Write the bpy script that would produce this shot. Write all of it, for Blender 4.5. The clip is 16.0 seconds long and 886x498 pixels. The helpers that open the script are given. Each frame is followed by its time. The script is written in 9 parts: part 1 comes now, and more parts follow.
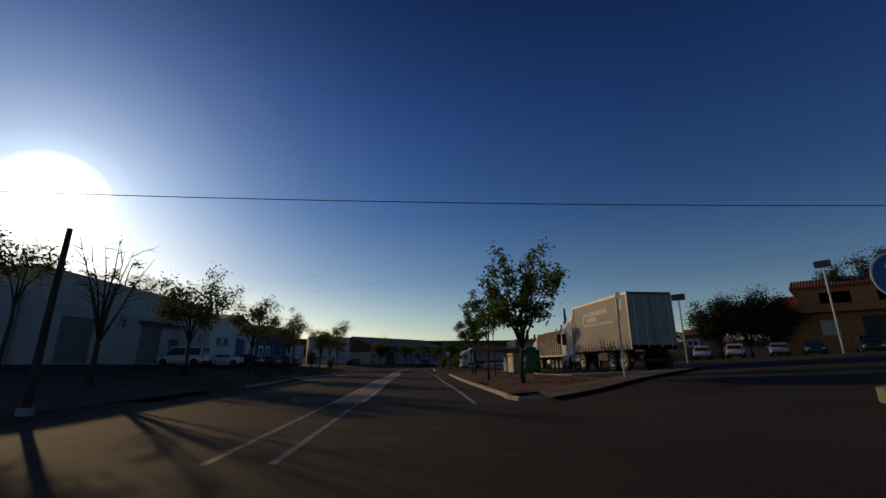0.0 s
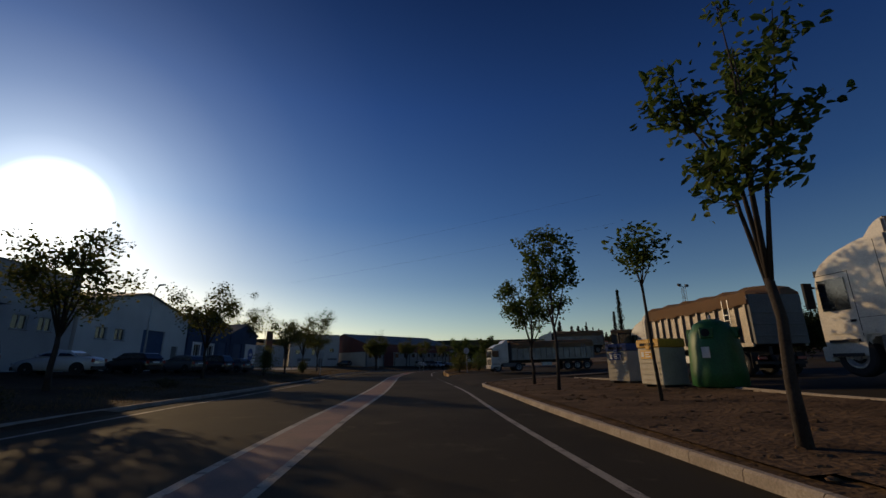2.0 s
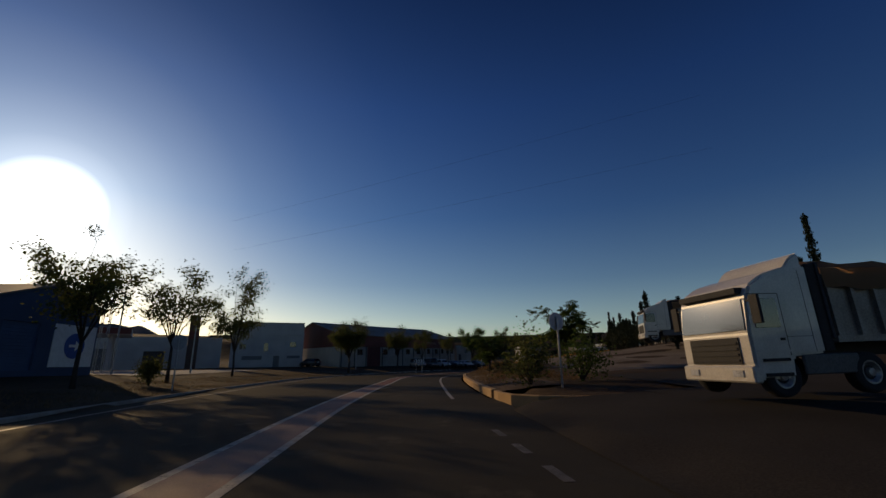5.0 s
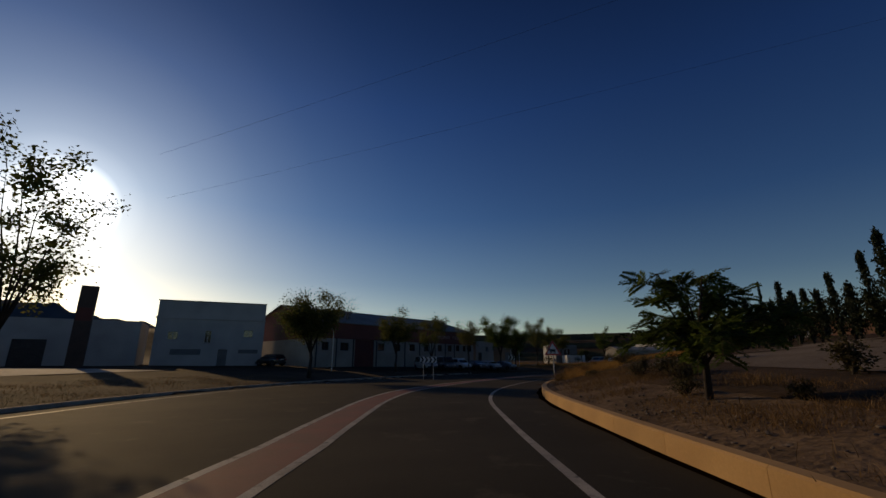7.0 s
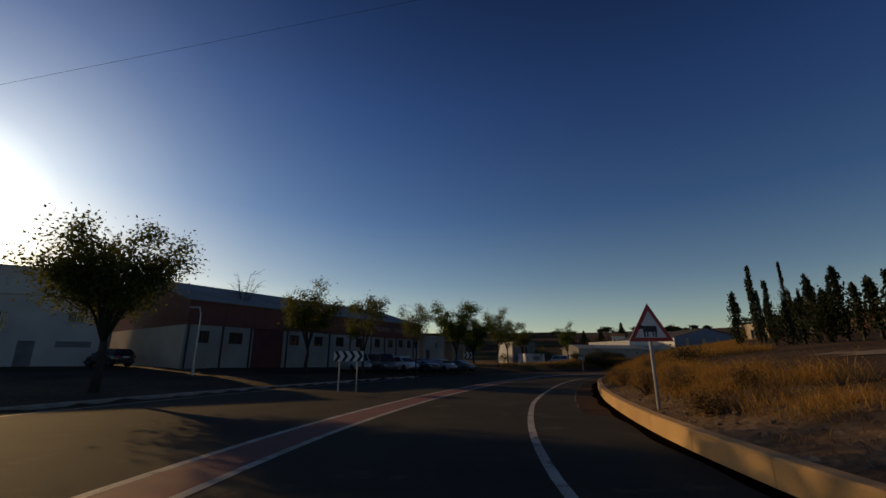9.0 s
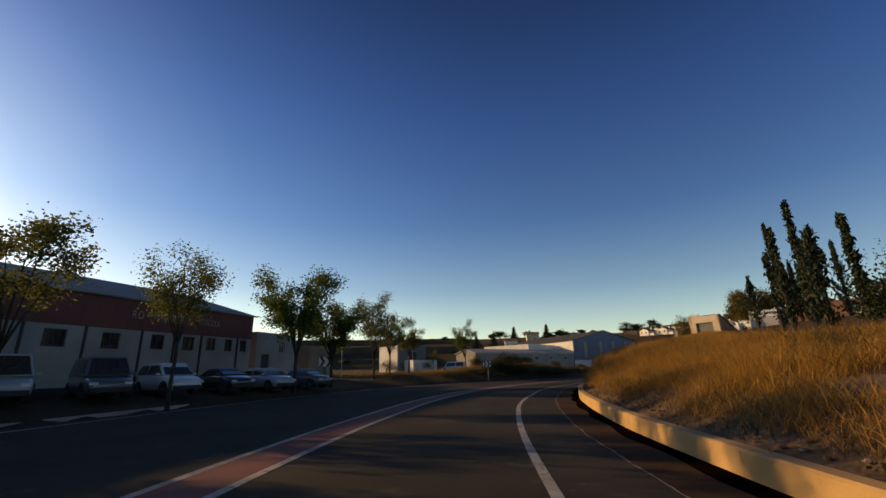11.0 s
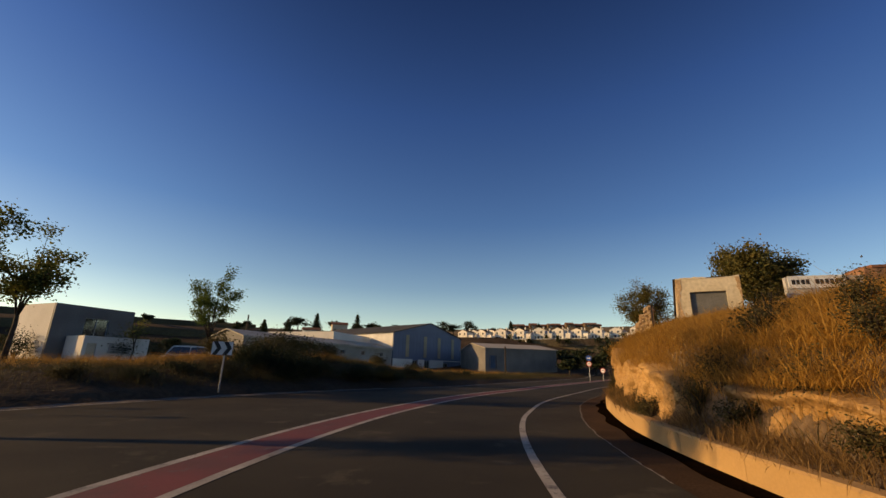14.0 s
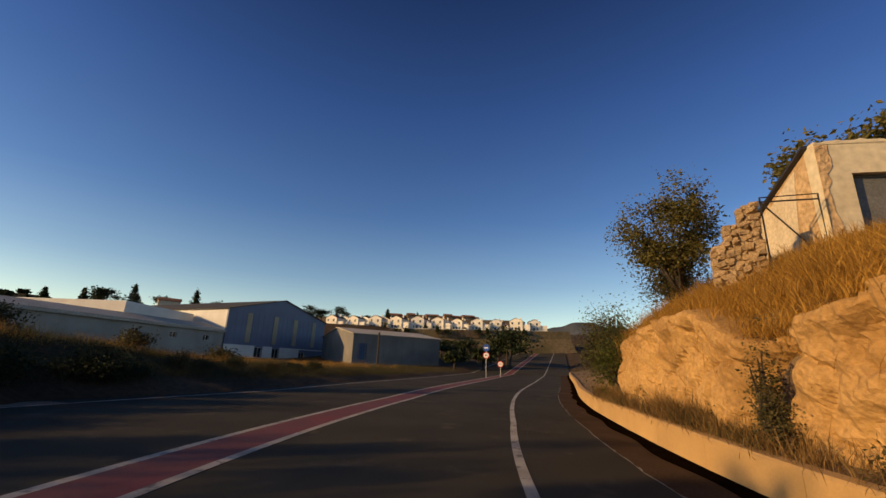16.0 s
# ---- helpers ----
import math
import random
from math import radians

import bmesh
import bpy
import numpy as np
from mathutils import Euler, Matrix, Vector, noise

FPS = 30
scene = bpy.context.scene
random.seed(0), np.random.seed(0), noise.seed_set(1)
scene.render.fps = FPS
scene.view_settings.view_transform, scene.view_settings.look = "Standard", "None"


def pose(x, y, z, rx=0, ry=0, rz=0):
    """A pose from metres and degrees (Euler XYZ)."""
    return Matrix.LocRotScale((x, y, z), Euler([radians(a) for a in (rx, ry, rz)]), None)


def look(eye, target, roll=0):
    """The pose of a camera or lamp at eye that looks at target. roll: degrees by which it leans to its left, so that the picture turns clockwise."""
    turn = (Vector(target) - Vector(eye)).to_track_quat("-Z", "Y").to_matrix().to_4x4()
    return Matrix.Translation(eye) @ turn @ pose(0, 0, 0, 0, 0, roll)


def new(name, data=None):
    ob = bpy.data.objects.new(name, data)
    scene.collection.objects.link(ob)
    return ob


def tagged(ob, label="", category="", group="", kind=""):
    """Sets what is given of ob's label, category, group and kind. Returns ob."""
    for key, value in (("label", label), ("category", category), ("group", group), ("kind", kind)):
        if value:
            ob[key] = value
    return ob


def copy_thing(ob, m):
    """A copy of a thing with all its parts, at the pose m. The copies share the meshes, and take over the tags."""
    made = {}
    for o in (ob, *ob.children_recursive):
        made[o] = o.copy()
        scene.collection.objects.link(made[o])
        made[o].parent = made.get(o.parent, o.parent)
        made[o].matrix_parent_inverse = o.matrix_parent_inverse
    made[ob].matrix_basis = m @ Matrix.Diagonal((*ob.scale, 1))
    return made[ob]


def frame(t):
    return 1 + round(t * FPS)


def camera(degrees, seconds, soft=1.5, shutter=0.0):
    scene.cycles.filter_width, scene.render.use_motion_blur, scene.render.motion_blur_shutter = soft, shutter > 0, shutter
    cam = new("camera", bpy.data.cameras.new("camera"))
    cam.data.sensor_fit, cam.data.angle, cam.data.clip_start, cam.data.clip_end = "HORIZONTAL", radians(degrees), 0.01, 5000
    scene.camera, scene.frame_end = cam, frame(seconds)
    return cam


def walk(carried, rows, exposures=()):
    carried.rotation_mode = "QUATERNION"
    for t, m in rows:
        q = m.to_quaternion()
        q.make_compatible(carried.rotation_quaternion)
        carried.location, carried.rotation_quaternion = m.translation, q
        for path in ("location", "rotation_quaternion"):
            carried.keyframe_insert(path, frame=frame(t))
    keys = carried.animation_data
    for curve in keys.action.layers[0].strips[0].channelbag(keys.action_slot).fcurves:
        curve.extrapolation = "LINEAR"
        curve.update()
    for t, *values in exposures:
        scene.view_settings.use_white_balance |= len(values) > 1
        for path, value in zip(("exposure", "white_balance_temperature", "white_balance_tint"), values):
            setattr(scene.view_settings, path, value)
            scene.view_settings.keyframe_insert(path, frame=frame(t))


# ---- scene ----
import itertools

cam = camera(93.12, 16.0)
PATH = [
    (0.0, pose(0.00, -0.00, 1.35, 105.19, 0.18, -2.57)),
    (0.5, pose(-0.03, 6.03, 1.35, 105.46, -0.09, -2.55)),
    (1.0, pose(-0.10, 12.06, 1.35, 105.28, -0.58, -2.83)),
    (1.5, pose(-0.31, 17.71, 1.35, 105.53, -0.35, -2.95)),
    (2.0, pose(-0.60, 22.89, 1.35, 105.36, 0.75, -2.25)),
    (2.5, pose(-0.76, 27.99, 1.35, 105.83, 0.06, -1.96)),
    (3.0, pose(-0.76, 33.81, 1.35, 105.56, 0.41, -2.37)),
    (3.5, pose(-0.64, 39.29, 1.34, 105.12, 1.12, -2.50)),
    (4.0, pose(-0.61, 44.65, 1.33, 105.49, 0.80, -2.72)),
    (4.2, pose(-0.59, 46.76, 1.35, 105.23, 1.14, -2.77)),
    (4.5, pose(-0.64, 50.21, 1.35, 105.23, 1.13, -2.81)),
    (5.0, pose(-1.00, 56.76, 1.35, 105.24, 1.05, -2.62)),
    (5.5, pose(-1.44, 63.76, 1.35, 105.25, 0.95, -2.27)),
    (6.0, pose(-1.74, 70.54, 1.36, 105.26, 0.87, -1.92)),
    (6.3, pose(-1.73, 74.23, 1.36, 105.26, 0.85, -1.79)),
    (6.5, pose(-1.70, 76.71, 1.36, 105.10, 0.59, -1.83)),
    (7.0, pose(-1.50, 82.37, 1.34, 105.35, 0.18, -1.78)),
    (7.5, pose(-1.31, 87.20, 1.36, 105.20, 0.38, -2.36)),
    (8.0, pose(-1.11, 91.54, 1.34, 105.32, 0.13, -3.98)),
    (8.5, pose(-0.92, 95.42, 1.32, 105.54, 0.46, -6.12)),
    (9.0, pose(-0.49, 99.26, 1.35, 105.28, 0.19, -9.46)),
    (9.2, pose(-0.17, 100.80, 1.34, 105.59, -0.02, -11.02)),
    (9.5, pose(0.35, 103.34, 1.34, 105.63, 0.07, -13.12)),
    (10.0, pose(1.96, 108.35, 1.34, 105.83, 0.48, -16.77)),
    (10.5, pose(4.24, 113.85, 1.35, 106.08, 1.02, -20.49)),
    (11.0, pose(6.89, 119.32, 1.35, 106.28, 1.43, -24.12)),
    (11.3, pose(8.52, 122.35, 1.35, 106.32, 1.51, -26.20)),
    (11.5, pose(9.50, 124.28, 1.35, 105.90, 1.22, -27.43)),
    (12.0, pose(12.31, 129.09, 1.35, 105.80, 0.48, -31.25)),
    (12.5, pose(15.28, 133.73, 1.35, 105.74, 0.15, -35.61)),
    (13.0, pose(18.35, 138.17, 1.35, 105.83, -0.45, -40.08)),
    (13.5, pose(21.77, 142.25, 1.35, 105.87, -1.06, -45.05)),
    (14.0, pose(25.29, 145.75, 1.35, 106.11, -1.35, -50.15)),
    (14.5, pose(29.01, 148.66, 1.36, 105.53, -1.47, -54.71)),
    (15.0, pose(32.80, 151.15, 1.35, 105.46, -2.05, -59.44)),
    (15.5, pose(36.45, 153.16, 1.35, 105.94, -1.91, -63.52)),
    (16.0, pose(39.70, 154.61, 1.34, 105.64, -2.08, -66.90)),
]
walk(cam, PATH, exposures=((0, -1.40, 6150, 10), (4.2, -1.44, 6250, 10), (6.3, -1.68, 6500, 10), (8, -1.52, 6700, 10), (9.2, -1.02, 7500, 10), (11.3, -0.08, 7900, 10), (12.5, -0.05, 8000, 10), (14, -0.08, 7900, 10), (16, 0.0, 7700, 10)))

# ---- world, sun, exposure ----
SUN_AZ, SUN_EL = radians(42.4), radians(15.9)
SUN_DIR = Vector((-math.sin(SUN_AZ) * math.cos(SUN_EL), math.cos(SUN_AZ) * math.cos(SUN_EL), math.sin(SUN_EL)))


def make_world():
    w = bpy.data.worlds.new("sky")
    scene.world = w
    w.use_nodes = True
    nt = w.node_tree
    nt.nodes.clear()
    out = nt.nodes.new("ShaderNodeOutputWorld")
    bg = nt.nodes.new("ShaderNodeBackground")
    sky = nt.nodes.new("ShaderNodeTexSky")
    sky.sky_type = "NISHITA"
    sky.sun_disc = False
    sky.sun_elevation = SUN_EL
    sky.sun_rotation = -SUN_AZ
    sky.air_density, sky.dust_density, sky.ozone_density = 0.95, 1.0, 3.0
    sky.altitude = 600
    # the sun's aureole: forward-scattered light round the sun
    tc = nt.nodes.new("ShaderNodeTexCoord")
    dot = nt.nodes.new("ShaderNodeVectorMath")
    dot.operation = "DOT_PRODUCT"
    dot.inputs[1].default_value = SUN_DIR
    nrm = nt.nodes.new("ShaderNodeVectorMath")
    nrm.operation = "NORMALIZE"
    nt.links.new(tc.outputs["Generated"], nrm.inputs[0])
    nt.links.new(nrm.outputs[0], dot.inputs[0])
    ramp = nt.nodes.new("ShaderNodeValToRGB")
    e = ramp.color_ramp.elements
    e[0].position, e[0].color = 0.80, (0, 0, 0, 1)
    e[1].position, e[1].color = 1.0, (5, 4.8, 4.4, 1)
    for pos, col in ((0.90, (0.018, 0.018, 0.015)), (0.95, (0.075, 0.07, 0.055)), (0.978, (0.21, 0.19, 0.14)), (0.9915, (0.42, 0.37, 0.26)), (0.9970, (0.95, 0.87, 0.70)), (0.9985, (3.0, 2.9, 2.6))):
        k = e.new(pos)
        k.color = (*col, 1)
    nt.links.new(dot.outputs["Value"], ramp.inputs["Fac"])
    mul = nt.nodes.new("ShaderNodeMix")
    mul.data_type, mul.blend_type = "RGBA", "MULTIPLY"
    mul.inputs[0].default_value = 1.0
    mul.inputs[7].default_value = (SKY_K * 0.81, SKY_K * 0.97, SKY_K * 1.20, 1)
    nt.links.new(sky.outputs[0], mul.inputs[6])
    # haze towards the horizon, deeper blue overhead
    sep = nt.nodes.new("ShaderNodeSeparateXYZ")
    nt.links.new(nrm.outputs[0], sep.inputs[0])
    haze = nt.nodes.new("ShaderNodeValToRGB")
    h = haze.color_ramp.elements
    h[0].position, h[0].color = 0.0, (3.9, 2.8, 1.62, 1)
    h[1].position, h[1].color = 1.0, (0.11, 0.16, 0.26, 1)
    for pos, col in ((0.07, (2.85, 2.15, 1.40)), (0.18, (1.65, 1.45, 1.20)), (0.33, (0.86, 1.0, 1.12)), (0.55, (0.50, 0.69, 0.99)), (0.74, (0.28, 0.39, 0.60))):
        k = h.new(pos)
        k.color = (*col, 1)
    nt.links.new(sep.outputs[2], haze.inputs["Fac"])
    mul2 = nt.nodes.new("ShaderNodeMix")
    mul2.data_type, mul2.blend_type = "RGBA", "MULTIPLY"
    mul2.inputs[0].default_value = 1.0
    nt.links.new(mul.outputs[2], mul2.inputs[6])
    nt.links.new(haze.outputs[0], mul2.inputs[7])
    # the whole half of the sky towards the sun is brighter
    fwd = nt.nodes.new("ShaderNodeValToRGB")
    q = fwd.color_ramp.elements
    q[0].position, q[0].color = 0.15, (1.12, 1.13, 1.13, 1)
    q[1].position, q[1].color = 1.0, (1.36, 1.32, 1.26, 1)
    for pos, col in ((0.40, (1.12, 1.12, 1.11)), (0.65, (1.18, 1.17, 1.15)), (0.85, (1.28, 1.25, 1.20))):
        k = q.new(pos)
        k.color = (*col, 1)
    nt.links.new(dot.outputs["Value"], fwd.inputs["Fac"])
    mul3 = nt.nodes.new("ShaderNodeMix")
    mul3.data_type, mul3.blend_type = "RGBA", "MULTIPLY"
    mul3.inputs[0].default_value = 1.0
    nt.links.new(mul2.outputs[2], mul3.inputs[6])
    nt.links.new(fwd.outputs[0], mul3.inputs[7])
    add = nt.nodes.new("ShaderNodeMix")
    add.data_type, add.blend_type = "RGBA", "ADD"
    add.inputs[0].default_value = 1.0
    nt.links.new(mul3.outputs[2], add.inputs[6])
    nt.links.new(ramp.outputs[0], add.inputs[7])
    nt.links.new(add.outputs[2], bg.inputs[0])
    bg.inputs[1].default_value = 1.0
    nt.links.new(bg.outputs[0], out.inputs[0])


SKY_K = 0.096
make_world()
lamp = bpy.data.lights.new("sun", "SUN")
lamp.energy, lamp.angle, lamp.color = 5.0, radians(0.6), (1.0, 0.66, 0.31)
sun = new("sun", lamp)
sun.matrix_world = look(SUN_DIR * 400, (0, 0, 0))
tagged(sun, kind="structure")


# ---- materials ----
MATS = {}


def mat(name, color, color2=None, rough=0.8, metal=0.0, scale=3.0, fine=40.0, bump=0.15, mix=0.5, spec=0.5, rnd=0.0, island=0.0, wear=None, wear_at=0.62, coat=0.0, dist=0.02):
    """A surface with variation at two scales: broad stains between two colours and a fine grain, with relief."""
    if name in MATS:
        return MATS[name]
    m = bpy.data.materials.new(name)
    m.use_nodes = True
    nt = m.node_tree
    b = nt.nodes["Principled BSDF"]
    b.inputs["Roughness"].default_value = rough
    b.inputs["Metallic"].default_value = metal
    b.inputs["Specular IOR Level"].default_value = spec
    if coat:
        b.inputs["Coat Weight"].default_value = coat
    tc = nt.nodes.new("ShaderNodeTexCoord")
    n1 = nt.nodes.new("ShaderNodeTexNoise")
    n1.inputs["Scale"].default_value = scale
    n1.inputs["Detail"].default_value = 5
    n2 = nt.nodes.new("ShaderNodeTexNoise")
    n2.inputs["Scale"].default_value = fine
    n2.inputs["Detail"].default_value = 3
    for n in (n1, n2):
        nt.links.new(tc.outputs["Object"], n.inputs["Vector"])
    r = nt.nodes.new("ShaderNodeValToRGB")
    c2 = color2 or tuple(c * 0.72 for c in color)
    r.color_ramp.elements[0].position, r.color_ramp.elements[0].color = 0.32, (*c2, 1)
    r.color_ramp.elements[1].position, r.color_ramp.elements[1].color = 0.68, (*color, 1)
    nt.links.new(n1.outputs["Fac"], r.inputs["Fac"])
    mx = nt.nodes.new("ShaderNodeMix")
    mx.data_type, mx.blend_type = "RGBA", "MULTIPLY"
    mx.inputs[0].default_value = mix
    r2 = nt.nodes.new("ShaderNodeValToRGB")
    r2.color_ramp.elements[0].position, r2.color_ramp.elements[0].color = 0.3, (0.45, 0.45, 0.45, 1)
    r2.color_ramp.elements[1].position, r2.color_ramp.elements[1].color = 0.7, (1.25, 1.25, 1.25, 1)
    nt.links.new(n2.outputs["Fac"], r2.inputs["Fac"])
    nt.links.new(r.outputs[0], mx.inputs[6])
    nt.links.new(r2.outputs[0], mx.inputs[7])
    last = mx.outputs[2]
    if wear:
        n3 = nt.nodes.new("ShaderNodeTexNoise")
        n3.inputs["Scale"].default_value = scale * 2.3
        n3.inputs["Detail"].default_value = 8
        n3.inputs["Roughness"].default_value = 0.7
        nt.links.new(tc.outputs["Object"], n3.inputs["Vector"])
        r3 = nt.nodes.new("ShaderNodeValToRGB")
        r3.color_ramp.elements[0].position, r3.color_ramp.elements[1].position = wear_at, wear_at + 0.08
        nt.links.new(n3.outputs["Fac"], r3.inputs["Fac"])
        mw = nt.nodes.new("ShaderNodeMix")
        mw.data_type = "RGBA"
        mw.inputs[7].default_value = (*wear, 1)
        nt.links.new(r3.outputs[0], mw.inputs[0])
        nt.links.new(last, mw.inputs[6])
        last = mw.outputs[2]
    if rnd or island:
        src = nt.nodes.new("ShaderNodeObjectInfo") if rnd else nt.nodes.new("ShaderNodeNewGeometry")
        val = src.outputs["Random"] if rnd else src.outputs["Random Per Island"]
        hsv = nt.nodes.new("ShaderNodeHueSaturation")
        mr = nt.nodes.new("ShaderNodeMapRange")
        mr.inputs[3].default_value, mr.inputs[4].default_value = 1 - (rnd or island), 1 + (rnd or island)
        nt.links.new(val, mr.inputs[0])
        nt.links.new(mr.outputs[0], hsv.inputs["Value"])
        nt.links.new(last, hsv.inputs["Color"])
        last = hsv.outputs[0]
    nt.links.new(last, b.inputs["Base Color"])
    if bump:
        bp = nt.nodes.new("ShaderNodeBump")
        bp.inputs["Strength"].default_value = bump
        bp.inputs["Distance"].default_value = dist
        nt.links.new(n2.outputs["Fac"], bp.inputs["Height"])
        nt.links.new(bp.outputs[0], b.inputs["Normal"])
    MATS[name] = m
    return m


def leaf_mat(name, c1, c2, trans=0.35):
    """Leaves: two tones by island, some light passing through."""
    if name in MATS:
        return MATS[name]
    m = bpy.data.materials.new(name)
    m.use_nodes = True
    nt = m.node_tree
    b = nt.nodes["Principled BSDF"]
    b.inputs["Roughness"].default_value = 0.65
    b.inputs["Specular IOR Level"].default_value = 0.2
    g = nt.nodes.new("ShaderNodeNewGeometry")
    r = nt.nodes.new("ShaderNodeValToRGB")
    r.color_ramp.elements[0].color, r.color_ramp.elements[1].color = (*c1, 1), (*c2, 1)
    nt.links.new(g.outputs["Random Per Island"], r.inputs[0])
    nt.links.new(r.outputs[0], b.inputs["Base Color"])
    t = nt.nodes.new("ShaderNodeBsdfTranslucent")
    nt.links.new(r.outputs[0], t.inputs[0])
    mx = nt.nodes.new("ShaderNodeMixShader")
    mx.inputs[0].default_value = trans
    nt.links.new(b.outputs[0], mx.inputs[1])
    nt.links.new(t.outputs[0], mx.inputs[2])
    nt.links.new(mx.outputs[0], nt.nodes["Material Output"].inputs[0])
    MATS[name] = m
    return m


M_ASPHALT = mat("asphalt", (0.064, 0.057, 0.042), (0.043, 0.039, 0.030), rough=0.85, scale=0.35, fine=55, bump=0.35, mix=0.6, spec=0.05, wear=(0.078, 0.069, 0.051), wear_at=0.57)
M_LOT = mat("lot_asphalt", (0.056, 0.049, 0.040), (0.036, 0.032, 0.027), rough=0.9, scale=0.25, fine=30, bump=0.3, spec=0.06)
M_WHITE = mat("road_paint", (0.43, 0.40, 0.34), (0.23, 0.21, 0.175), rough=0.7, scale=1.4, fine=60, mix=0.55, wear=(0.075, 0.07, 0.066), wear_at=0.55)
M_REDPAINT = mat("red_road_paint", (0.155, 0.017, 0.017), (0.095, 0.016, 0.015), rough=0.8, scale=0.9, fine=60, wear=(0.09, 0.06, 0.055), wear_at=0.60)
M_PINKPAINT = mat("faded_red_paint", (0.25, 0.135, 0.11), (0.17, 0.10, 0.085), rough=0.8, scale=0.9, fine=60, wear=(0.10, 0.08, 0.075), wear_at=0.60)
M_KERB = mat("kerb_concrete", (0.42, 0.36, 0.29), (0.30, 0.25, 0.20), rough=0.9, scale=1.6, fine=35, bump=0.3, rnd=0.12)
M_WALLKERB = mat("ochre_kerb_render", (0.50, 0.315, 0.130), (0.40, 0.245, 0.100), rough=0.92, scale=0.8, fine=30, bump=0.08, mix=0.14, rnd=0.07, wear=(0.24, 0.165, 0.10), wear_at=0.66)
M_BANK = mat("stony_bank_earth", (0.20, 0.14, 0.088), (0.10, 0.068, 0.042), rough=0.97, scale=0.8, fine=7, bump=0.9, mix=0.65, spec=0.1, dist=0.05, wear=(0.28, 0.22, 0.155), wear_at=0.62)
# shade of a sunken channel at the wall's foot, put into the colour
M_CHANNELSHADE = mat("gutter_channel_shade", (0.010, 0.006, 0.003), (0.005, 0.003, 0.002), rough=1.0, spec=0.0, scale=2.5, fine=20, bump=0.8, dist=0.02)
M_FAINT = mat("worn_off_paint", (0.15, 0.14, 0.13), (0.075, 0.07, 0.062), rough=0.75, scale=1.1, fine=50, mix=0.55, wear=(0.045, 0.041, 0.036), wear_at=0.47)
M_SOIL = mat("ground_soil", (0.095, 0.062, 0.036), (0.046, 0.031, 0.018), rough=0.97, scale=0.22, fine=4.5, bump=0.8, mix=0.6, spec=0.1, dist=0.06)
M_DIRT = mat("verge_dirt", (0.170, 0.112, 0.066), (0.075, 0.050, 0.032), rough=0.97, scale=0.9, fine=9, bump=0.9, mix=0.65, spec=0.1, dist=0.05)
M_YARD = mat("pale_yard_dust", (0.24, 0.20, 0.155), (0.15, 0.12, 0.09), rough=0.97, scale=0.25, fine=8, bump=0.5, spec=0.1, dist=0.03)
M_CONC = mat("concrete", (0.36, 0.34, 0.31), (0.25, 0.235, 0.21), rough=0.9, scale=0.7, fine=30, bump=0.2)
M_METAL = mat("galvanised_steel", (0.42, 0.43, 0.44), (0.30, 0.31, 0.32), rough=0.45, metal=0.8, scale=4, fine=60, bump=0.05)
M_DARKMETAL = mat("dark_metal", (0.055, 0.055, 0.06), (0.035, 0.035, 0.04), rough=0.5, metal=0.5, scale=4, fine=50, bump=0.05)
M_BLACK = mat("black_rubber", (0.022, 0.022, 0.023), rough=0.85, scale=8, fine=70, bump=0.2)
M_WHITEPAINT = mat("white_render", (0.70, 0.68, 0.64), (0.58, 0.56, 0.52), rough=0.9, scale=0.35, fine=14, bump=0.15, mix=0.25)
M_CREAM = mat("cream_render", (0.62, 0.54, 0.42), (0.50, 0.43, 0.33), rough=0.92, scale=0.5, fine=16, bump=0.2, mix=0.3)
M_GREYWALL = mat("grey_render", (0.46, 0.45, 0.43), (0.36, 0.35, 0.34), rough=0.92, scale=0.4, fine=14, bump=0.15, mix=0.3)
M_REDBAND = mat("oxide_red_cladding", (0.16, 0.040, 0.028), (0.11, 0.030, 0.022), rough=0.7, scale=0.4, fine=18, bump=0.12, mix=0.35)
M_ROOFGREY = mat("grey_sheet_roof", (0.20, 0.19, 0.18), (0.13, 0.125, 0.12), rough=0.75, scale=0.4, fine=14, bump=0.2)
M_GLASS = mat("window_glass", (0.03, 0.035, 0.04), (0.02, 0.024, 0.03), rough=0.08, scale=1, fine=5, bump=0.0, spec=0.9)
M_DARK = mat("dark_opening", (0.02, 0.02, 0.02), rough=0.9, scale=2, fine=20)


# ---- helpers for meshes ----
def mesh_ob(name, bm, material, parent=None, smooth=False):
    me = bpy.data.meshes.new(name)
    bm.normal_update()
    bm.to_mesh(me)
    bm.free()
    for m in material if isinstance(material, (list, tuple)) else (material,):
        me.materials.append(m)
    if smooth:
        me.polygons.foreach_set("use_smooth", [True] * len(me.polygons))
    ob = new(name, me)
    if parent:
        ob.parent = parent
    return ob


def part(name, bm, material, parent, label="", smooth=False):
    ob = mesh_ob(name, bm, material, parent, smooth)
    return tagged(ob, label)


def raw_ob(name, verts, faces, material, parent=None, smooth=False):
    me = bpy.data.meshes.new(name)
    me.from_pydata([tuple(v) for v in verts], [], [tuple(f) for f in faces])
    me.materials.append(material)
    if smooth:
        me.polygons.foreach_set("use_smooth", [True] * len(me.polygons))
    me.update()
    ob = new(name, me)
    if parent:
        ob.parent = parent
    return ob


def thing(name, label, category, m=None, group="", kind=""):
    ob = new(name)
    ob.empty_display_size = 0.2
    if m is not None:
        ob.matrix_world = m
    return tagged(ob, label, category, group, kind)


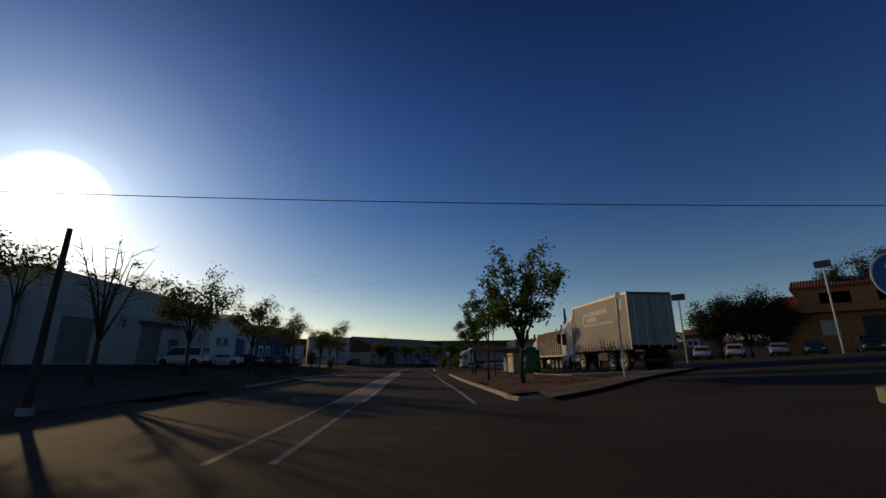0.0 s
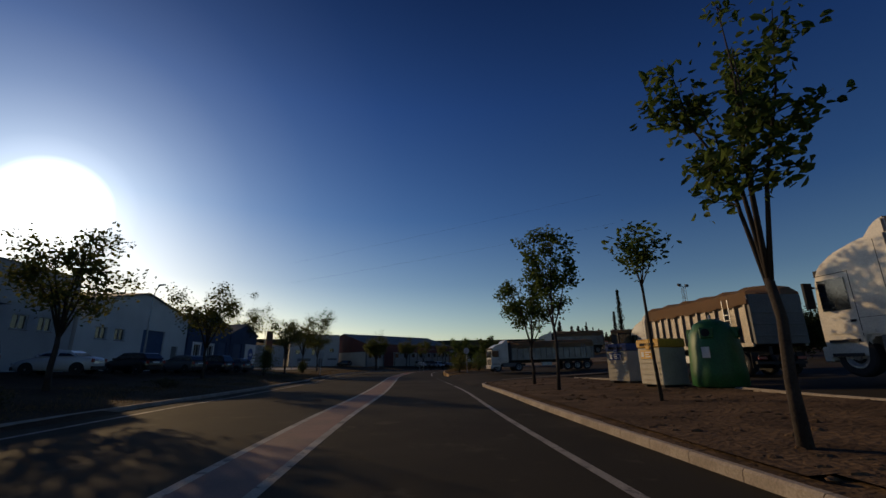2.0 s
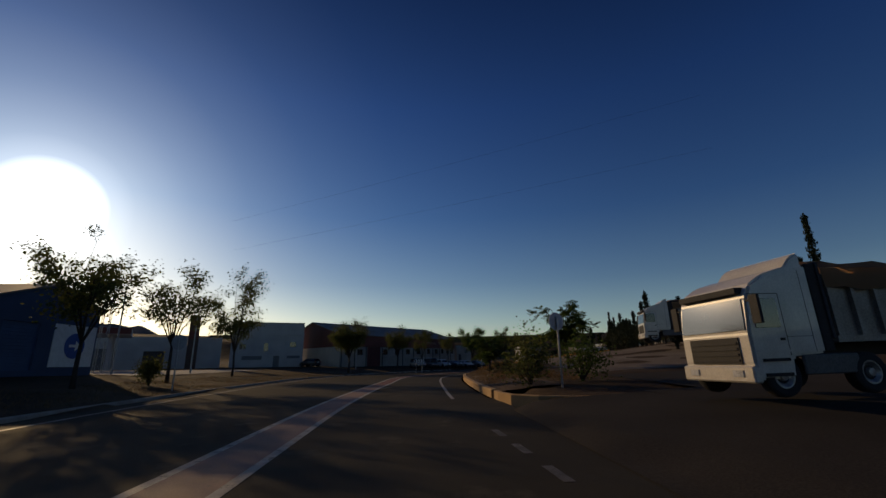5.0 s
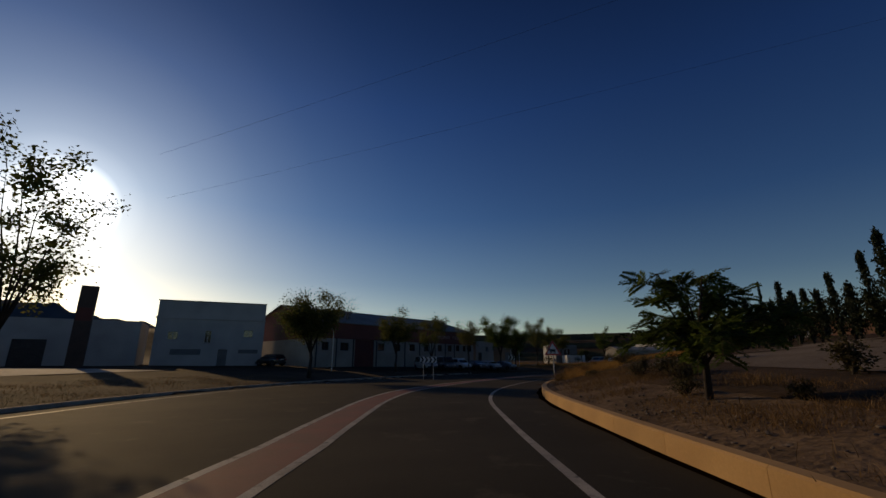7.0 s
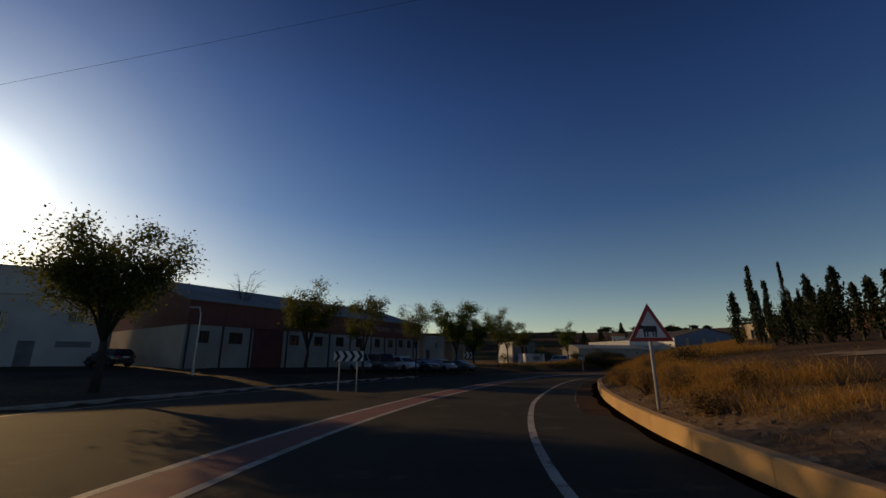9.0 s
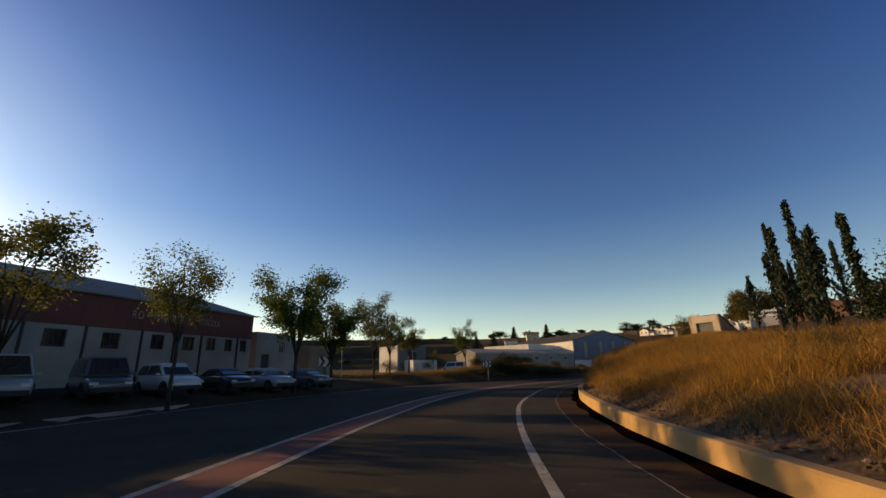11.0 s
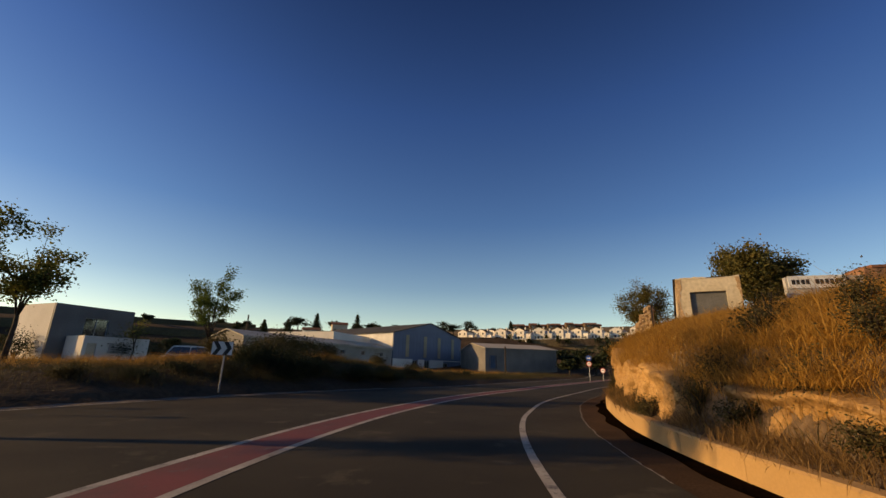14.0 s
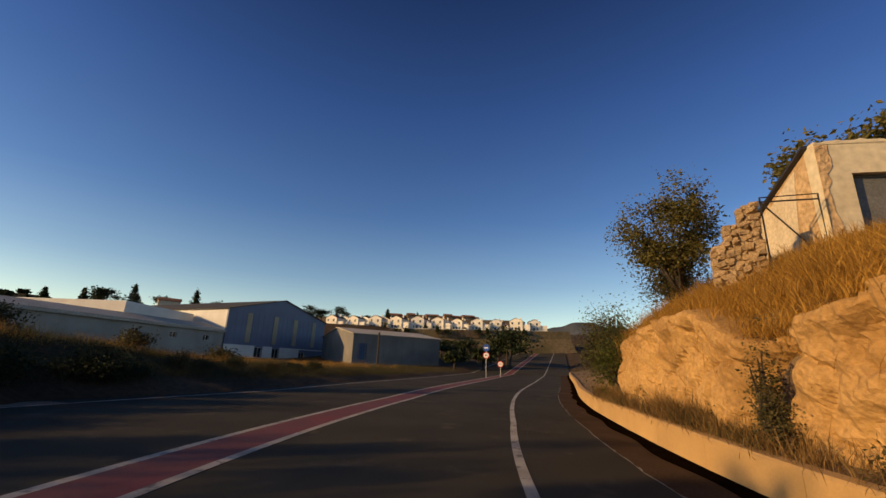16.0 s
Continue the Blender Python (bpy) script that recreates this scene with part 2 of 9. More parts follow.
def box(bm, x0, x1, y0, y1, z0, z1, m=None):
    vs = [bm.verts.new((x, y, z)) for z in (z0, z1) for x, y in ((x0, y0), (x1, y0), (x1, y1), (x0, y1))]
    if m is not None:
        for v in vs:
            v.co = m @ v.co
    for f in ((3, 2, 1, 0), (4, 5, 6, 7), (0, 1, 5, 4), (1, 2, 6, 5), (2, 3, 7, 6), (3, 0, 4, 7)):
        bm.faces.new([vs[i] for i in f])
    return vs


def boxes(*dims, bevel=0.0):
    bm = bmesh.new()
    for d in dims:
        box(bm, *d)
    if bevel:
        bmesh.ops.bevel(bm, geom=bm.edges[:], offset=bevel, segments=1, affect="EDGES")
    return bm


def tube(bm, pts, radii, n=8, cap=True):
    """A tapered tube along points."""
    rings = []
    pts = [Vector(p) for p in pts]
    for i, p in enumerate(pts):
        d = (pts[min(i + 1, len(pts) - 1)] - pts[max(i - 1, 0)]).normalized()
        a = d.cross(Vector((0.31, 0.17, 0.93))).normalized() if abs(d.z) < 0.95 else d.cross(Vector((1, 0, 0))).normalized()
        b = d.cross(a)
        rings.append([bm.verts.new(p + radii[i] * (math.cos(t) * a + math.sin(t) * b)) for t in [2 * math.pi * k / n for k in range(n)]])
    for r0, r1 in zip(rings, rings[1:]):
        for k in range(n):
            bm.faces.new((r0[k], r0[(k + 1) % n], r1[(k + 1) % n], r1[k]))
    if cap:
        bm.faces.new(rings[0][::-1])
        bm.faces.new(rings[-1])
    return bm


def prism(bm, outline, y0, y1, axis="y"):
    """An outline of (a, z) pairs pushed along one axis."""
    def put(a, z, y):
        return bm.verts.new((a, y, z) if axis == "y" else (y, a, z))
    r0, r1 = [put(a, z, y0) for a, z in outline], [put(a, z, y1) for a, z in outline]
    n = len(outline)
    for k in range(n):
        bm.faces.new((r0[k], r0[(k + 1) % n], r1[(k + 1) % n], r1[k]))
    bm.faces.new(r0[::-1])
    bm.faces.new(r1)
    bmesh.ops.recalc_face_normals(bm, faces=bm.faces[:])
    return bm


# ---- the road's line, and the lie of the land ----
LINE = [(0.3, -90), (0.1, -30), (0, 0), (-0.3, 18), (-0.7, 35), (-0.7, 45), (-1.2, 60), (-1.7, 74), (-1.5, 84), (-1.0, 93), (-0.3, 99.6), (1.2, 106), (4.2, 113.8),
        (8.5, 122.4), (12.3, 129.1), (15.3, 133.7), (18.4, 138.2), (21.8, 142.3), (25.3, 145.8), (29.0, 148.7), (32.8, 151.2), (36.5, 153.2), (39.7, 154.6),
        (46, 157.0), (53, 159.0), (60, 160.6), (80, 163.6), (120, 169.2), (200, 180.5), (420, 212), (900, 280)]


def spline(points, step):
    """A smooth line through the points, about one point a step."""
    p = np.array(points, float)
    out = []
    for i in range(len(p) - 1):
        a, b, c, d = p[max(i - 1, 0)], p[i], p[i + 1], p[min(i + 2, len(p) - 1)]
        la, lb, lc = (max(np.linalg.norm(v), 1e-6) for v in (b - a, c - b, d - c))
        m0 = ((b - a) / la * lb + (c - b) / lb * la) / (la + lb) if i else (c - b) / lb
        m1 = ((c - b) / lb * lc + (d - c) / lc * lb) / (lb + lc) if i < len(p) - 2 else (c - b) / lb
        n = max(1, int(lb / step))
        for s in np.arange(n) / n:
            out.append((2 * s**3 - 3 * s**2 + 1) * b + (s**3 - 2 * s**2 + s) * lb * m0 + (3 * s**2 - 2 * s**3) * c + (s**3 - s**2) * lb * m1)
    out.append(p[-1])
    return np.array(out)


RC = spline(LINE, 1.0)
RS = np.r_[0, np.cumsum(np.linalg.norm(np.diff(RC, axis=0), axis=1))]
RS = RS - RS[np.argmin(np.hypot(*RC.T))]
RT = np.gradient(RC, axis=0)
RT = RT / np.linalg.norm(RT, axis=1)[:, None]


def on_road(s, lat):
    """The place at s metres along the road, lat metres to the right of the lane's line."""
    x, y = np.interp(s, RS, RC[:, 0]), np.interp(s, RS, RC[:, 1])
    tx, ty = np.interp(s, RS, RT[:, 0]), np.interp(s, RS, RT[:, 1])
    return x + lat * ty, y - lat * tx


def road_coords(x, y):
    """s and lat of places, vectorised."""
    x, y = np.atleast_1d(np.asarray(x, float)), np.atleast_1d(np.asarray(y, float))
    s, lat = np.empty(len(x)), np.empty(len(x))
    for i in range(0, len(x), 4000):
        dx, dy = x[i : i + 4000, None] - RC[:, 0], y[i : i + 4000, None] - RC[:, 1]
        k = np.argmin(dx * dx + dy * dy, axis=1)
        j = np.arange(len(k))
        along = dx[j, k] * RT[k, 0] + dy[j, k] * RT[k, 1]
        s[i : i + 4000] = RS[k] + along
        lat[i : i + 4000] = dx[j, k] * RT[k, 1] - dy[j, k] * RT[k, 0]
    return s, lat


def table(xs, ys):
    return lambda s: np.interp(s, xs, ys)


BAND = table([-90, 24, 35, 45, 75, 90, 96, 104, 140, 147, 155, 168, 174, 185, 300], [-2.95, -3.0, -3.1, -3.12, -3.1, -3.2, -3.6, -4.25, -4.25, -4.05, -4.1, -4.2, -4.28, -4.28, -4.0])
RLINE = table([-90, 15, 25, 45, 80, 86, 95, 105, 115, 131, 138, 146, 158, 168, 174, 182, 190, 205, 300], [1.95, 1.95, 2.1, 2.05, 1.72, 1.58, 1.28, 0.88, 0.7, 0.85, 0.88, 1.36, 1.12, 0.82, 0.76, 0.95, 0.9, 1.0, 1.4])
LLINE = table([-90, 30, 40, 62, 95, 103, 110, 150, 158, 170, 178, 189, 210, 300], [-8.4, -8.5, -8.9, -8.9, -12.0, -12.9, -13.4, -13.8, -13.6, -12.4, -11.5, -9.8, -8.8, -8.2])
KERB = table([-90, 50, 75, 96, 108, 131, 137, 146, 158, 168, 174, 182, 190, 200, 300], [3.6, 3.6, 3.35, 3.32, 3.28, 3.28, 3.42, 3.9, 3.86, 3.7, 3.6, 3.82, 4.0, 4.3, 4.6])
ROADZ = table([-90, 188, 230, 300, 345, 430, 600, 1100], [0, 0, 0.6, 6, 11, 22, 25, 40])
LAT = [3.9, 4.3, 4.7, 5.1, 7, 10, 14, 20, 35, 80]
RISE = {
    -90: [0.0, 0.02, 0.04, 0.06, 0.2, 0.45, 0.8, 1.3, 2.4, 3.5],
    13: [0.0, 0.02, 0.04, 0.06, 0.2, 0.45, 0.8, 1.3, 2.4, 3.5],
    18: [0.13, 0.16, 0.18, 0.21, 0.35, 0.6, 0.9, 1.4, 2.4, 3.5],
    58: [0.1, 0.1, 0.1, 0.12, 0.18, 0.25, 0.35, 0.55, 1.4, 2.6],
    75: [0.27, 0.31, 0.36, 0.42, 0.5, 0.6, 0.7, 0.95, 1.9, 3.2],
    100: [0.27, 0.34, 0.42, 0.52, 0.9, 1.3, 1.7, 2.3, 3.8, 6.0],
    120: [0.27, 0.36, 0.5, 0.68, 1.1, 1.6, 2.0, 2.6, 4.0, 6.0],
    135: [0.27, 0.38, 0.6, 0.8, 1.4, 1.9, 2.3, 2.7, 3.6, 5.5],
    147: [0.28, 0.4, 0.8, 1.3, 1.8, 2.2, 2.7, 3.0, 3.6, 5],
    157: [0.29, 0.42, 1.0, 1.6, 2.3, 2.8, 3.2, 3.4, 4, 5],
    165: [0.3, 0.44, 1.5, 2.2, 2.8, 3.4, 3.9, 4.4, 4.6, 5],
    171: [0.36, 0.46, 1.9, 2.5, 3.2, 3.8, 4.1, 4.4, 4.6, 5],
    177: [0.42, 0.5, 2.3, 2.75, 3.75, 4.0, 4.2, 4.4, 4.6, 5],
    186: [0.42, 0.5, 2.0, 2.7, 4.2, 4.4, 4.4, 4.4, 4.6, 5],
    192: [0.4, 0.5, 0.9, 1.3, 2.6, 3.2, 3.5, 3.5, 3.6, 4],
    220: [0.3, 0.37, 0.45, 0.52, 0.9, 1.2, 1.4, 1.4, 1.0, 1.0],
    300: [0.0, 0.0, 0.0, 0.0, 0.0, 0.0, 0.0, 0.0, 0.0, 0.0],
}
FALL = {-90: [0, 0.3, 1.0, 1.4, 1.5, 1.5], 20: [0.12, 0.35, 1.1, 1.5, 1.6, 1.6], 80: [0.12, 0.3, 0.9, 1.3, 1.4, 1.4], 110: [0.1, 0.4, 0.8, 1.0, 1.2, 1.5],
        150: [0.2, 0.6, 0.9, 1.3, 2.2, 3.2], 159: [0.2, 0.7, 0.9, 1.4, 2.2, 3.2], 168: [0.3, 1.0, 1.2, 1.4, 2.0, 3.0], 179: [0.3, 1.2, 1.3, 1.1, 1.6, 2.4], 190: [0.25, 0.9, 0.9, 0.9, 1.4, 2.2], 205: [0.15, 0.4, 0.6, 0.9, 1.6, 2.6], 300: [0, 0, 0, 0, 0, 0]}
OFF = [0.6, 4, 12, 20, 40, 60]


def land(x, y, margin=0.05):
    """Height of the ground; margin: how far behind the kerb it begins to rise."""
    s, lat = road_coords(x, y)
    x, y = np.atleast_1d(np.asarray(x, float)), np.atleast_1d(np.asarray(y, float))
    z = np.full(len(x), -0.12) + ROADZ(s)
    right, left = lat > KERB(s) + margin, lat < LLINE(s) - 1.0
    st = sorted(RISE)
    for a, b in zip(st, st[1:]):
        m = right & (s >= a) & (s < b) if b != st[-1] else right & (s >= a)
        k = np.clip((s[m] - a) / (b - a), 0, 1)
        la = lat[m] - KERB(s[m]) + 3.6
        z[m] = (1 - k) * np.interp(la, LAT, RISE[a]) + k * np.interp(la, LAT, RISE[b]) + ROADZ(s[m])
    m = right & (s < st[0])
    z[m] = np.interp(lat[m], LAT, RISE[-90])
    st = sorted(FALL)
    for a, b in zip(st, st[1:]):
        m = left & (s >= a) & (s < b) if b != st[-1] else left & (s >= a)
        k = np.clip((s[m] - a) / (b - a), 0, 1)
        la = LLINE(s[m]) - 1.0 - lat[m]
        z[m] = (1 - k) * np.interp(la, OFF, FALL[a]) + k * np.interp(la, OFF, FALL[b]) + ROADZ(s[m])
    m = left & (s < st[0])
    z[m] = 1.2
    # the overgrown spoil heap along the valley side of the bend
    crest = np.interp(s, [164, 170, 176, 181, 185, 188, 192, 200, 212], [0, 1.1, 2.0, 2.35, 2.05, 1.65, 1.15, 0.85, 0])
    side = LLINE(s) - 1.0 - lat
    heap = crest * np.interp(side, [2.0, 3.4, 5.0, 7.5, 9.5, 13, 18], [0, 0.25, 0.7, 1.0, 0.95, 0.4, 0])
    z = np.where(heap > 0.02, np.maximum(z, heap), z)
    # the hillside across the valley
    r = np.hypot(x - 20, y - 150)
    far = np.interp(r, [0, 40, 75, 95, 120, 142, 170, 260, 420, 3000], [0, 0.4, 0.9, 1.6, 5.6, 11.8, 14.4, 22, 26, 60])
    w = np.clip((np.abs(lat) - 8) / 40, 0, 1) * np.clip((s - 150) / 40, 0, 1) * np.where(lat < 0, 1, np.clip((s - 230) / 60, 0, 1))
    w = np.maximum(w, np.clip((y - 190) / 60, 0, 1) * (lat < 0))
    z = z + np.maximum(far - z, 0) * w
    return z


def ground_z(x, y):
    return float(land(x, y)[0])


def spaced(*runs):
    out = []
    for a, b, step in runs:
        out += list(np.arange(a, b, step))
    return np.array(sorted(set(np.round(out + [runs[-1][1]], 3))))


def make_ground():
    gx = spaced((-2500, -400, 300), (-400, -80, 20), (-80, -24, 2.5), (-24, 90, 0.75), (90, 240, 5), (240, 600, 20), (600, 3000, 300))
    gy = spaced((-2000, -200, 300), (-200, -20, 15), (-20, 195, 0.75), (195, 320, 5), (320, 600, 20), (600, 3600, 300))
    X, Y = np.meshgrid(gx, gy)
    Z = land(X.ravel(), Y.ravel(), 0.95)
    rough = np.array([noise.noise((a * 0.35, b * 0.35, 0.0)) for a, b in zip(X.ravel(), Y.ravel())])
    s, lat = road_coords(X.ravel(), Y.ravel())
    off = (lat > KERB(s) + 0.8) | (lat < LLINE(s) - 2.0)
    lot = (lat > 2.6) & (s < 72) & (X.ravel() < 50) & (Y.ravel() < 80) & (Y.ravel() > -32)
    Z = Z + np.where(off & ~lot, rough * 0.09, 0) - np.where(lot, 0.08, 0)
    # sunk below the finer sheets laid along the road
    Z = Z - np.where((lat > KERB(s)) & (lat < KERB(s) + 2.5) & (s > 73) & (s < 236), 0.45, 0) - np.where((lat > KERB(s)) & (lat < KERB(s) + 2.5) & (s > 17) & (s < 50), 0.1, 0)
    n = len(gx)
    faces = [(j * n + i, j * n + i + 1, (j + 1) * n + i + 1, (j + 1) * n + i) for j in range(len(gy) - 1) for i in range(n - 1)]
    ob = raw_ob("ground", np.c_[X.ravel(), Y.ravel(), Z], faces, M_SOIL, smooth=True)
    return tagged(ob, "dry brown soil with stones, sloping off the road", "ground", kind="structure")


make_ground()


def bank_top(s0, s1, material, label):
    """The bank right behind the kerbs, laid along the road."""
    offs = [0.12, 0.35, 0.7, 1.1, 1.6, 2.2, 2.9]
    ss = np.arange(s0, s1, 0.5)
    v = []
    for o in offs:
        x, y = on_road(ss, KERB(ss) + o)
        z = land(x, y) + 0.03 + np.array([0.05 * noise.noise((a * 1.3, b * 1.3, 4.0)) for a, b in zip(x, y)]) * min(1, o)
        v.append(np.c_[x, y, z])
    n = len(ss)
    f = [(k * n + i, (k + 1) * n + i, (k + 1) * n + i + 1, k * n + i + 1) for k in range(len(offs) - 1) for i in range(n - 1)]
    ob = raw_ob("bank", np.concatenate(v), f, material, smooth=True)
    return tagged(ob, label, "ground", kind="structure")


bank_top(17.5, 49.6, M_DIRT, "loose brown earth behind the kerb")
bank_top(73.5, 236, M_BANK, "stony pale brown bank behind the low wall")


def strip(name, a, b, s0, s1, z, material, step=1.0, label="", category="", parent=None):
    """A band of surface between two offsets a(s), b(s) from the lane's line."""
    ss = np.arange(s0, s1 + step * 0.5, step)
    la, lb = a(ss), b(ss)
    xa, ya = on_road(ss, la)
    xb, yb = on_road(ss, lb)
    zz = ROADZ(ss) + z
    n = len(ss)
    verts = [(x, y, h) for x, y, h in zip(xa, ya, zz)] + [(x, y, h) for x, y, h in zip(xb, yb, zz)]
    ob = raw_ob(name, verts, [(i, n + i, n + i + 1, i + 1) for i in range(n - 1)], material, parent)
    if label:
        tagged(ob, label, category, kind="structure")
    return ob


def plus(f, d):
    return lambda s: f(s) + d


road = strip("road", plus(LLINE, -1.1), plus(KERB, 0.1), -85, 900, 0.0, M_ASPHALT, 1.0, "grey asphalt two-lane road with worn markings", "road")
strip("marking", plus(BAND, 0.16), plus(BAND, 1.04), 86, 420, 0.005, M_REDPAINT, 1.0, parent=road)
strip("marking", plus(BAND, 0.16), plus(BAND, 1.04), 15.6, 86, 0.005, M_PINKPAINT, 1.0, parent=road)
for d in (0.0, 1.04):
    strip("marking", plus(BAND, d), plus(BAND, d + 0.16), 16, 420, 0.006, M_WHITE, 1.0, parent=road)
    strip("marking", plus(BAND, d * 0.9), plus(BAND, d * 0.9 + 0.13), 6.5, 16, 0.006, M_FAINT, 0.5, parent=road)
strip("marking", RLINE, plus(RLINE, 0.15), 15, 51.4, 0.006, M_WHITE, 1.0, parent=road)
strip("marking", RLINE, plus(RLINE, 0.15), 74, 420, 0.006, M_WHITE, 1.0, parent=road)
for k in range(9):
    strip("marking", RLINE, plus(RLINE, 0.15), 52.4 + 1.6 * k, 53.2 + 1.6 * k, 0.006, M_WHITE if k < 3 else M_FAINT, 0.4, parent=road)
strip("marking", LLINE, plus(LLINE, 0.16), 26, 420, 0.006, M_WHITE, 1.0, parent=road)


def patch(name, inside, x0, x1, y0, y1, step, lift, material, label, category):
    """A sheet that follows the ground where inside(x, y) holds."""
    gx, gy = np.arange(x0, x1 + step / 2, step), np.arange(y0, y1 + step / 2, step)
    X, Y = np.meshgrid(gx, gy)
    Z = np.maximum(land(X.ravel(), Y.ravel()), 0.0) + lift
    ok = inside(X.ravel(), Y.ravel())
    n = len(gx)
    faces = []
    for j in range(len(gy) - 1):
        for i in range(n - 1):
            f = (j * n + i, j * n + i + 1, (j + 1) * n + i + 1, (j + 1) * n + i)
            if ok[list(f)].all():
                faces.append(f)
    used = sorted({k for f in faces for k in f})
    idx = {k: i for i, k in enumerate(used)}
    v = np.c_[X.ravel(), Y.ravel(), Z][used]
    ob = raw_ob(name, v, [tuple(idx[k] for k in f) for f in faces], material, smooth=True)
    return tagged(ob, label, category, kind="structure")


# ---- kit: trees, signs, wheels, walls ----
ROCK_H = table([163, 167, 171, 176, 180, 184, 185.2, 186.6], [1.0, 1.3, 1.65, 2.05, 2.15, 2.1, 1.6, 0.7])
M_BARK = mat("bark", (0.060, 0.045, 0.034), (0.030, 0.023, 0.018), rough=0.95, scale=3, fine=28, bump=0.6)
M_LEAF = leaf_mat("leaf_green", (0.040, 0.072, 0.016), (0.115, 0.155, 0.036), 0.55)
M_LEAF2 = leaf_mat("leaf_olive", (0.055, 0.078, 0.020), (0.150, 0.150, 0.044), 0.55)
M_LEAF4 = leaf_mat("leaf_yellowing", (0.075, 0.078, 0.022), (0.21, 0.17, 0.055), 0.45)
M_LEAF3 = leaf_mat("leaf_dark", (0.014, 0.022, 0.009), (0.040, 0.050, 0.019), 0.2)
M_CYP = leaf_mat("cypress_scale", (0.014, 0.024, 0.012), (0.040, 0.050, 0.022), 0.15)
M_STRAW = leaf_mat("dry_grass", (0.22, 0.112, 0.025), (0.56, 0.320, 0.072), 0.4)
M_STRAW2 = leaf_mat("brown_grass", (0.12, 0.075, 0.032), (0.27, 0.165, 0.065), 0.3)
M_SHRUB = leaf_mat("shrub_leaf", (0.036, 0.040, 0.015), (0.105, 0.082, 0.034), 0.25)


def leaf_cloud(rng, centres, spread, size, aspect=2.2, up=0.0, fine=False):
    """Small leaves folded along the rib round the given centres; fine: with a fuller outline."""
    n = len(centres)
    c = centres + rng.normal(0, 1, (n, 3)) * spread
    a = rng.normal(0, 1, (n, 3))
    a[:, 2] = a[:, 2] * 0.6 + up
    a /= np.linalg.norm(a, axis=1)[:, None]
    b = np.cross(a, rng.normal(0, 1, (n, 3)))
    b /= np.linalg.norm(b, axis=1)[:, None] + 1e-9
    w = np.cross(a, b)
    L = (size * rng.uniform(0.6, 1.35, n))[:, None]
    W = L / aspect
    if not fine:
        v = np.empty((n, 4, 3))
        v[:, 0] = c - a * L * 0.5
        v[:, 1] = c - a * L * 0.06 + b * W * 0.56 + w * L * 0.10
        v[:, 2] = c + a * L * 0.5 - w * L * 0.05
        v[:, 3] = c - a * L * 0.06 - b * W * 0.56 + w * L * 0.10
        f = (np.arange(n) * 4)[:, None]
        return v.reshape(-1, 3), [tuple(q) for q in f + np.array([0, 1, 2])] + [tuple(q) for q in f + np.array([0, 2, 3])]
    v = np.empty((n, 6, 3))
    v[:, 0] = c - a * L * 0.5
    v[:, 1] = c - a * L * 0.22 + b * W * 0.48 + w * L * 0.10
    v[:, 2] = c + a * L * 0.16 + b * W * 0.42 + w * L * 0.08
    v[:, 3] = c + a * L * 0.5 - w * L * 0.05
    v[:, 4] = c + a * L * 0.16 - b * W * 0.42 + w * L * 0.08
    v[:, 5] = c - a * L * 0.22 - b * W * 0.48 + w * L * 0.10
    f = (np.arange(n) * 6)[:, None]
    faces = [tuple(q) for q in f + np.array([0, 1, 2, 3])] + [tuple(q) for q in f + np.array([0, 3, 4, 5])]
    return v.reshape(-1, 3), faces


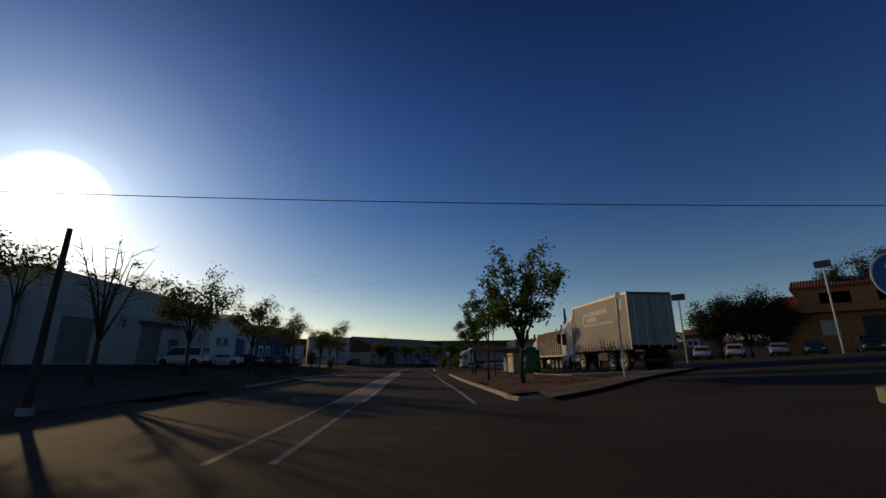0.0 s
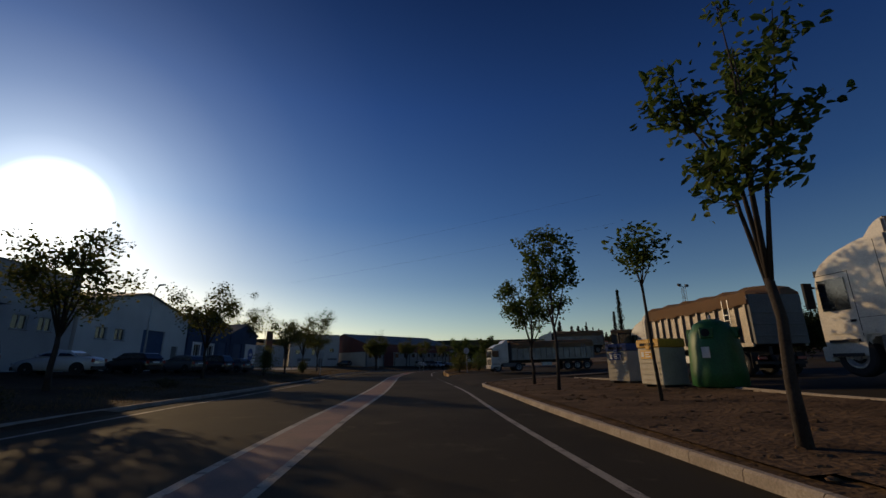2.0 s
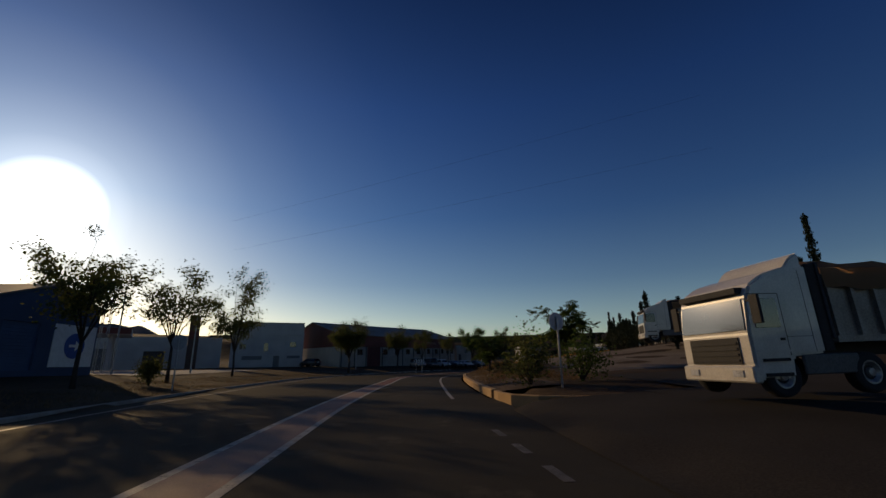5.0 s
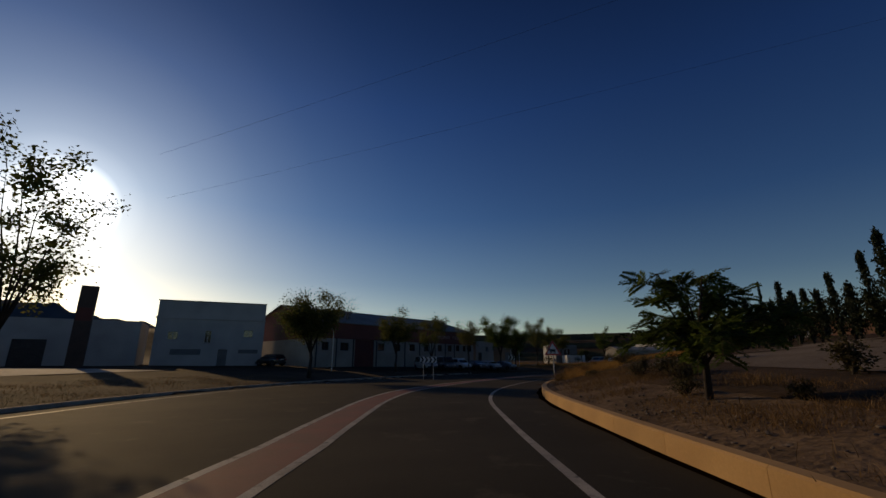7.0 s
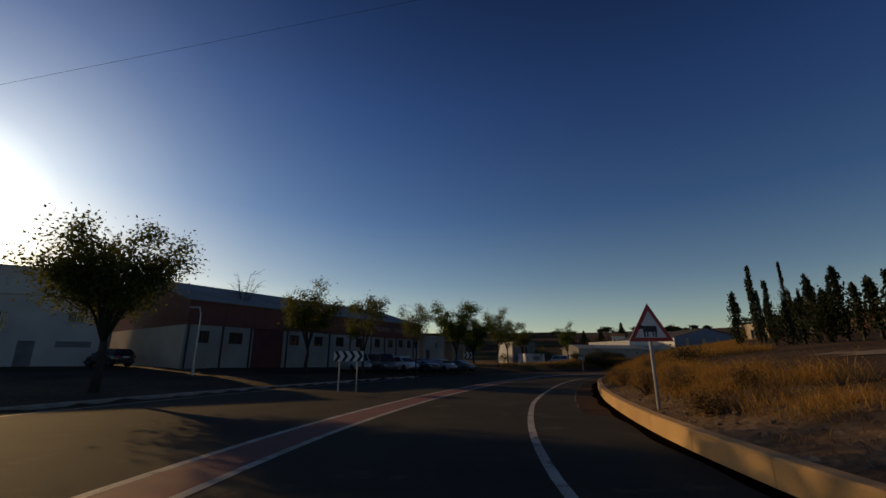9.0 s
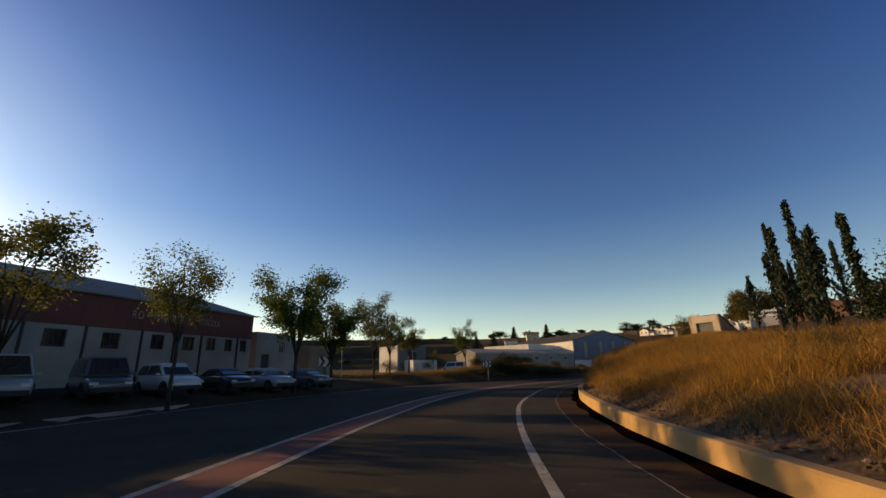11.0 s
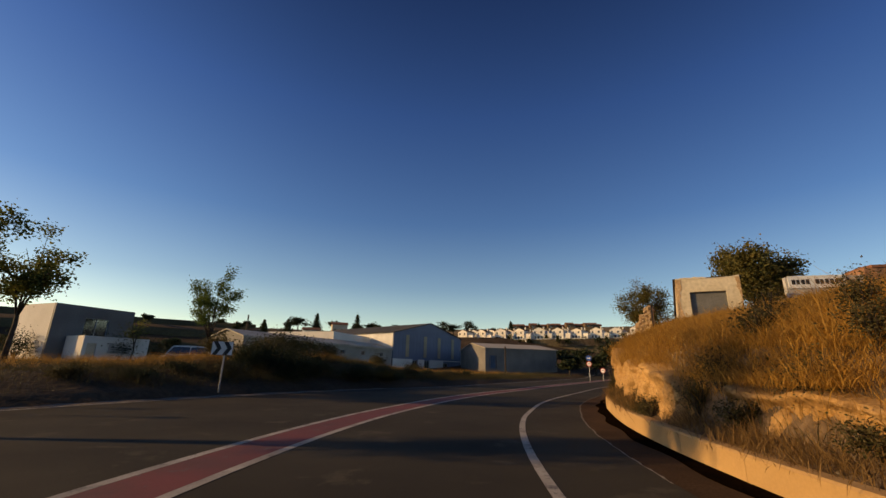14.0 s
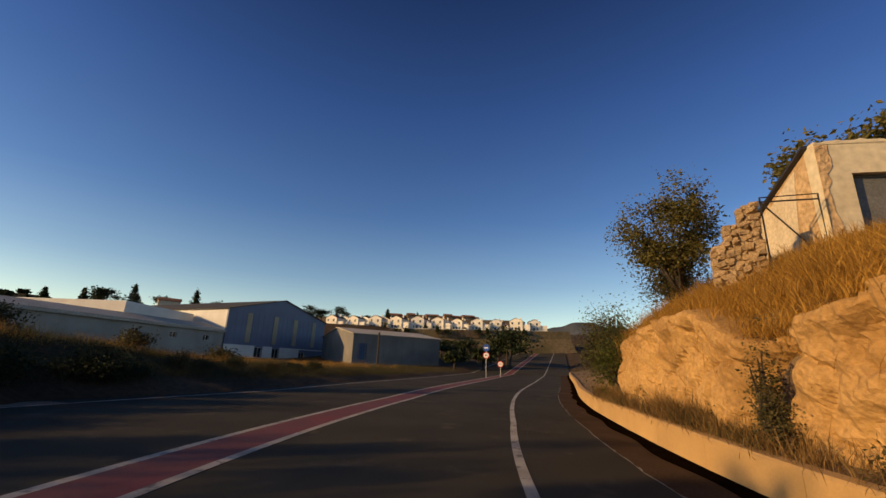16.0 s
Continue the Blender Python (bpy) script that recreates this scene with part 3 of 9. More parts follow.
def tree_meshes(seed, H, fork, spread, limbs=5, leaves=2200, leaf=0.14, bare=0.0, droop=0.0, lean=0.0, r0=0.11, leaf_m=None, density=0.26, fine=False):
    """Trunk and limbs as tapered tubes; leaves in clumps round the twigs."""
    rng = np.random.default_rng(seed)
    bm = bmesh.new()
    la = rng.uniform(0, 6.28)
    lx, ly = lean * math.cos(la), lean * math.sin(la)
    trunk = [(0, 0, -0.15), (lx * 0.2 + rng.normal(0, 0.03), ly * 0.2 + rng.normal(0, 0.03), fork * 0.4), (lx * 0.7 + rng.normal(0, 0.04), ly * 0.7 + rng.normal(0, 0.04), fork * 0.75), (lx, ly, fork)]
    tube(bm, trunk, [r0 * 1.35, r0, r0 * 0.88, r0 * 0.8], 8)
    clumps = []
    for i in range(limbs):
        az = 6.283 * (i + rng.uniform(-0.3, 0.3)) / limbs
        k = rng.uniform(0.65, 1.0) if i else 1.0
        out = spread * rng.uniform(0.55, 1.0) * (0.25 if i == 0 else 1)
        hgt = (H - fork) * k
        base = Vector((lx, ly, fork - 0.25 * rng.random() * fork * 0.5))
        pts = [base]
        for q in (0.3, 0.65, 1.0):
            rise = hgt * (q**0.85) - droop * q * q * out
            pts.append(base + Vector((math.cos(az) * out * q + rng.normal(0, 0.08), math.sin(az) * out * q + rng.normal(0, 0.08), rise)))
        tube(bm, pts, [r0 * 0.55, r0 * 0.38, r0 * 0.22, r0 * 0.07], 6)
        subs = rng.integers(5, 8)
        for j in range(subs):
            q = rng.uniform(0.25, 1.0)
            p = pts[1].lerp(pts[2], (q - 0.25) / 0.4) if q < 0.65 else pts[2].lerp(pts[3], (q - 0.65) / 0.35)
            az2 = az + rng.uniform(-1.5, 1.5)
            ln = spread * rng.uniform(0.25, 0.6)
            e = p + Vector((math.cos(az2) * ln, math.sin(az2) * ln, ln * rng.uniform(-0.1, 0.9) - droop * ln))
            mid = p.lerp(e, 0.5) + Vector((0, 0, ln * 0.08))
            tube(bm, [p, mid, e], [r0 * 0.2, r0 * 0.12, r0 * 0.045], 5, cap=False)
            for _ in range(3):
                t = p.lerp(e, rng.uniform(0.3, 1.0))
                az3 = rng.uniform(0, 6.28)
                l3 = ln * rng.uniform(0.2, 0.5)
                e3 = t + Vector((math.cos(az3) * l3, math.sin(az3) * l3, l3 * rng.uniform(-0.4, 0.8)))
                tube(bm, [t, e3], [r0 * 0.07, r0 * 0.03], 4, cap=False)
                clumps += [t, e3, t.lerp(e3, 0.5)]
            clumps += [e, mid]
    clumps = np.array([tuple(c) for c in clumps])
    if bare:
        clumps = clumps[rng.random(len(clumps)) > bare]
    pick = clumps[rng.integers(0, len(clumps), int(leaves * 1.2))]
    v, f = leaf_cloud(rng, pick, density, leaf * 0.8, 1.9, -0.5 * droop, fine)
    return bm, v, f


def plant_tree(x, y, label, seed=1, name="tree", group="", sink=0.0, leaf_m=None, turn=0.0, crown=True, **kw):
    t = thing(name, label, "tree", pose(x, y, ground_z(x, y) - sink, 0, 0, turn), group)
    bm, v, f = tree_meshes(seed, **kw)
    part("trunk", bm, M_BARK, t, smooth=True)
    if crown:
        raw_ob("crown", v, f, leaf_m or M_LEAF, t)
    return t


def cypress(x, y, H, w, seed, label, group="row of cypresses", ragged=False):
    """A narrow upright conifer: a stem, and many short upright sprays."""
    rng = np.random.default_rng(seed)
    t = thing("cypress", label, "tree", pose(x, y, ground_z(x, y) - 0.1), group)
    bm = bmesh.new()
    tube(bm, [(0, 0, -0.1), (0.03, 0, H * 0.5), (0, 0.02, H * 0.96)], [0.13, 0.08, 0.015], 6)
    part("trunk", bm, M_BARK, t)
    nb = int(30 * H)
    qb = rng.random(nb) ** 0.9
    zb = 0.15 + qb * (H - 0.5)
    reach = w * 1.25 * (1.03 - qb) ** (1.5 if ragged else 0.75) * rng.uniform(0.45, 1.2, nb) * np.minimum(1, 0.45 + qb * 5)
    azb = rng.uniform(0, 6.283, nb)
    n = int((330 if ragged else 210) * H * (0.4 + w))
    k = rng.integers(0, nb, n)
    u = rng.uniform(0.05, 1.0, n)
    c = np.c_[np.cos(azb[k]) * reach[k] * u, np.sin(azb[k]) * reach[k] * u, zb[k] + reach[k] * u * 0.9 + 0.25 * u]
    c = np.concatenate([c, np.c_[rng.normal(0, 0.03, 60), rng.normal(0, 0.03, 60), H * rng.uniform(0.85, 1.0, 60)]])
    v, f = leaf_cloud(rng, c, 0.05 if ragged else 0.07, 0.17 if ragged else 0.26, 2.6, 1.5)
    raw_ob("crown", v, f, M_CYP, t)
    return t


def bush(x, y, r, h, seed, label, leaf_m=None, n=900, leaf=0.10, name="bush", group=""):
    rng = np.random.default_rng(seed)
    t = thing(name, label, "bush", pose(x, y, ground_z(x, y) - 0.05), group)
    bm = bmesh.new()
    tips = []
    for i in range(11):
        az, el = rng.uniform(0, 6.28), rng.uniform(0.5, 1.45)
        e = Vector((math.cos(az) * math.cos(el) * r, math.sin(az) * math.cos(el) * r, math.sin(el) * h * rng.uniform(0.6, 1)))
        m = e * 0.5 + Vector((0, 0, h * 0.12))
        tube(bm, [(0, 0, 0), m, e], [0.035, 0.022, 0.008], 5, cap=False)
        tips += [m.lerp(e, k) for k in (0, 0.3, 0.6, 0.8, 1)]
    tagged(part("stem", bm, M_BARK, t), kind="stuff")
    tips = np.array([tuple(p) for p in tips])
    v, f = leaf_cloud(rng, tips[rng.integers(0, len(tips), n)], (r * 0.26, r * 0.26, h * 0.15), leaf, 2.0)
    v[:, 2] = np.maximum(v[:, 2], 0.0)
    raw_ob("foliage", v, f, leaf_m or M_SHRUB, t)
    return t


def ROCK_VARY(s, seed):
    """How the rock's top edge rises and falls along the road."""
    return 0.26 * noise.noise((s * 0.55, seed, 0)) + 0.18 * noise.noise((s * 0.23, seed, 5.0)) - 0.22 * math.exp(-((s - 176.6) / 0.8) ** 2)


def grass(name, xs, ys, hmin, hmax, per, material, label, seed, lean=0.5, spread=0.22, width=0.0045, rock=False):
    """Tufts of bent grass blades, rooted on the ground at the places given."""
    rng = np.random.default_rng(seed)
    n = len(xs)
    z = land(xs, ys)
    if rock:
        rs = road_coords(xs, ys)[0]
        z = np.maximum(z, ROCK_H(rs) * (1 + np.array([ROCK_VARY(q, 3) for q in rs])) + 0.28)
    per = int(per * 1.25)
    N = n * per
    k = np.repeat(np.arange(n), per)
    root = np.c_[xs[k] + rng.normal(0, spread, N), ys[k] + rng.normal(0, spread, N), z[k] - 0.05]
    patchy = np.array([0.75 + 0.55 * noise.noise((a * 0.55, b * 0.55, 9.0)) for a, b in zip(xs, ys)])
    tall = (rng.uniform(hmin, hmax, n) * patchy)[k] * rng.uniform(0.4, 1.15, N)
    d = rng.normal(0, lean, (N, 2)) + np.repeat(rng.normal(0, 0.22, (n, 2)), per, axis=0)
    side = rng.normal(0, 1, (N, 2))
    side /= np.linalg.norm(side, axis=1)[:, None]
    w = width * rng.uniform(0.6, 1.6, N)
    v = np.empty((N, 4, 3))
    mid = root[:, :2] + d * tall[:, None] * 0.3
    v[:, 0, :2] = root[:, :2]
    v[:, 1, :2] = mid + side * w[:, None]
    v[:, 2, :2] = root[:, :2] + d * tall[:, None]
    v[:, 3, :2] = mid - side * w[:, None]
    v[:, 0, 2] = root[:, 2]
    v[:, 1, 2] = v[:, 3, 2] = root[:, 2] + tall * 0.5
    v[:, 2, 2] = root[:, 2] + tall
    f = np.arange(N)[:, None] * 4
    faces = [tuple(q) for q in (f + np.array([0, 1, 3]))] + [tuple(q) for q in (f + np.array([1, 2, 3]))]
    ob = raw_ob(name, v.reshape(-1, 3), faces, material)
    return tagged(ob, label, "grass", kind="stuff")


def disc(bm, r, y0, y1, n=24, cx=0.0, cz=0.0, squash=1.0):
    """A disc facing along y."""
    a = [bm.verts.new((cx + r * math.cos(2 * math.pi * k / n), y0, cz + squash * r * math.sin(2 * math.pi * k / n))) for k in range(n)]
    b = [bm.verts.new((v.co.x, y1, v.co.z)) for v in a]
    for k in range(n):
        bm.faces.new((a[k], a[(k + 1) % n], b[(k + 1) % n], b[k]))
    bm.faces.new(a[::-1])
    bm.faces.new(b)
    bmesh.ops.recalc_face_normals(bm, faces=bm.faces[:])
    return bm


def lathe_x(profile, n=24):
    """A ring of (radius, x) pairs spun round the x axis: tyres and rims."""
    bm = bmesh.new()
    rings = []
    for r, x in profile:
        rings.append([bm.verts.new((x, r * math.cos(2 * math.pi * k / n), r * math.sin(2 * math.pi * k / n))) for k in range(n)])
    for a, b in zip(rings, rings[1:]):
        for k in range(n):
            bm.faces.new((a[k], a[(k + 1) % n], b[(k + 1) % n], b[k]))
    bm.faces.new(rings[0])
    bm.faces.new(rings[-1])
    bmesh.ops.recalc_face_normals(bm, faces=bm.faces[:])
    return bm


M_RIM = mat("wheel_rim", (0.40, 0.40, 0.39), (0.25, 0.24, 0.23), rough=0.45, metal=0.7, scale=6, fine=50, bump=0.05)


def wheel(parent, x, y, z, r, w, side):
    """A wheel whose outer face looks to +x (side 1) or -x (side -1)."""
    h = w / 2 * side
    tyre = part("wheel", lathe_x([(r * 0.58, -h), (r * 0.86, -h), (r * 0.97, -h * 0.8), (r, -h * 0.4), (r, h * 0.4), (r * 0.97, h * 0.8), (r * 0.86, h), (r * 0.60, h), (r * 0.57, h * 0.5)]), M_BLACK, parent, smooth=False)
    tyre.location = (x, y, z)
    rim = part("rim", lathe_x([(r * 0.58, h * 0.2), (r * 0.58, h * 0.92), (r * 0.50, h * 0.9), (r * 0.34, h * 0.45), (r * 0.22, h * 0.5), (r * 0.2, h * 0.95), (r * 0.08, h * 1.0)]), M_RIM, tyre, "dusty steel rim")
    return tyre


def frame_of(p, q, z):
    """Axes of a facade from p to q as one faces it: x along, y into the house, z up."""
    d = Vector((q[0] - p[0], q[1] - p[1], 0))
    L = d.length
    d.normalize()
    return Matrix(((d.x, -d.y, 0, p[0]), (d.y, d.x, 0, p[1]), (0, 0, 1, z), (0, 0, 0, 1))), L


def pierced(bm, L, z0, z1, th, holes, y=0.0):
    """A wall of thickness th with openings (x0, x1, z0, z1) through it."""
    xs = sorted({0.0, L, *[h[0] for h in holes], *[h[1] for h in holes]})
    for a, b in zip(xs, xs[1:]):
        mid = (a + b) / 2
        cuts = sorted((h[2], h[3]) for h in holes if h[0] < mid < h[1])
        lo = z0
        for c, d in cuts:
            if c > lo + 1e-4:
                box(bm, a, b, y, y + th, lo, c)
            lo = d
        if z1 > lo + 1e-4:
            box(bm, a, b, y, y + th, lo, z1)
    bmesh.ops.remove_doubles(bm, verts=bm.verts[:], dist=0.0005)
    return bm


M_FRAME = mat("window_frame_paint", (0.55, 0.54, 0.52), (0.42, 0.41, 0.40), rough=0.6, scale=4, fine=40, bump=0.05)


def window(house, x0, x1, z0, z1, th=0.25, bars=1, frame_m=None, pane_m=None, grille=False, y=0.0):
    w = part("window", boxes((x0, x1, y + th * 0.5 - 0.03, y + th * 0.5 + 0.03, z0, z0 + 0.06), (x0, x1, y + th * 0.5 - 0.03, y + th * 0.5 + 0.03, z1 - 0.06, z1),
                             (x0, x0 + 0.06, y + th * 0.5 - 0.03, y + th * 0.5 + 0.03, z0 + 0.06, z1 - 0.06), (x1 - 0.06, x1, y + th * 0.5 - 0.03, y + th * 0.5 + 0.03, z0 + 0.06, z1 - 0.06),
                             *[(x0 + (x1 - x0) * k / (bars + 1) - 0.025, x0 + (x1 - x0) * k / (bars + 1) + 0.025, y + th * 0.5 - 0.03, y + th * 0.5 + 0.03, z0 + 0.06, z1 - 0.06) for k in range(1, bars + 1)]),
             frame_m or M_FRAME, house)
    part("pane", boxes((x0 + 0.03, x1 - 0.03, y + th * 0.5 + 0.035, y + th * 0.5 + 0.05, z0 + 0.03, z1 - 0.03)), pane_m or M_GLASS, w)
    part("sill", boxes((x0 - 0.06, x1 + 0.06, y - 0.06, y + 0.02, z0 - 0.07, z0 - 0.003)), M_CONC, w)
    return w


def roller_door(house, x0, x1, z0, z1, material, th=0.25, y=0.0):
    """A ribbed door leaf set back in its opening."""
    bm = bmesh.new()
    n = max(4, int((z1 - z0) / 0.22))
    f0, f1 = y + th * 0.55, y + th * 0.55 + 0.035
    pts = []
    for k in range(n):
        a, b = z0 + (z1 - z0) * k / n, z0 + (z1 - z0) * (k + 1) / n
        pts += [(f0, a), (f0, b - 0.03), (f1, b - 0.028), (f1, b - 0.002)]
    pts += [(f1 + 0.05, z1 - 0.001), (f1 + 0.05, z0)]
    prism(bm, pts, x0, x1, axis="x")
    return part("door", bm, material, house)


def roof_slabs(house, L, depth, eave, rise, material, over=0.35, along="front", th=0.12, y0=0.0):
    """Two pitched slabs; along 'front': the ridge runs along the facade, 'depth': from front to back."""
    out = []
    if along == "front":
        h = depth / 2
        for s in (0, 1):
            bm = bmesh.new()
            a, b = (-over, h) if s == 0 else (h, depth + over)
            za, zb = (eave - rise * over / h, eave + rise) if s == 0 else (eave + rise, eave - rise * over / h)
            prism(bm, [(a + y0, za), (b + y0, zb), (b + y0, zb + th), (a + y0, za + th)], -over, L + over, axis="x")
            out.append(part("roof_slope", bm, material, house))
    else:
        h = L / 2
        for s in (0, 1):
            bm = bmesh.new()
            a, b = (-over, h) if s == 0 else (h, L + over)
            za, zb = (eave - rise * over / h, eave + rise) if s == 0 else (eave + rise, eave - rise * over / h)
            prism(bm, [(a, za), (b, zb), (b, zb + th), (a, za + th)], y0 - over, y0 + depth + over, axis="y")
            out.append(part("roof_slope", bm, material, house))
    return out


def hall(name, label, p, q, depth, h, base, wall_m, roof_m=None, rise=0.0, along="front", holes=(), windows=(), doors=(), over=0.25, th=0.25, group="", kind_cat="building", roof=True, side_m=None):
    """A hall: pierced front, two ends with gables, back and roof. windows: (x0, x1, z0, z1); doors: (x0, x1, z1, material)."""
    m, L = frame_of(p, q, base)
    house = thing(name, label, kind_cat, m, group)
    cuts = [tuple(w[:4]) for w in windows] + [(d[0], d[1], 0.0, d[2]) for d in doors] + list(holes)
    bm = pierced(bmesh.new(), L, -1.5, h, th, cuts)
    if along == "depth" and rise:
        prism(bm, [(0, h), (L, h), (L / 2, h + rise)], 0.0, th)
    part("wall", bm, wall_m, house)
    for x0 in (0.0, L - th):
        bm = boxes((x0, x0 + th, th + 0.002, depth, -1.5, h))
        if along == "front" and rise:
            prism(bm, [(0.002, h), (depth, h), (depth / 2, h + rise)], x0, x0 + th, axis="x")
        part("wall", bm, side_m or wall_m, house)
    bm = boxes((th + 0.002, L - th - 0.002, depth - th, depth - 0.002, -1.5, h))
    if along == "depth" and rise:
        prism(bm, [(0, h), (L, h), (L / 2, h + rise)], depth - th, depth - 0.002)
    part("wall", bm, wall_m, house)
    if rise and roof:
        roof_slabs(house, L, depth, h + 0.01, rise, roof_m, over, along)
    elif roof:
        part("roof", boxes((th, L - th, th, depth - th, h - 0.3, h - 0.15)), roof_m or M_ROOFGREY, house)
    for w in windows:
        window(house, *w[:4], th=th, bars=w[4] if len(w) > 4 else 1)
    for d in doors:
        roller_door(house, d[0], d[1], -0.02, d[2], d[3], th)
    # a dim interior floor keeps the openings dark
    return house


def post_pole(t, h, r=0.04, material=None, x=0.0, y=0.0, name="post"):
    bm = bmesh.new()
    tube(bm, [(x, y, -0.2), (x, y, h)], [r, r], 10)
    return part(name, bm, material or M_METAL, t, smooth=False)


M_SIGNRED = mat("sign_red", (0.50, 0.025, 0.025), (0.40, 0.02, 0.02), rough=0.45, scale=3, fine=30, bump=0.02, mix=0.2)
M_SIGNWHITE = mat("sign_white", (0.78, 0.78, 0.76), (0.66, 0.66, 0.64), rough=0.45, scale=3, fine=30, bump=0.02, mix=0.2)
M_SIGNBLUE = mat("sign_blue", (0.015, 0.075, 0.36), (0.012, 0.06, 0.28), rough=0.45, scale=3, fine=30, bump=0.02, mix=0.2)
M_SIGNBLACK = mat("sign_black", (0.015, 0.015, 0.016), rough=0.5, scale=3, fine=30, bump=0.02, mix=0.2)
M_SIGNBACK = mat("sign_back", (0.45, 0.46, 0.47), (0.36, 0.37, 0.38), rough=0.5, metal=0.6, scale=3, fine=30, bump=0.02)


def poly_plate(name, pts, y0, y1, material, parent, label=""):
    """A flat plate from (x, z) corners, between two depths."""
    bm = bmesh.new()
    prism(bm, pts, y0, y1)
    return part(name, bm, material, parent, label)


def round_sign(x, y, face_deg, h, r, kind, label, post_r=0.04):
    """A round sign on a post; its face looks along -y before it is turned by face_deg."""
    t = thing("road_sign", label, "road sign", pose(x, y, ground_z(x, y), 0, 0, face_deg))
    post_pole(t, h + r * 0.6, post_r, y=0.05)
    rim = part("plate", disc(bmesh.new(), r, -0.012, 0.004, 32, 0, h), M_SIGNWHITE if kind == "arrow" else (M_SIGNRED if kind in ("no_entry", "limit") else M_SIGNBACK), t)
    if kind == "arrow":
        part("face", disc(bmesh.new(), r * 0.93, -0.018, -0.013, 32, 0, h), M_SIGNBLUE, t, "blue sign face")
        s = r * 0.62
        bm = bmesh.new()
        prism(bm, [(-0.14 * r, 0.62 * r), (0.14 * r, 0.62 * r), (0.14 * r, -0.05 * r), (0.42 * r, -0.05 * r), (0, -0.62 * r), (-0.42 * r, -0.05 * r), (-0.14 * r, -0.05 * r)], -0.024, -0.019)
        bmesh.ops.rotate(bm, verts=bm.verts[:], cent=(0, 0, 0), matrix=Matrix.Rotation(radians(-42), 3, "Y"))
        bmesh.ops.translate(bm, verts=bm.verts[:], vec=(0, 0, h))
        part("arrow", bm, M_SIGNWHITE, t, "white slanting arrow")
    elif kind == "no_entry":
        part("bar", boxes((-r * 0.68, r * 0.68, -0.018, -0.013, h - r * 0.16, h + r * 0.16)), M_SIGNWHITE, t)
    elif kind == "limit":
        part("face", disc(bmesh.new(), r * 0.78, -0.018, -0.013, 28, 0, h), M_SIGNWHITE, t)
        part("mark", boxes((-r * 0.3, r * 0.3, -0.024, -0.019, h - r * 0.1, h + r * 0.12)), M_SIGNBLACK, t)
    return t


def street_lamp(x, y, turn, h, label, arm=1.4):
    t = thing("street_lamp", label, "street lamp", pose(x, y, ground_z(x, y), 0, 0, turn), "lamps along the road")
    bm = bmesh.new()
    pts = [(0, 0, -0.2), (0, 0, h * 0.8)]
    for k in range(1, 7):
        a = k / 6 * 1.25
        pts.append((arm * 0.55 * (1 - math.cos(a)), 0, h * 0.8 + h * 0.2 * math.sin(a)))
    tube(bm, pts, [0.09, 0.06] + [0.05] * 6, 8)
    part("pole", bm, M_METAL, t)
    x1, z1 = pts[-1][0], pts[-1][2]
    part("lantern", boxes((x1 - 0.05, x1 + 0.6, -0.12, 0.12, z1 - 0.02, z1 + 0.1), bevel=0.03), M_METAL, t)
    return t


# ---- kerbs, verges, yards ----
def kerb_run(name, label, lat, s0, s1, w, h, piece, material, outward=1, gap=0.012, parent_cat="kerb"):
    """A run of kerb stones, each a piece of its own, with narrow joints."""
    t = thing(name, label, parent_cat, kind="structure")
    s, n = s0, 0
    while s < s1 - 0.05:
        e = min(s + piece - gap, s1)
        a, b = lat(s), lat(e)
        pts = []
        for ss, la in ((s, a), (e, b)):
            x0, y0 = on_road(ss, la)
            x1, y1 = on_road(ss, la + w * outward)
            z = float(ROADZ(ss))
            pts.append(((x0, y0), (x1, y1), z, float(h(ss)) if callable(h) else h))
        (p0, p1, z0, h0), (p2, p3, z1, h1) = pts
        bev = 0.03
        fx, fy = (p1[0] - p0[0]) / w, (p1[1] - p0[1]) / w
        gx, gy = (p3[0] - p2[0]) / w, (p3[1] - p2[1]) / w
        v = []
        for (ax, ay), (bx, by), z, ux, uy, hh in ((p0, p1, z0, fx, fy, h0), (p2, p3, z1, gx, gy, h1)):
            v += [(ax, ay, z - 0.15), (ax, ay, z + hh - bev), (ax + ux * bev, ay + uy * bev, z + hh), (bx, by, z + hh), (bx, by, z - 0.15)]
        f = [(0, 1, 6, 5), (1, 2, 7, 6), (2, 3, 8, 7), (3, 4, 9, 8), (4, 3, 2, 1, 0), (5, 6, 7, 8, 9)]
        c = np.mean(v, axis=0)
        raw_ob("kerb_stone", np.array(v) - c, f, material, t).location = c
        s += piece
        n += 1
    return t


def curve_kerb(name, label, pts, w, h, piece, material, z=None):
    """Kerb stones along a line of places; the stones lie to the right of it."""
    t = thing(name, label, "kerb", kind="structure")
    line = spline(pts, piece)
    for a, b in zip(line, line[1:]):
        d = (b - a) / np.linalg.norm(b - a)
        n = np.array([d[1], -d[0]])
        b = b - d * 0.012
        base = max(ground_z(*a), 0.0) if z is None else z
        v = []
        for p in (a, b):
            v += [(*p, base - 0.2), (*p, base + h - 0.025), (*(p + n * 0.025), base + h), (*(p + n * w), base + h), (*(p + n * w), base - 0.2)]
        f = [(0, 1, 6, 5), (1, 2, 7, 6), (2, 3, 8, 7), (3, 4, 9, 8), (4, 3, 2, 1, 0), (5, 6, 7, 8, 9)]
        c = np.mean(v, axis=0)
        raw_ob("kerb_stone", np.array(v) - c, f, material, t).location = c
    return t


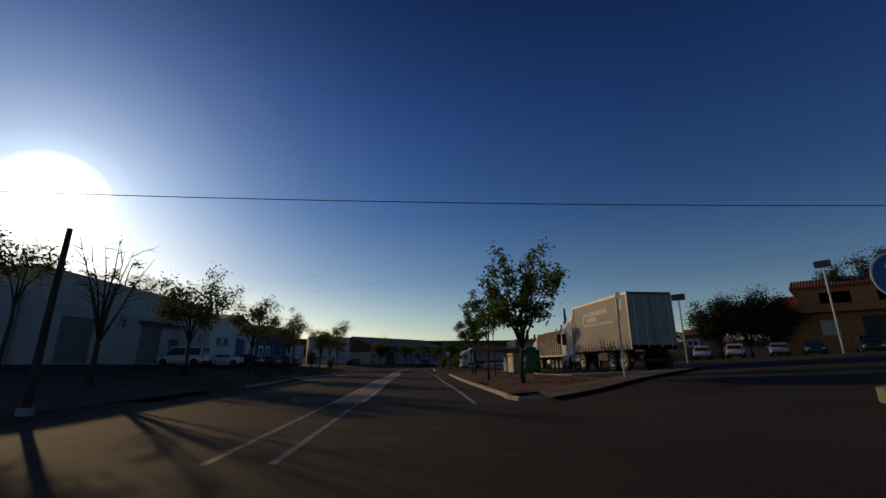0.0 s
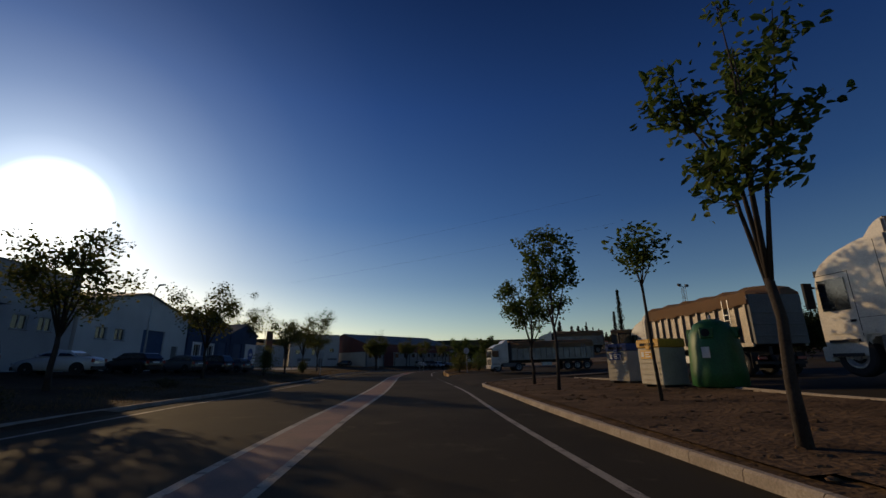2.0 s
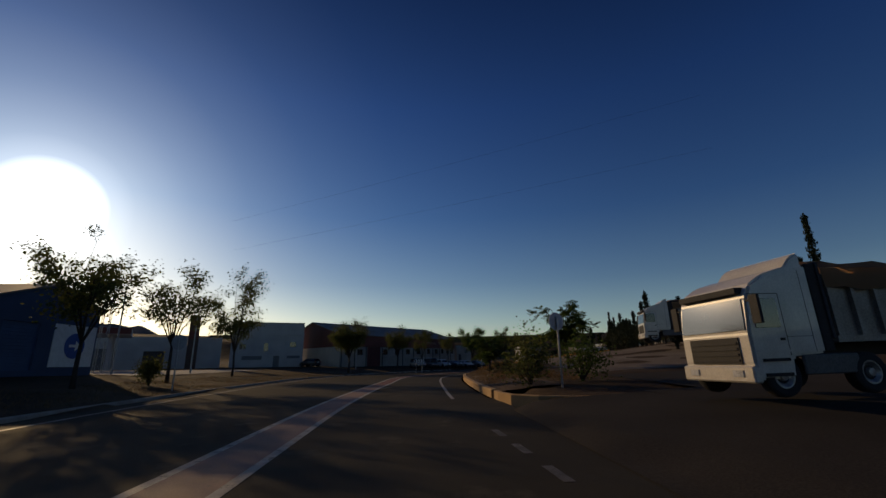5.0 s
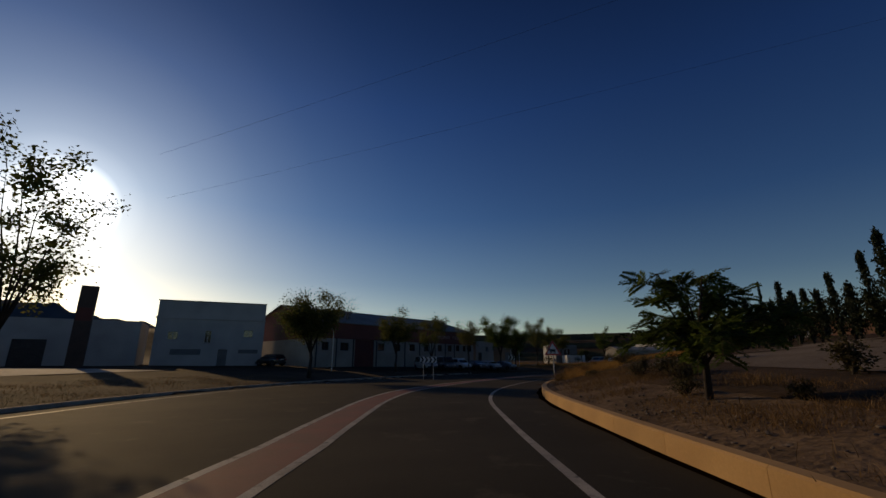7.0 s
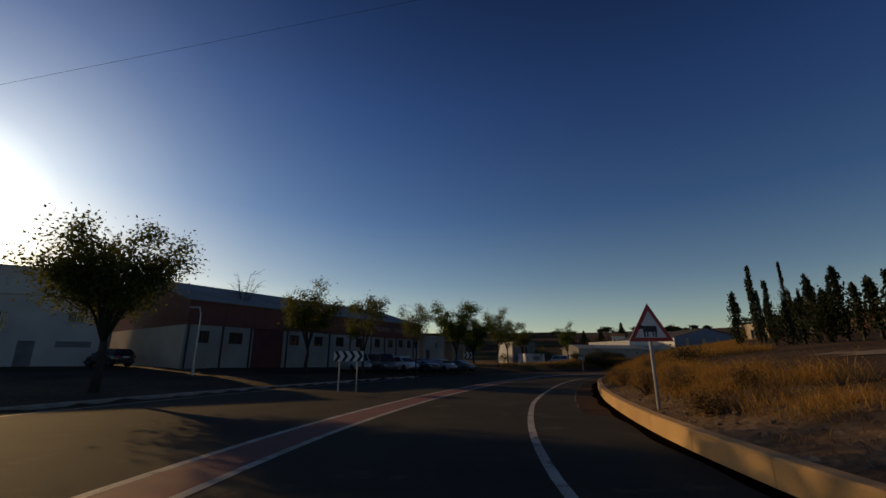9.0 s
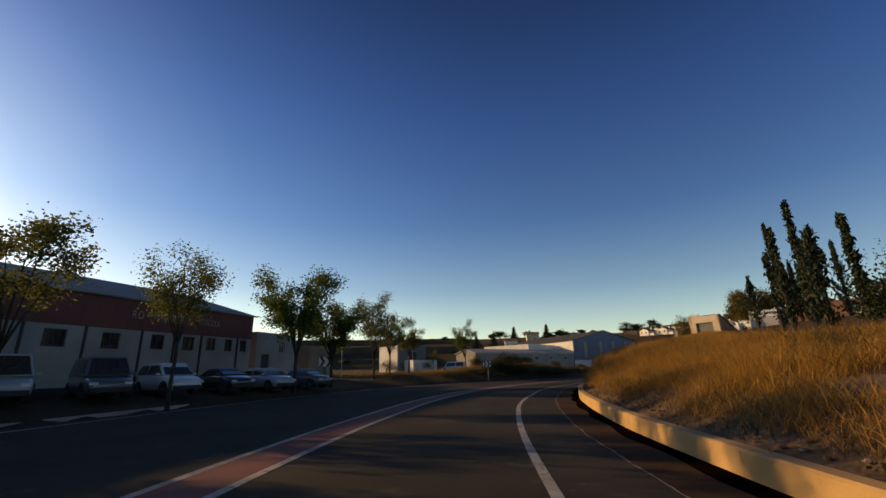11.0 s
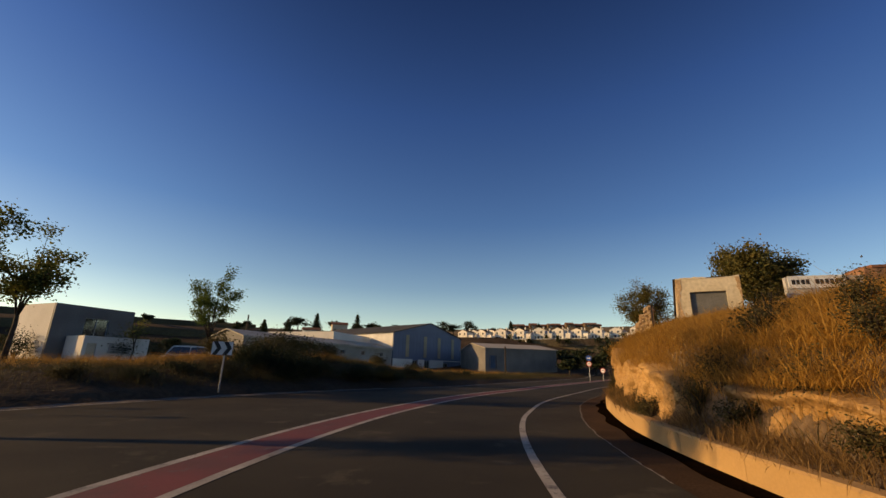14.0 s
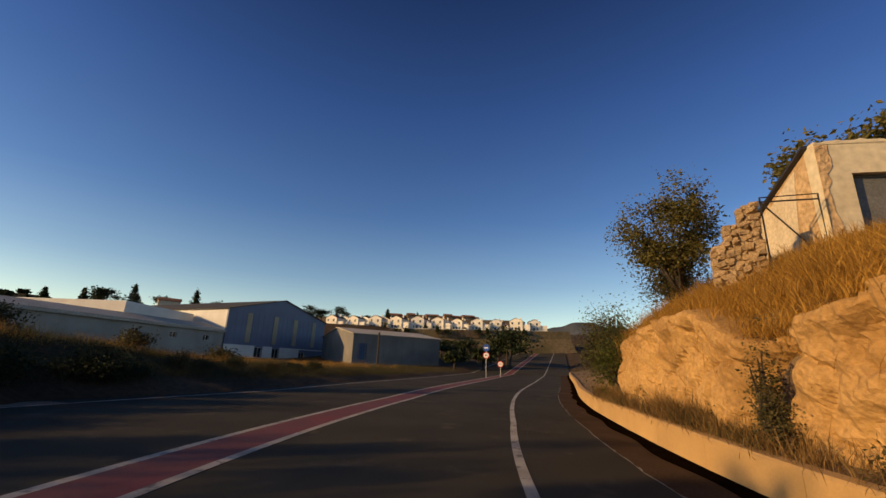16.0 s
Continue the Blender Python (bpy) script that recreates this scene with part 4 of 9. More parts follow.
WALL_H = table([74, 140, 160, 170, 180, 232], [0.33, 0.34, 0.36, 0.42, 0.48, 0.44])
kerb_run("kerb", "pale concrete kerb stones along the dirt strip", KERB, 18, 48, 0.16, 0.15, 1.0, M_KERB)
curve_kerb("kerb", "pale concrete kerb curving at the junction", [(3.28, 18.0), (3.2, 17.0), (3.45, 16.0), (4.3, 15.6), (5.9, 16.0), (9.6, 18.3), (17.0, 24.6)][::-1], 0.16, 0.15, 0.9, M_KERB, 0.0)
curve_kerb("kerb", "pale concrete kerb rounding the strip's end", [(22.0, 65.2), (14.0, 59.6), (8.5, 56.0), (5.9, 54.4), (4.4, 53.3), (3.4, 52.2), (2.98, 50.9), (2.85, 49.2), (2.9, 47.8)][::-1], 0.16, 0.15, 0.9, M_KERB, 0.0)
kerb_run("low_wall", "ochre rendered low wall edging the road", KERB, 74, 232, 0.24, WALL_H, 2.2, M_WALLKERB, gap=0.008, parent_cat="low wall")
curve_kerb("kerb", "ochre kerb rounding the verge's start", [(1.75, 74.2), (1.95, 71.6), (3.6, 70.2), (7.5, 71.4), (12, 73.0)][::-1], 0.2, 0.3, 1.0, M_WALLKERB, 0.0)
kerb_run("kerb", "dark worn kerb along the opposite verge", plus(LLINE, -1.05), 26, 140, 0.16, 0.14, 1.5, M_KERB, outward=-1)

strip("marking", plus(LLINE, -0.95), lambda s: LLINE(s) - 0.14 + 0.1 * np.sin(s * 2.1), 158, 181, 0.006, M_YARD, 0.5, parent=road)
GUTTER = mat("gutter_concrete", (0.084, 0.052, 0.030), (0.052, 0.033, 0.020), rough=0.95, spec=0.03, scale=0.8, fine=25, bump=0.3)
strip("marking", plus(KERB, -1.04), plus(KERB, -0.02), 112, 232, 0.004, GUTTER, 1.0, parent=road)
# near-black strip painted on the road for the channel's shade; no recess modelled
SHADE_W = table([74, 100, 120, 170, 185, 232], [0.10, 0.20, 0.32, 0.38, 0.36, 0.30])
strip("marking", lambda s: KERB(s) - SHADE_W(s) * (1 + 0.18 * np.sin(s * 1.7)), plus(KERB, 0.004), 74, 232, 0.008, M_CHANNELSHADE, 0.5, parent=road)


def tar_crack(s0, s1, seed):
    """The ragged pale crack where gutter and asphalt meet: short broken runs that wander."""
    v, f = [], []
    s = s0
    last = None
    while s < s1:
        n1, n2, n3 = (noise.noise((s * q, seed, r)) for q, r in ((1.1, 0.0), (4.0, 3.0), (0.35, 7.0)))
        lat = float(KERB(s)) - 1.05 + 0.05 * n1 + 0.03 * n2
        w = max(0.006, 0.014 + 0.03 * n2)
        a, b = on_road(s, lat - w), on_road(s, lat + w)
        z = float(ROADZ(s)) + 0.009
        v += [(float(a[0]), float(a[1]), z), (float(b[0]), float(b[1]), z)]
        k = len(v)
        if last is not None and n3 > -0.22:
            f.append((k - 4, k - 3, k - 1, k - 2))
        last = s
        s += 0.13
    raw_ob("marking", v, f, mat("crack_filler", (0.26, 0.23, 0.19), (0.13, 0.115, 0.095), rough=0.95, scale=3, fine=30), road)


tar_crack(114, 206, 2.0)


def in_strip(x, y):
    s, lat = road_coords(x, y)
    return (lat > 3.85) & (lat < 9.0 + 0.02 * s) & (s > 17.0 - 0.0) & (s < 53.5) & (y < 52.7 + 0.42 * (x - 4.6)) & (y < 53.0 + 1.05 * (x - 4.2)) & (y > 14.9 + 0.75 * (x - 4.0) - 0.2)


def in_lot(x, y):
    s, lat = road_coords(x, y)
    return (lat > np.where((s < 15.5) | ((s > 49.5) & (s < 70)), 2.6, 3.75)) & (x < 48) & (y < 78) & ((s < 70) | (lat > 9)) & (y > -30)


patch("lot", in_lot, 1, 48, -30, 78, 0.6, 0.012, M_LOT, "dark oil-stained asphalt lorry park", "parking lot")
patch("dirt_strip", in_strip, 2.4, 12, 14, 57, 0.3, 0.075, M_DIRT, "loose brown earth in the tree strip", "ground")


def ruled(name, near, far, n, lift, material, label, category):
    """A sheet on the ground between two lines of places."""
    a, b = (np.array([np.interp(np.linspace(0, len(l) - 1, n), range(len(l)), [p[k] for p in l]) for k in (0, 1)]).T for l in (near, far))
    v, f = [], []
    for p, q in zip(a, b):
        for k in (0.0, 0.5, 1.0):
            r = p + (q - p) * k
            v.append((*r, max(ground_z(*r), 0.0) + lift))
    for i in range(n - 1):
        f += [(3 * i, 3 * i + 3, 3 * i + 4, 3 * i + 1), (3 * i + 1, 3 * i + 4, 3 * i + 5, 3 * i + 2)]
    return tagged(raw_ob(name, v, f, material), label, category, kind="structure")


M_PAVE = mat("worn_pavement", (0.165, 0.14, 0.115), (0.095, 0.08, 0.065), rough=0.95, scale=0.7, fine=22, bump=0.3, mix=0.55, spec=0.15, dist=0.04, wear=(0.12, 0.08, 0.05), wear_at=0.58)
ruled("apron", [(4.3, 14.9), (6.5, 16.2), (11.2, 20.0), (17.0, 24.9)], [(4.4, 17.0), (8.0, 20.0), (11.5, 23.0), (16.2, 27.0)], 24, 0.13, M_PAVE, "worn concrete pavement at the junction", "pavement")
ruled("apron", [(4.5, 52.6), (10.7, 55.2), (17.0, 58.6), (24.0, 63.6)], [(4.7, 53.4), (8.6, 56.0), (14.1, 59.5), (22.0, 65.1)], 24, 0.12, M_PAVE, "worn concrete pavement at the lot's mouth", "pavement")
patch("side_street", lambda x, y: (x < -8.9) & (y < 23.5 + 0.05 * x) & (y > -20), -70, -8, -20, 24, 1.5, 0.03, M_ASPHALT, "sunlit asphalt side street", "road")
patch("yard", lambda x, y: (x < -22.5) & (x > -60) & (y > 92) & (y < 122), -60, -22, 92, 122, 1.5, 0.05, M_CONC, "sunlit concrete forecourt with long shadows", "yard")


def in_yard2(x, y):
    s, lat = road_coords(x, y)
    return (lat > 9.5) & (s > 78) & (s < 118) & (x < 44)


patch("dusty_yard", in_yard2, 5, 44, 74, 136, 0.8, 0.02, M_YARD, "pale dusty yard above the road", "yard")


def in_court(x, y):
    s, lat = road_coords(x, y)
    return (lat < LLINE(s) - 6.0) & (s > 128) & (s < 158) & (y < 190)


patch("forecourt", in_court, -15, 40, 130, 190, 1.5, 0.05, M_LOT, "grey dusty forecourt before the halls", "yard")

def bank_apron(s0, s1, o0, o1):
    """A smooth cement-washed slope on the bank, bulging and rounded at its edges."""
    n, m = 16, 12
    v = []
    for i in range(n + 1):
        u = i / n
        for j in range(m + 1):
            q = j / m
            s = s0 + (s1 - s0) * u + 0.35 * q
            x, y = on_road(s, float(KERB(s)) + o0 + (o1 - o0) * q)
            x, y = float(x), float(y)
            bulge = 0.34 * (math.sin(math.pi * min(1, max(0, u))) ** 0.6) * math.sin(math.pi * (0.12 + 0.76 * q)) ** 0.7
            v.append((x, y, ground_z(x, y) - 0.08 + bulge + 0.02 * noise.noise((x * 2, y * 2, 1.0))))
    f = [(i * (m + 1) + j, (i + 1) * (m + 1) + j, (i + 1) * (m + 1) + j + 1, i * (m + 1) + j + 1) for i in range(n) for j in range(m)]
    return tagged(raw_ob("bank_apron", v, f, mat("cement_wash", (0.24, 0.165, 0.092), (0.17, 0.115, 0.064), rough=0.97, spec=0.1, scale=0.8, fine=20, bump=0.25, mix=0.35), smooth=True), "smooth cement-washed slope behind the low wall", "ground", kind="structure")


bank_apron(152.8, 156.4, 0.3, 2.1)

# far edge of the strip: a low inner kerb
curve_kerb("kerb", "low inner kerb between earth and lorry park", [(13.2, 24.5), (9.6, 28), (9.3, 38), (9.6, 47), (9.0, 51)], 0.12, 0.10, 1.2, M_KERB)

# loose stones and clods on the earth
rng = np.random.default_rng(5)


def clods(name, xs, ys, r0, r1, material, label, seed):
    """Irregular small stones lying on the ground."""
    g = np.random.default_rng(seed)
    v, f = [], []
    z = land(xs, ys)
    p = 1.618
    base = np.array([(0, 1, p), (0, -1, p), (0, 1, -p), (0, -1, -p), (1, p, 0), (-1, p, 0), (1, -p, 0), (-1, -p, 0), (p, 0, 1), (-p, 0, 1), (p, 0, -1), (-p, 0, -1)]) / 1.9
    tri = [t for t in itertools.combinations(range(12), 3) if all(abs(np.linalg.norm(base[a] - base[b]) - 2 / 1.9) < 0.01 for a, b in itertools.combinations(t, 2))]
    tri = [t if np.dot(np.cross(base[t[1]] - base[t[0]], base[t[2]] - base[t[0]]), base[t[0]]) > 0 else t[::-1] for t in tri]
    for x, y, h in zip(xs, ys, z):
        r = g.uniform(r0, r1)
        k = len(v)
        sx, sy, sz = g.uniform(0.7, 1.4), g.uniform(0.7, 1.3), g.uniform(0.35, 0.7)
        for a, b, c in base * g.uniform(0.75, 1.15, (12, 1)):
            v.append((x + a * r * sx, y + b * r * sy, max(h, 0.0) + 0.06 + c * r * sz))
        f += [tuple(k + i for i in t) for t in tri]
    return tagged(raw_ob(name, v, f, material), label, "stones", kind="stuff")


xs, ys = rng.uniform(3.8, 9.5, 900), rng.uniform(17, 49, 900)
ok = in_strip(xs, ys)
clods("clods", xs[ok], ys[ok], 0.015, 0.06, M_DIRT, "clods and small stones on the earth", 3)
xs, ys = rng.uniform(3.4, 11, 1500), rng.uniform(17.5, 54, 1500)
ok = in_strip(xs, ys) & (np.array([noise.noise((a * 0.5, b * 0.5, 2.0)) for a, b in zip(xs, ys)]) > -0.05)
clods("clods", xs[ok], ys[ok], 0.04, 0.11, M_DIRT, "heaped clods of turned brown earth", 8)
ss = rng.uniform(76, 180, 1500)
la = KERB(ss) + rng.uniform(0.3, 2.2, 1500)
xs, ys = on_road(ss, la)
clods("stones", xs, ys, 0.012, 0.05, M_YARD, "stones and gravel behind the low wall", 4)
ss = rng.uniform(118, 160, 700)
xs, ys = on_road(ss, KERB(ss) + rng.uniform(0.3, 1.3, 700))
clods("stones", xs, ys, 0.012, 0.055, M_BANK, "tawny rubble stones behind the low wall", 14)

# dry grass
def scatter(s0, s1, l0, l1, n, seed, power=1.0):
    g = np.random.default_rng(seed)
    s = g.uniform(s0, s1, n)
    lat = l0 + (l1 - l0) * g.random(n) ** power
    return on_road(s, KERB(s) - 3.6 + lat)


def clumped(xs, ys, keep, seed, size=2.2):
    k = np.array([noise.noise((a / size, b / size, seed)) for a, b in zip(xs, ys)])
    m = k > keep
    return xs[m], ys[m]


x_, y_ = clumped(*scatter(80, 118, 4.6, 7.2, 2000, 11), 0.0, 1.0)
grass("dry_grass", x_, y_, 0.15, 0.42, 11, M_STRAW2, "dry yellow grass tufts above the low wall", 12)
x_, y_ = clumped(*scatter(106, 126, 4.8, 7.4, 1500, 21), -0.15, 2.0)
grass("dry_grass", x_, y_, 0.3, 0.75, 11, M_STRAW, "tall dry grass round the road sign", 22)
x_, y_ = clumped(*scatter(127, 162, 5.0, 12.5, 13000, 31, 0.8), -0.08, 1.1)
grass("dry_grass", x_, y_, 0.28, 0.72, 10, M_STRAW, "tall golden dry grass on the bank", 32)
x_, y_ = clumped(*scatter(119, 148, 4.45, 7.4, 5200, 30), -0.18, 1.5)
grass("dry_grass", x_, y_, 0.25, 0.65, 9, M_STRAW, "rank golden grass behind the low wall", 30)
x_, y_ = clumped(*scatter(119, 150, 4.3, 6.0, 1500, 29), 0.05, 1.2)
grass("weeds", x_, y_, 0.2, 0.5, 9, M_SHRUB, "low green-brown weeds behind the low wall", 29)
x_, y_ = clumped(*scatter(122, 162, 5.0, 11, 1300, 35, 0.8), 0.05, 7.0)
grass("weeds", x_, y_, 0.4, 0.9, 10, M_SHRUB, "olive weeds among the dry grass", 36)
x_, y_ = clumped(*scatter(140, 165, 4.5, 8.8, 5600, 33), -0.32, 1.4)
grass("dry_grass", x_, y_, 0.35, 0.9, 9, M_STRAW, "dense golden brush at the foot of the bank", 34)
x_, y_ = clumped(*scatter(138, 166, 4.3, 9.5, 1500, 37), 0.05, 1.8)
grass("weeds", x_, y_, 0.3, 0.8, 10, M_SHRUB, "olive brush among the golden grass", 38)
x_, y_ = scatter(158, 189, 5.05, 12, 8600, 41, 1.1)
grass("dry_grass", x_, y_, 0.22, 0.62, 10, M_STRAW, "tall golden dry grass above the rock cut", 42)
x_, y_ = scatter(163, 181, 4.9, 8.5, 3000, 43)
grass("dry_grass", x_, y_, 0.2, 0.48, 10, M_STRAW, "thick golden grass on the bank's slope", 44)
x_, y_ = scatter(172, 186.5, 4.5, 5.4, 1300, 45)
grass("dry_grass", x_, y_, 0.3, 0.75, 10, M_STRAW, "tall dry grass at the rock's upper edge", 46)
x_, y_ = clumped(*scatter(159, 184.5, 4.35, 5.4, 3600, 47), -0.12, 1.6)
grass("dry_grass", x_, y_, 0.2, 0.6, 10, M_STRAW, "dry grass hanging over the rock's edge", 48, rock=True)
x_, y_ = scatter(159, 186, 4.6, 6.6, 3600, 57)
grass("dry_grass", x_, y_, 0.2, 0.55, 9, M_STRAW, "dry grass on the shelf above the rock", 58, rock=True)
x_, y_ = clumped(*scatter(158, 188, 3.95, 4.35, 1700, 49), -0.25, 1.5)
grass("weeds", x_, y_, 0.15, 0.6, 8, M_STRAW2, "dry weeds along the rock's foot", 50)
x_, y_ = clumped(*scatter(160, 190, 3.85, 4.15, 1300, 53), 0.0, 1.2)
grass("dry_grass", x_, y_, 0.2, 0.85, 8, M_STRAW2, "tufts of dry grass before the rock", 54, lean=0.3, spread=0.1)
x_, y_ = clumped(*scatter(160, 190, 3.85, 4.1, 1500, 55), -0.05, 0.9)
grass("weeds", x_, y_, 0.2, 0.6, 9, M_SHRUB, "green-brown weeds before the rock", 56, lean=0.35, spread=0.1)
x_, y_ = scatter(120, 186, 4.3, 5.3, 1300, 51)
grass("weeds", x_, y_, 0.1, 0.42, 8, M_STRAW2, "low brown weeds on the wall's top", 52)
x_, y_ = clumped(*scatter(76, 118, 4.2, 8.6, 5200, 61), -0.12, 1.3)
grass("weeds", x_, y_, 0.08, 0.36, 8, M_STRAW2, "low brown weeds behind the wall", 62)


def left_scatter(s0, s1, o0, o1, n, seed):
    g = np.random.default_rng(seed)
    s = g.uniform(s0, s1, n)
    return on_road(s, LLINE(s) - 1.0 - g.uniform(o0, o1, n))


x_, y_ = clumped(*left_scatter(24, 110, 0.8, 6.5, 5200, 71), -0.1, 3.0)
grass("verge_grass", x_, y_, 0.1, 0.34, 7, M_STRAW2, "short brown grass on the tree verge", 72)
x_, y_ = left_scatter(24, 112, 0.4, 7.0, 7500, 73)
grass("verge_grass", x_, y_, 0.06, 0.24, 6, M_SHRUB, "low olive weeds on the tree verge", 74)
x_, y_ = clumped(*left_scatter(158, 230, 0.6, 10, 8000, 81), -0.4, 4.0)
grass("dry_grass", x_, y_, 0.3, 0.85, 8, M_SHRUB, "brown grass and weeds on the valley side", 82)
x_, y_ = clumped(*left_scatter(160, 225, 5, 20, 4000, 91), -0.05, 5.0)
grass("dry_grass", x_, y_, 0.35, 0.95, 8, M_STRAW, "golden dry grass on the valley side", 92)
x_, y_ = left_scatter(168, 212, 5.6, 11.5, 4200, 93)
grass("dry_grass", x_, y_, 0.3, 0.85, 9, M_STRAW, "golden dry grass along the spoil heap's crest", 94)
x_, y_ = left_scatter(166, 212, 1.5, 6.4, 4200, 95)
grass("weeds", x_, y_, 0.25, 0.7, 8, M_SHRUB, "dark rank weeds on the spoil heap's flank", 96)


# ---- vehicles ----
M_CABWHITE = mat("truck_white", (0.68, 0.64, 0.56), (0.54, 0.50, 0.43), rough=0.35, scale=1.2, fine=25, bump=0.03, mix=0.25, coat=0.4)
M_CURTAIN = mat("grey_curtain", (0.125, 0.120, 0.110), (0.085, 0.082, 0.075), rough=0.6, scale=0.7, fine=14, bump=0.15, mix=0.3)
M_LOGO = mat("curtain_print", (0.55, 0.53, 0.50), (0.42, 0.41, 0.38), rough=0.6, scale=2, fine=20, bump=0.03, mix=0.2)
M_REARDOOR = mat("pale_trailer_doors", (0.27, 0.27, 0.265), (0.19, 0.19, 0.185), rough=0.6, scale=0.8, fine=20, bump=0.08)
M_TRBACK = mat("trailer_doors", (0.14, 0.14, 0.135), (0.09, 0.09, 0.088), rough=0.6, scale=0.8, fine=20, bump=0.08)
M_ALU = mat("ribbed_aluminium", (0.36, 0.33, 0.29), (0.23, 0.205, 0.175), rough=0.55, metal=0.5, scale=1.1, fine=18, bump=0.1)
M_TARP = leaf_mat("tan_tarpaulin", (0.52, 0.36, 0.22), (0.52, 0.36, 0.22), 0.55)
M_DULLMETAL = mat("dull_trailer_steel", (0.10, 0.095, 0.09), (0.06, 0.055, 0.05), rough=0.7, metal=0.3, scale=1.2, fine=20, bump=0.1)
M_DARKTARP = mat("dark_tarpaulin", (0.045, 0.045, 0.05), (0.03, 0.03, 0.033), rough=0.8, scale=0.9, fine=12, bump=0.2)
M_CHASSIS = mat("chassis", (0.035, 0.033, 0.032), (0.022, 0.021, 0.02), rough=0.8, scale=2, fine=25, bump=0.1)
M_LAMPRED = mat("lamp_red", (0.30, 0.012, 0.010), rough=0.3, scale=5, fine=30, bump=0.0, coat=0.5)
M_LAMPCLEAR = mat("lamp_clear", (0.65, 0.66, 0.68), rough=0.15, scale=5, fine=30, bump=0.0, coat=0.8)


def tractor(t, y0, H=3.4, w=2.45, L=2.2, open_door=False, colour=None):
    """A lorry's cab: its back at y0, its nose at y0 + L; fairing, glass, doors, mirrors, steps, wheels."""
    colour = colour or M_CABWHITE
    h = w / 2
    side = [(y0, 1.0), (y0 + L * 0.45, 0.95), (y0 + L * 0.48, 0.45), (y0 + L * 0.97, 0.42), (y0 + L, 0.8), (y0 + L, 1.55), (y0 + L * 0.95, H * 0.73), (y0 + L * 0.87, H * 0.83), (y0 + L * 0.66, H * 0.91), (y0 + L * 0.34, H * 0.965), (y0, H * 0.985)]
    bm = bmesh.new()
    prism(bm, side, -h, h, axis="x")
    bmesh.ops.bevel(bm, geom=bm.edges[:], offset=0.06, segments=2, affect="EDGES")
    cab = part("cab", bm, colour, t)
    bm = bmesh.new()
    prism(bm, [(y0 + 0.02, H * 0.96), (y0 + L * 0.30, H * 0.955), (y0 + L * 0.16, H * 1.05), (y0 + 0.10, H * 1.085), (y0 + 0.02, H * 1.085)], -h * 0.94, h * 0.94, axis="x")
    bmesh.ops.bevel(bm, geom=bm.edges[:], offset=0.05, segments=2, affect="EDGES")
    part("roof_fairing", bm, colour, t)
    yw0, zw0, yw1, zw1 = y0 + L + 0.004, 1.62, y0 + L * 0.955 + 0.004, H * 0.725
    bm = bmesh.new()
    v = [bm.verts.new(c) for c in ((-h * 0.92, yw0, zw0), (h * 0.92, yw0, zw0), (h * 0.88, yw1, zw1), (-h * 0.88, yw1, zw1), (-h * 0.92, yw0 + 0.015, zw0), (h * 0.92, yw0 + 0.015, zw0), (h * 0.88, yw1 + 0.015, zw1), (-h * 0.88, yw1 + 0.015, zw1))]
    for f in ((0, 3, 2, 1), (4, 5, 6, 7), (0, 1, 5, 4), (1, 2, 6, 5), (2, 3, 7, 6), (3, 0, 4, 7)):
        bm.faces.new([v[i] for i in f])
    part("windscreen", bm, M_GLASS, t)
    part("sun_visor", boxes((-h * 0.86, h * 0.86, y0 + L * 0.885, y0 + L * 1.0, H * 0.765, H * 0.815), bevel=0.015), M_CHASSIS, t)
    part("grille", boxes((-h * 0.7, h * 0.7, y0 + L, y0 + L + 0.03, 0.8, 1.45), *[(-h * 0.66, h * 0.66, y0 + L + 0.03, y0 + L + 0.05, 0.86 + 0.14 * k, 0.92 + 0.14 * k) for k in range(4)]), M_CHASSIS, t)
    part("bumper", boxes((-h, h, y0 + L * 0.93, y0 + L + 0.1, 0.36, 0.76), bevel=0.04), colour, t)
    for s in (-1, 1):
        part("headlight", boxes((s * h * 0.62 - 0.16, s * h * 0.62 + 0.16, y0 + L + 0.1, y0 + L + 0.125, 0.5, 0.66)), M_LAMPCLEAR, t)
        x0, x1 = sorted((s * (h + 0.003), s * (h + 0.02)))
        part("side_window", boxes((x0, x1, y0 + L * 0.56, y0 + L * 0.90, 1.66, H * 0.72), bevel=0.004), M_GLASS, t)
        part("door_seam", boxes((*sorted((s * (h - 0.01), s * (h + 0.004))), y0 + L * 0.50, y0 + L * 0.508, 0.98, H * 0.76), (*sorted((s * (h - 0.01), s * (h + 0.004))), y0 + L * 0.508, y0 + L * 0.93, H * 0.755, H * 0.76), (*sorted((s * (h - 0.01), s * (h + 0.004))), y0 + L * 0.14, y0 + L * 0.146, 1.05, H * 0.94), (*sorted((s * (h - 0.01), s * (h + 0.004))), y0 + L * 0.146, y0 + L * 0.5, 1.42, 1.43)), M_CHASSIS, t)
        part("door_handle", boxes((*sorted((s * (h - 0.01), s * (h + 0.025))), y0 + L * 0.54, y0 + L * 0.60, 1.34, 1.40), bevel=0.004), M_CHASSIS, t)
        part("air_deflector", boxes((*sorted((s * (h - 0.10), s * (h - 0.02))), y0 - 0.30, y0 - 0.006, 1.05, H * 0.99), bevel=0.02), M_CHASSIS, t, "dark side deflector behind the cab")
        part("side_skirt", boxes((*sorted((s * (h - 0.10), s * (h - 0.01))), y0 - 0.9, y0 + L * 0.34, 0.5, 0.98), bevel=0.03), M_TRBACK, t)
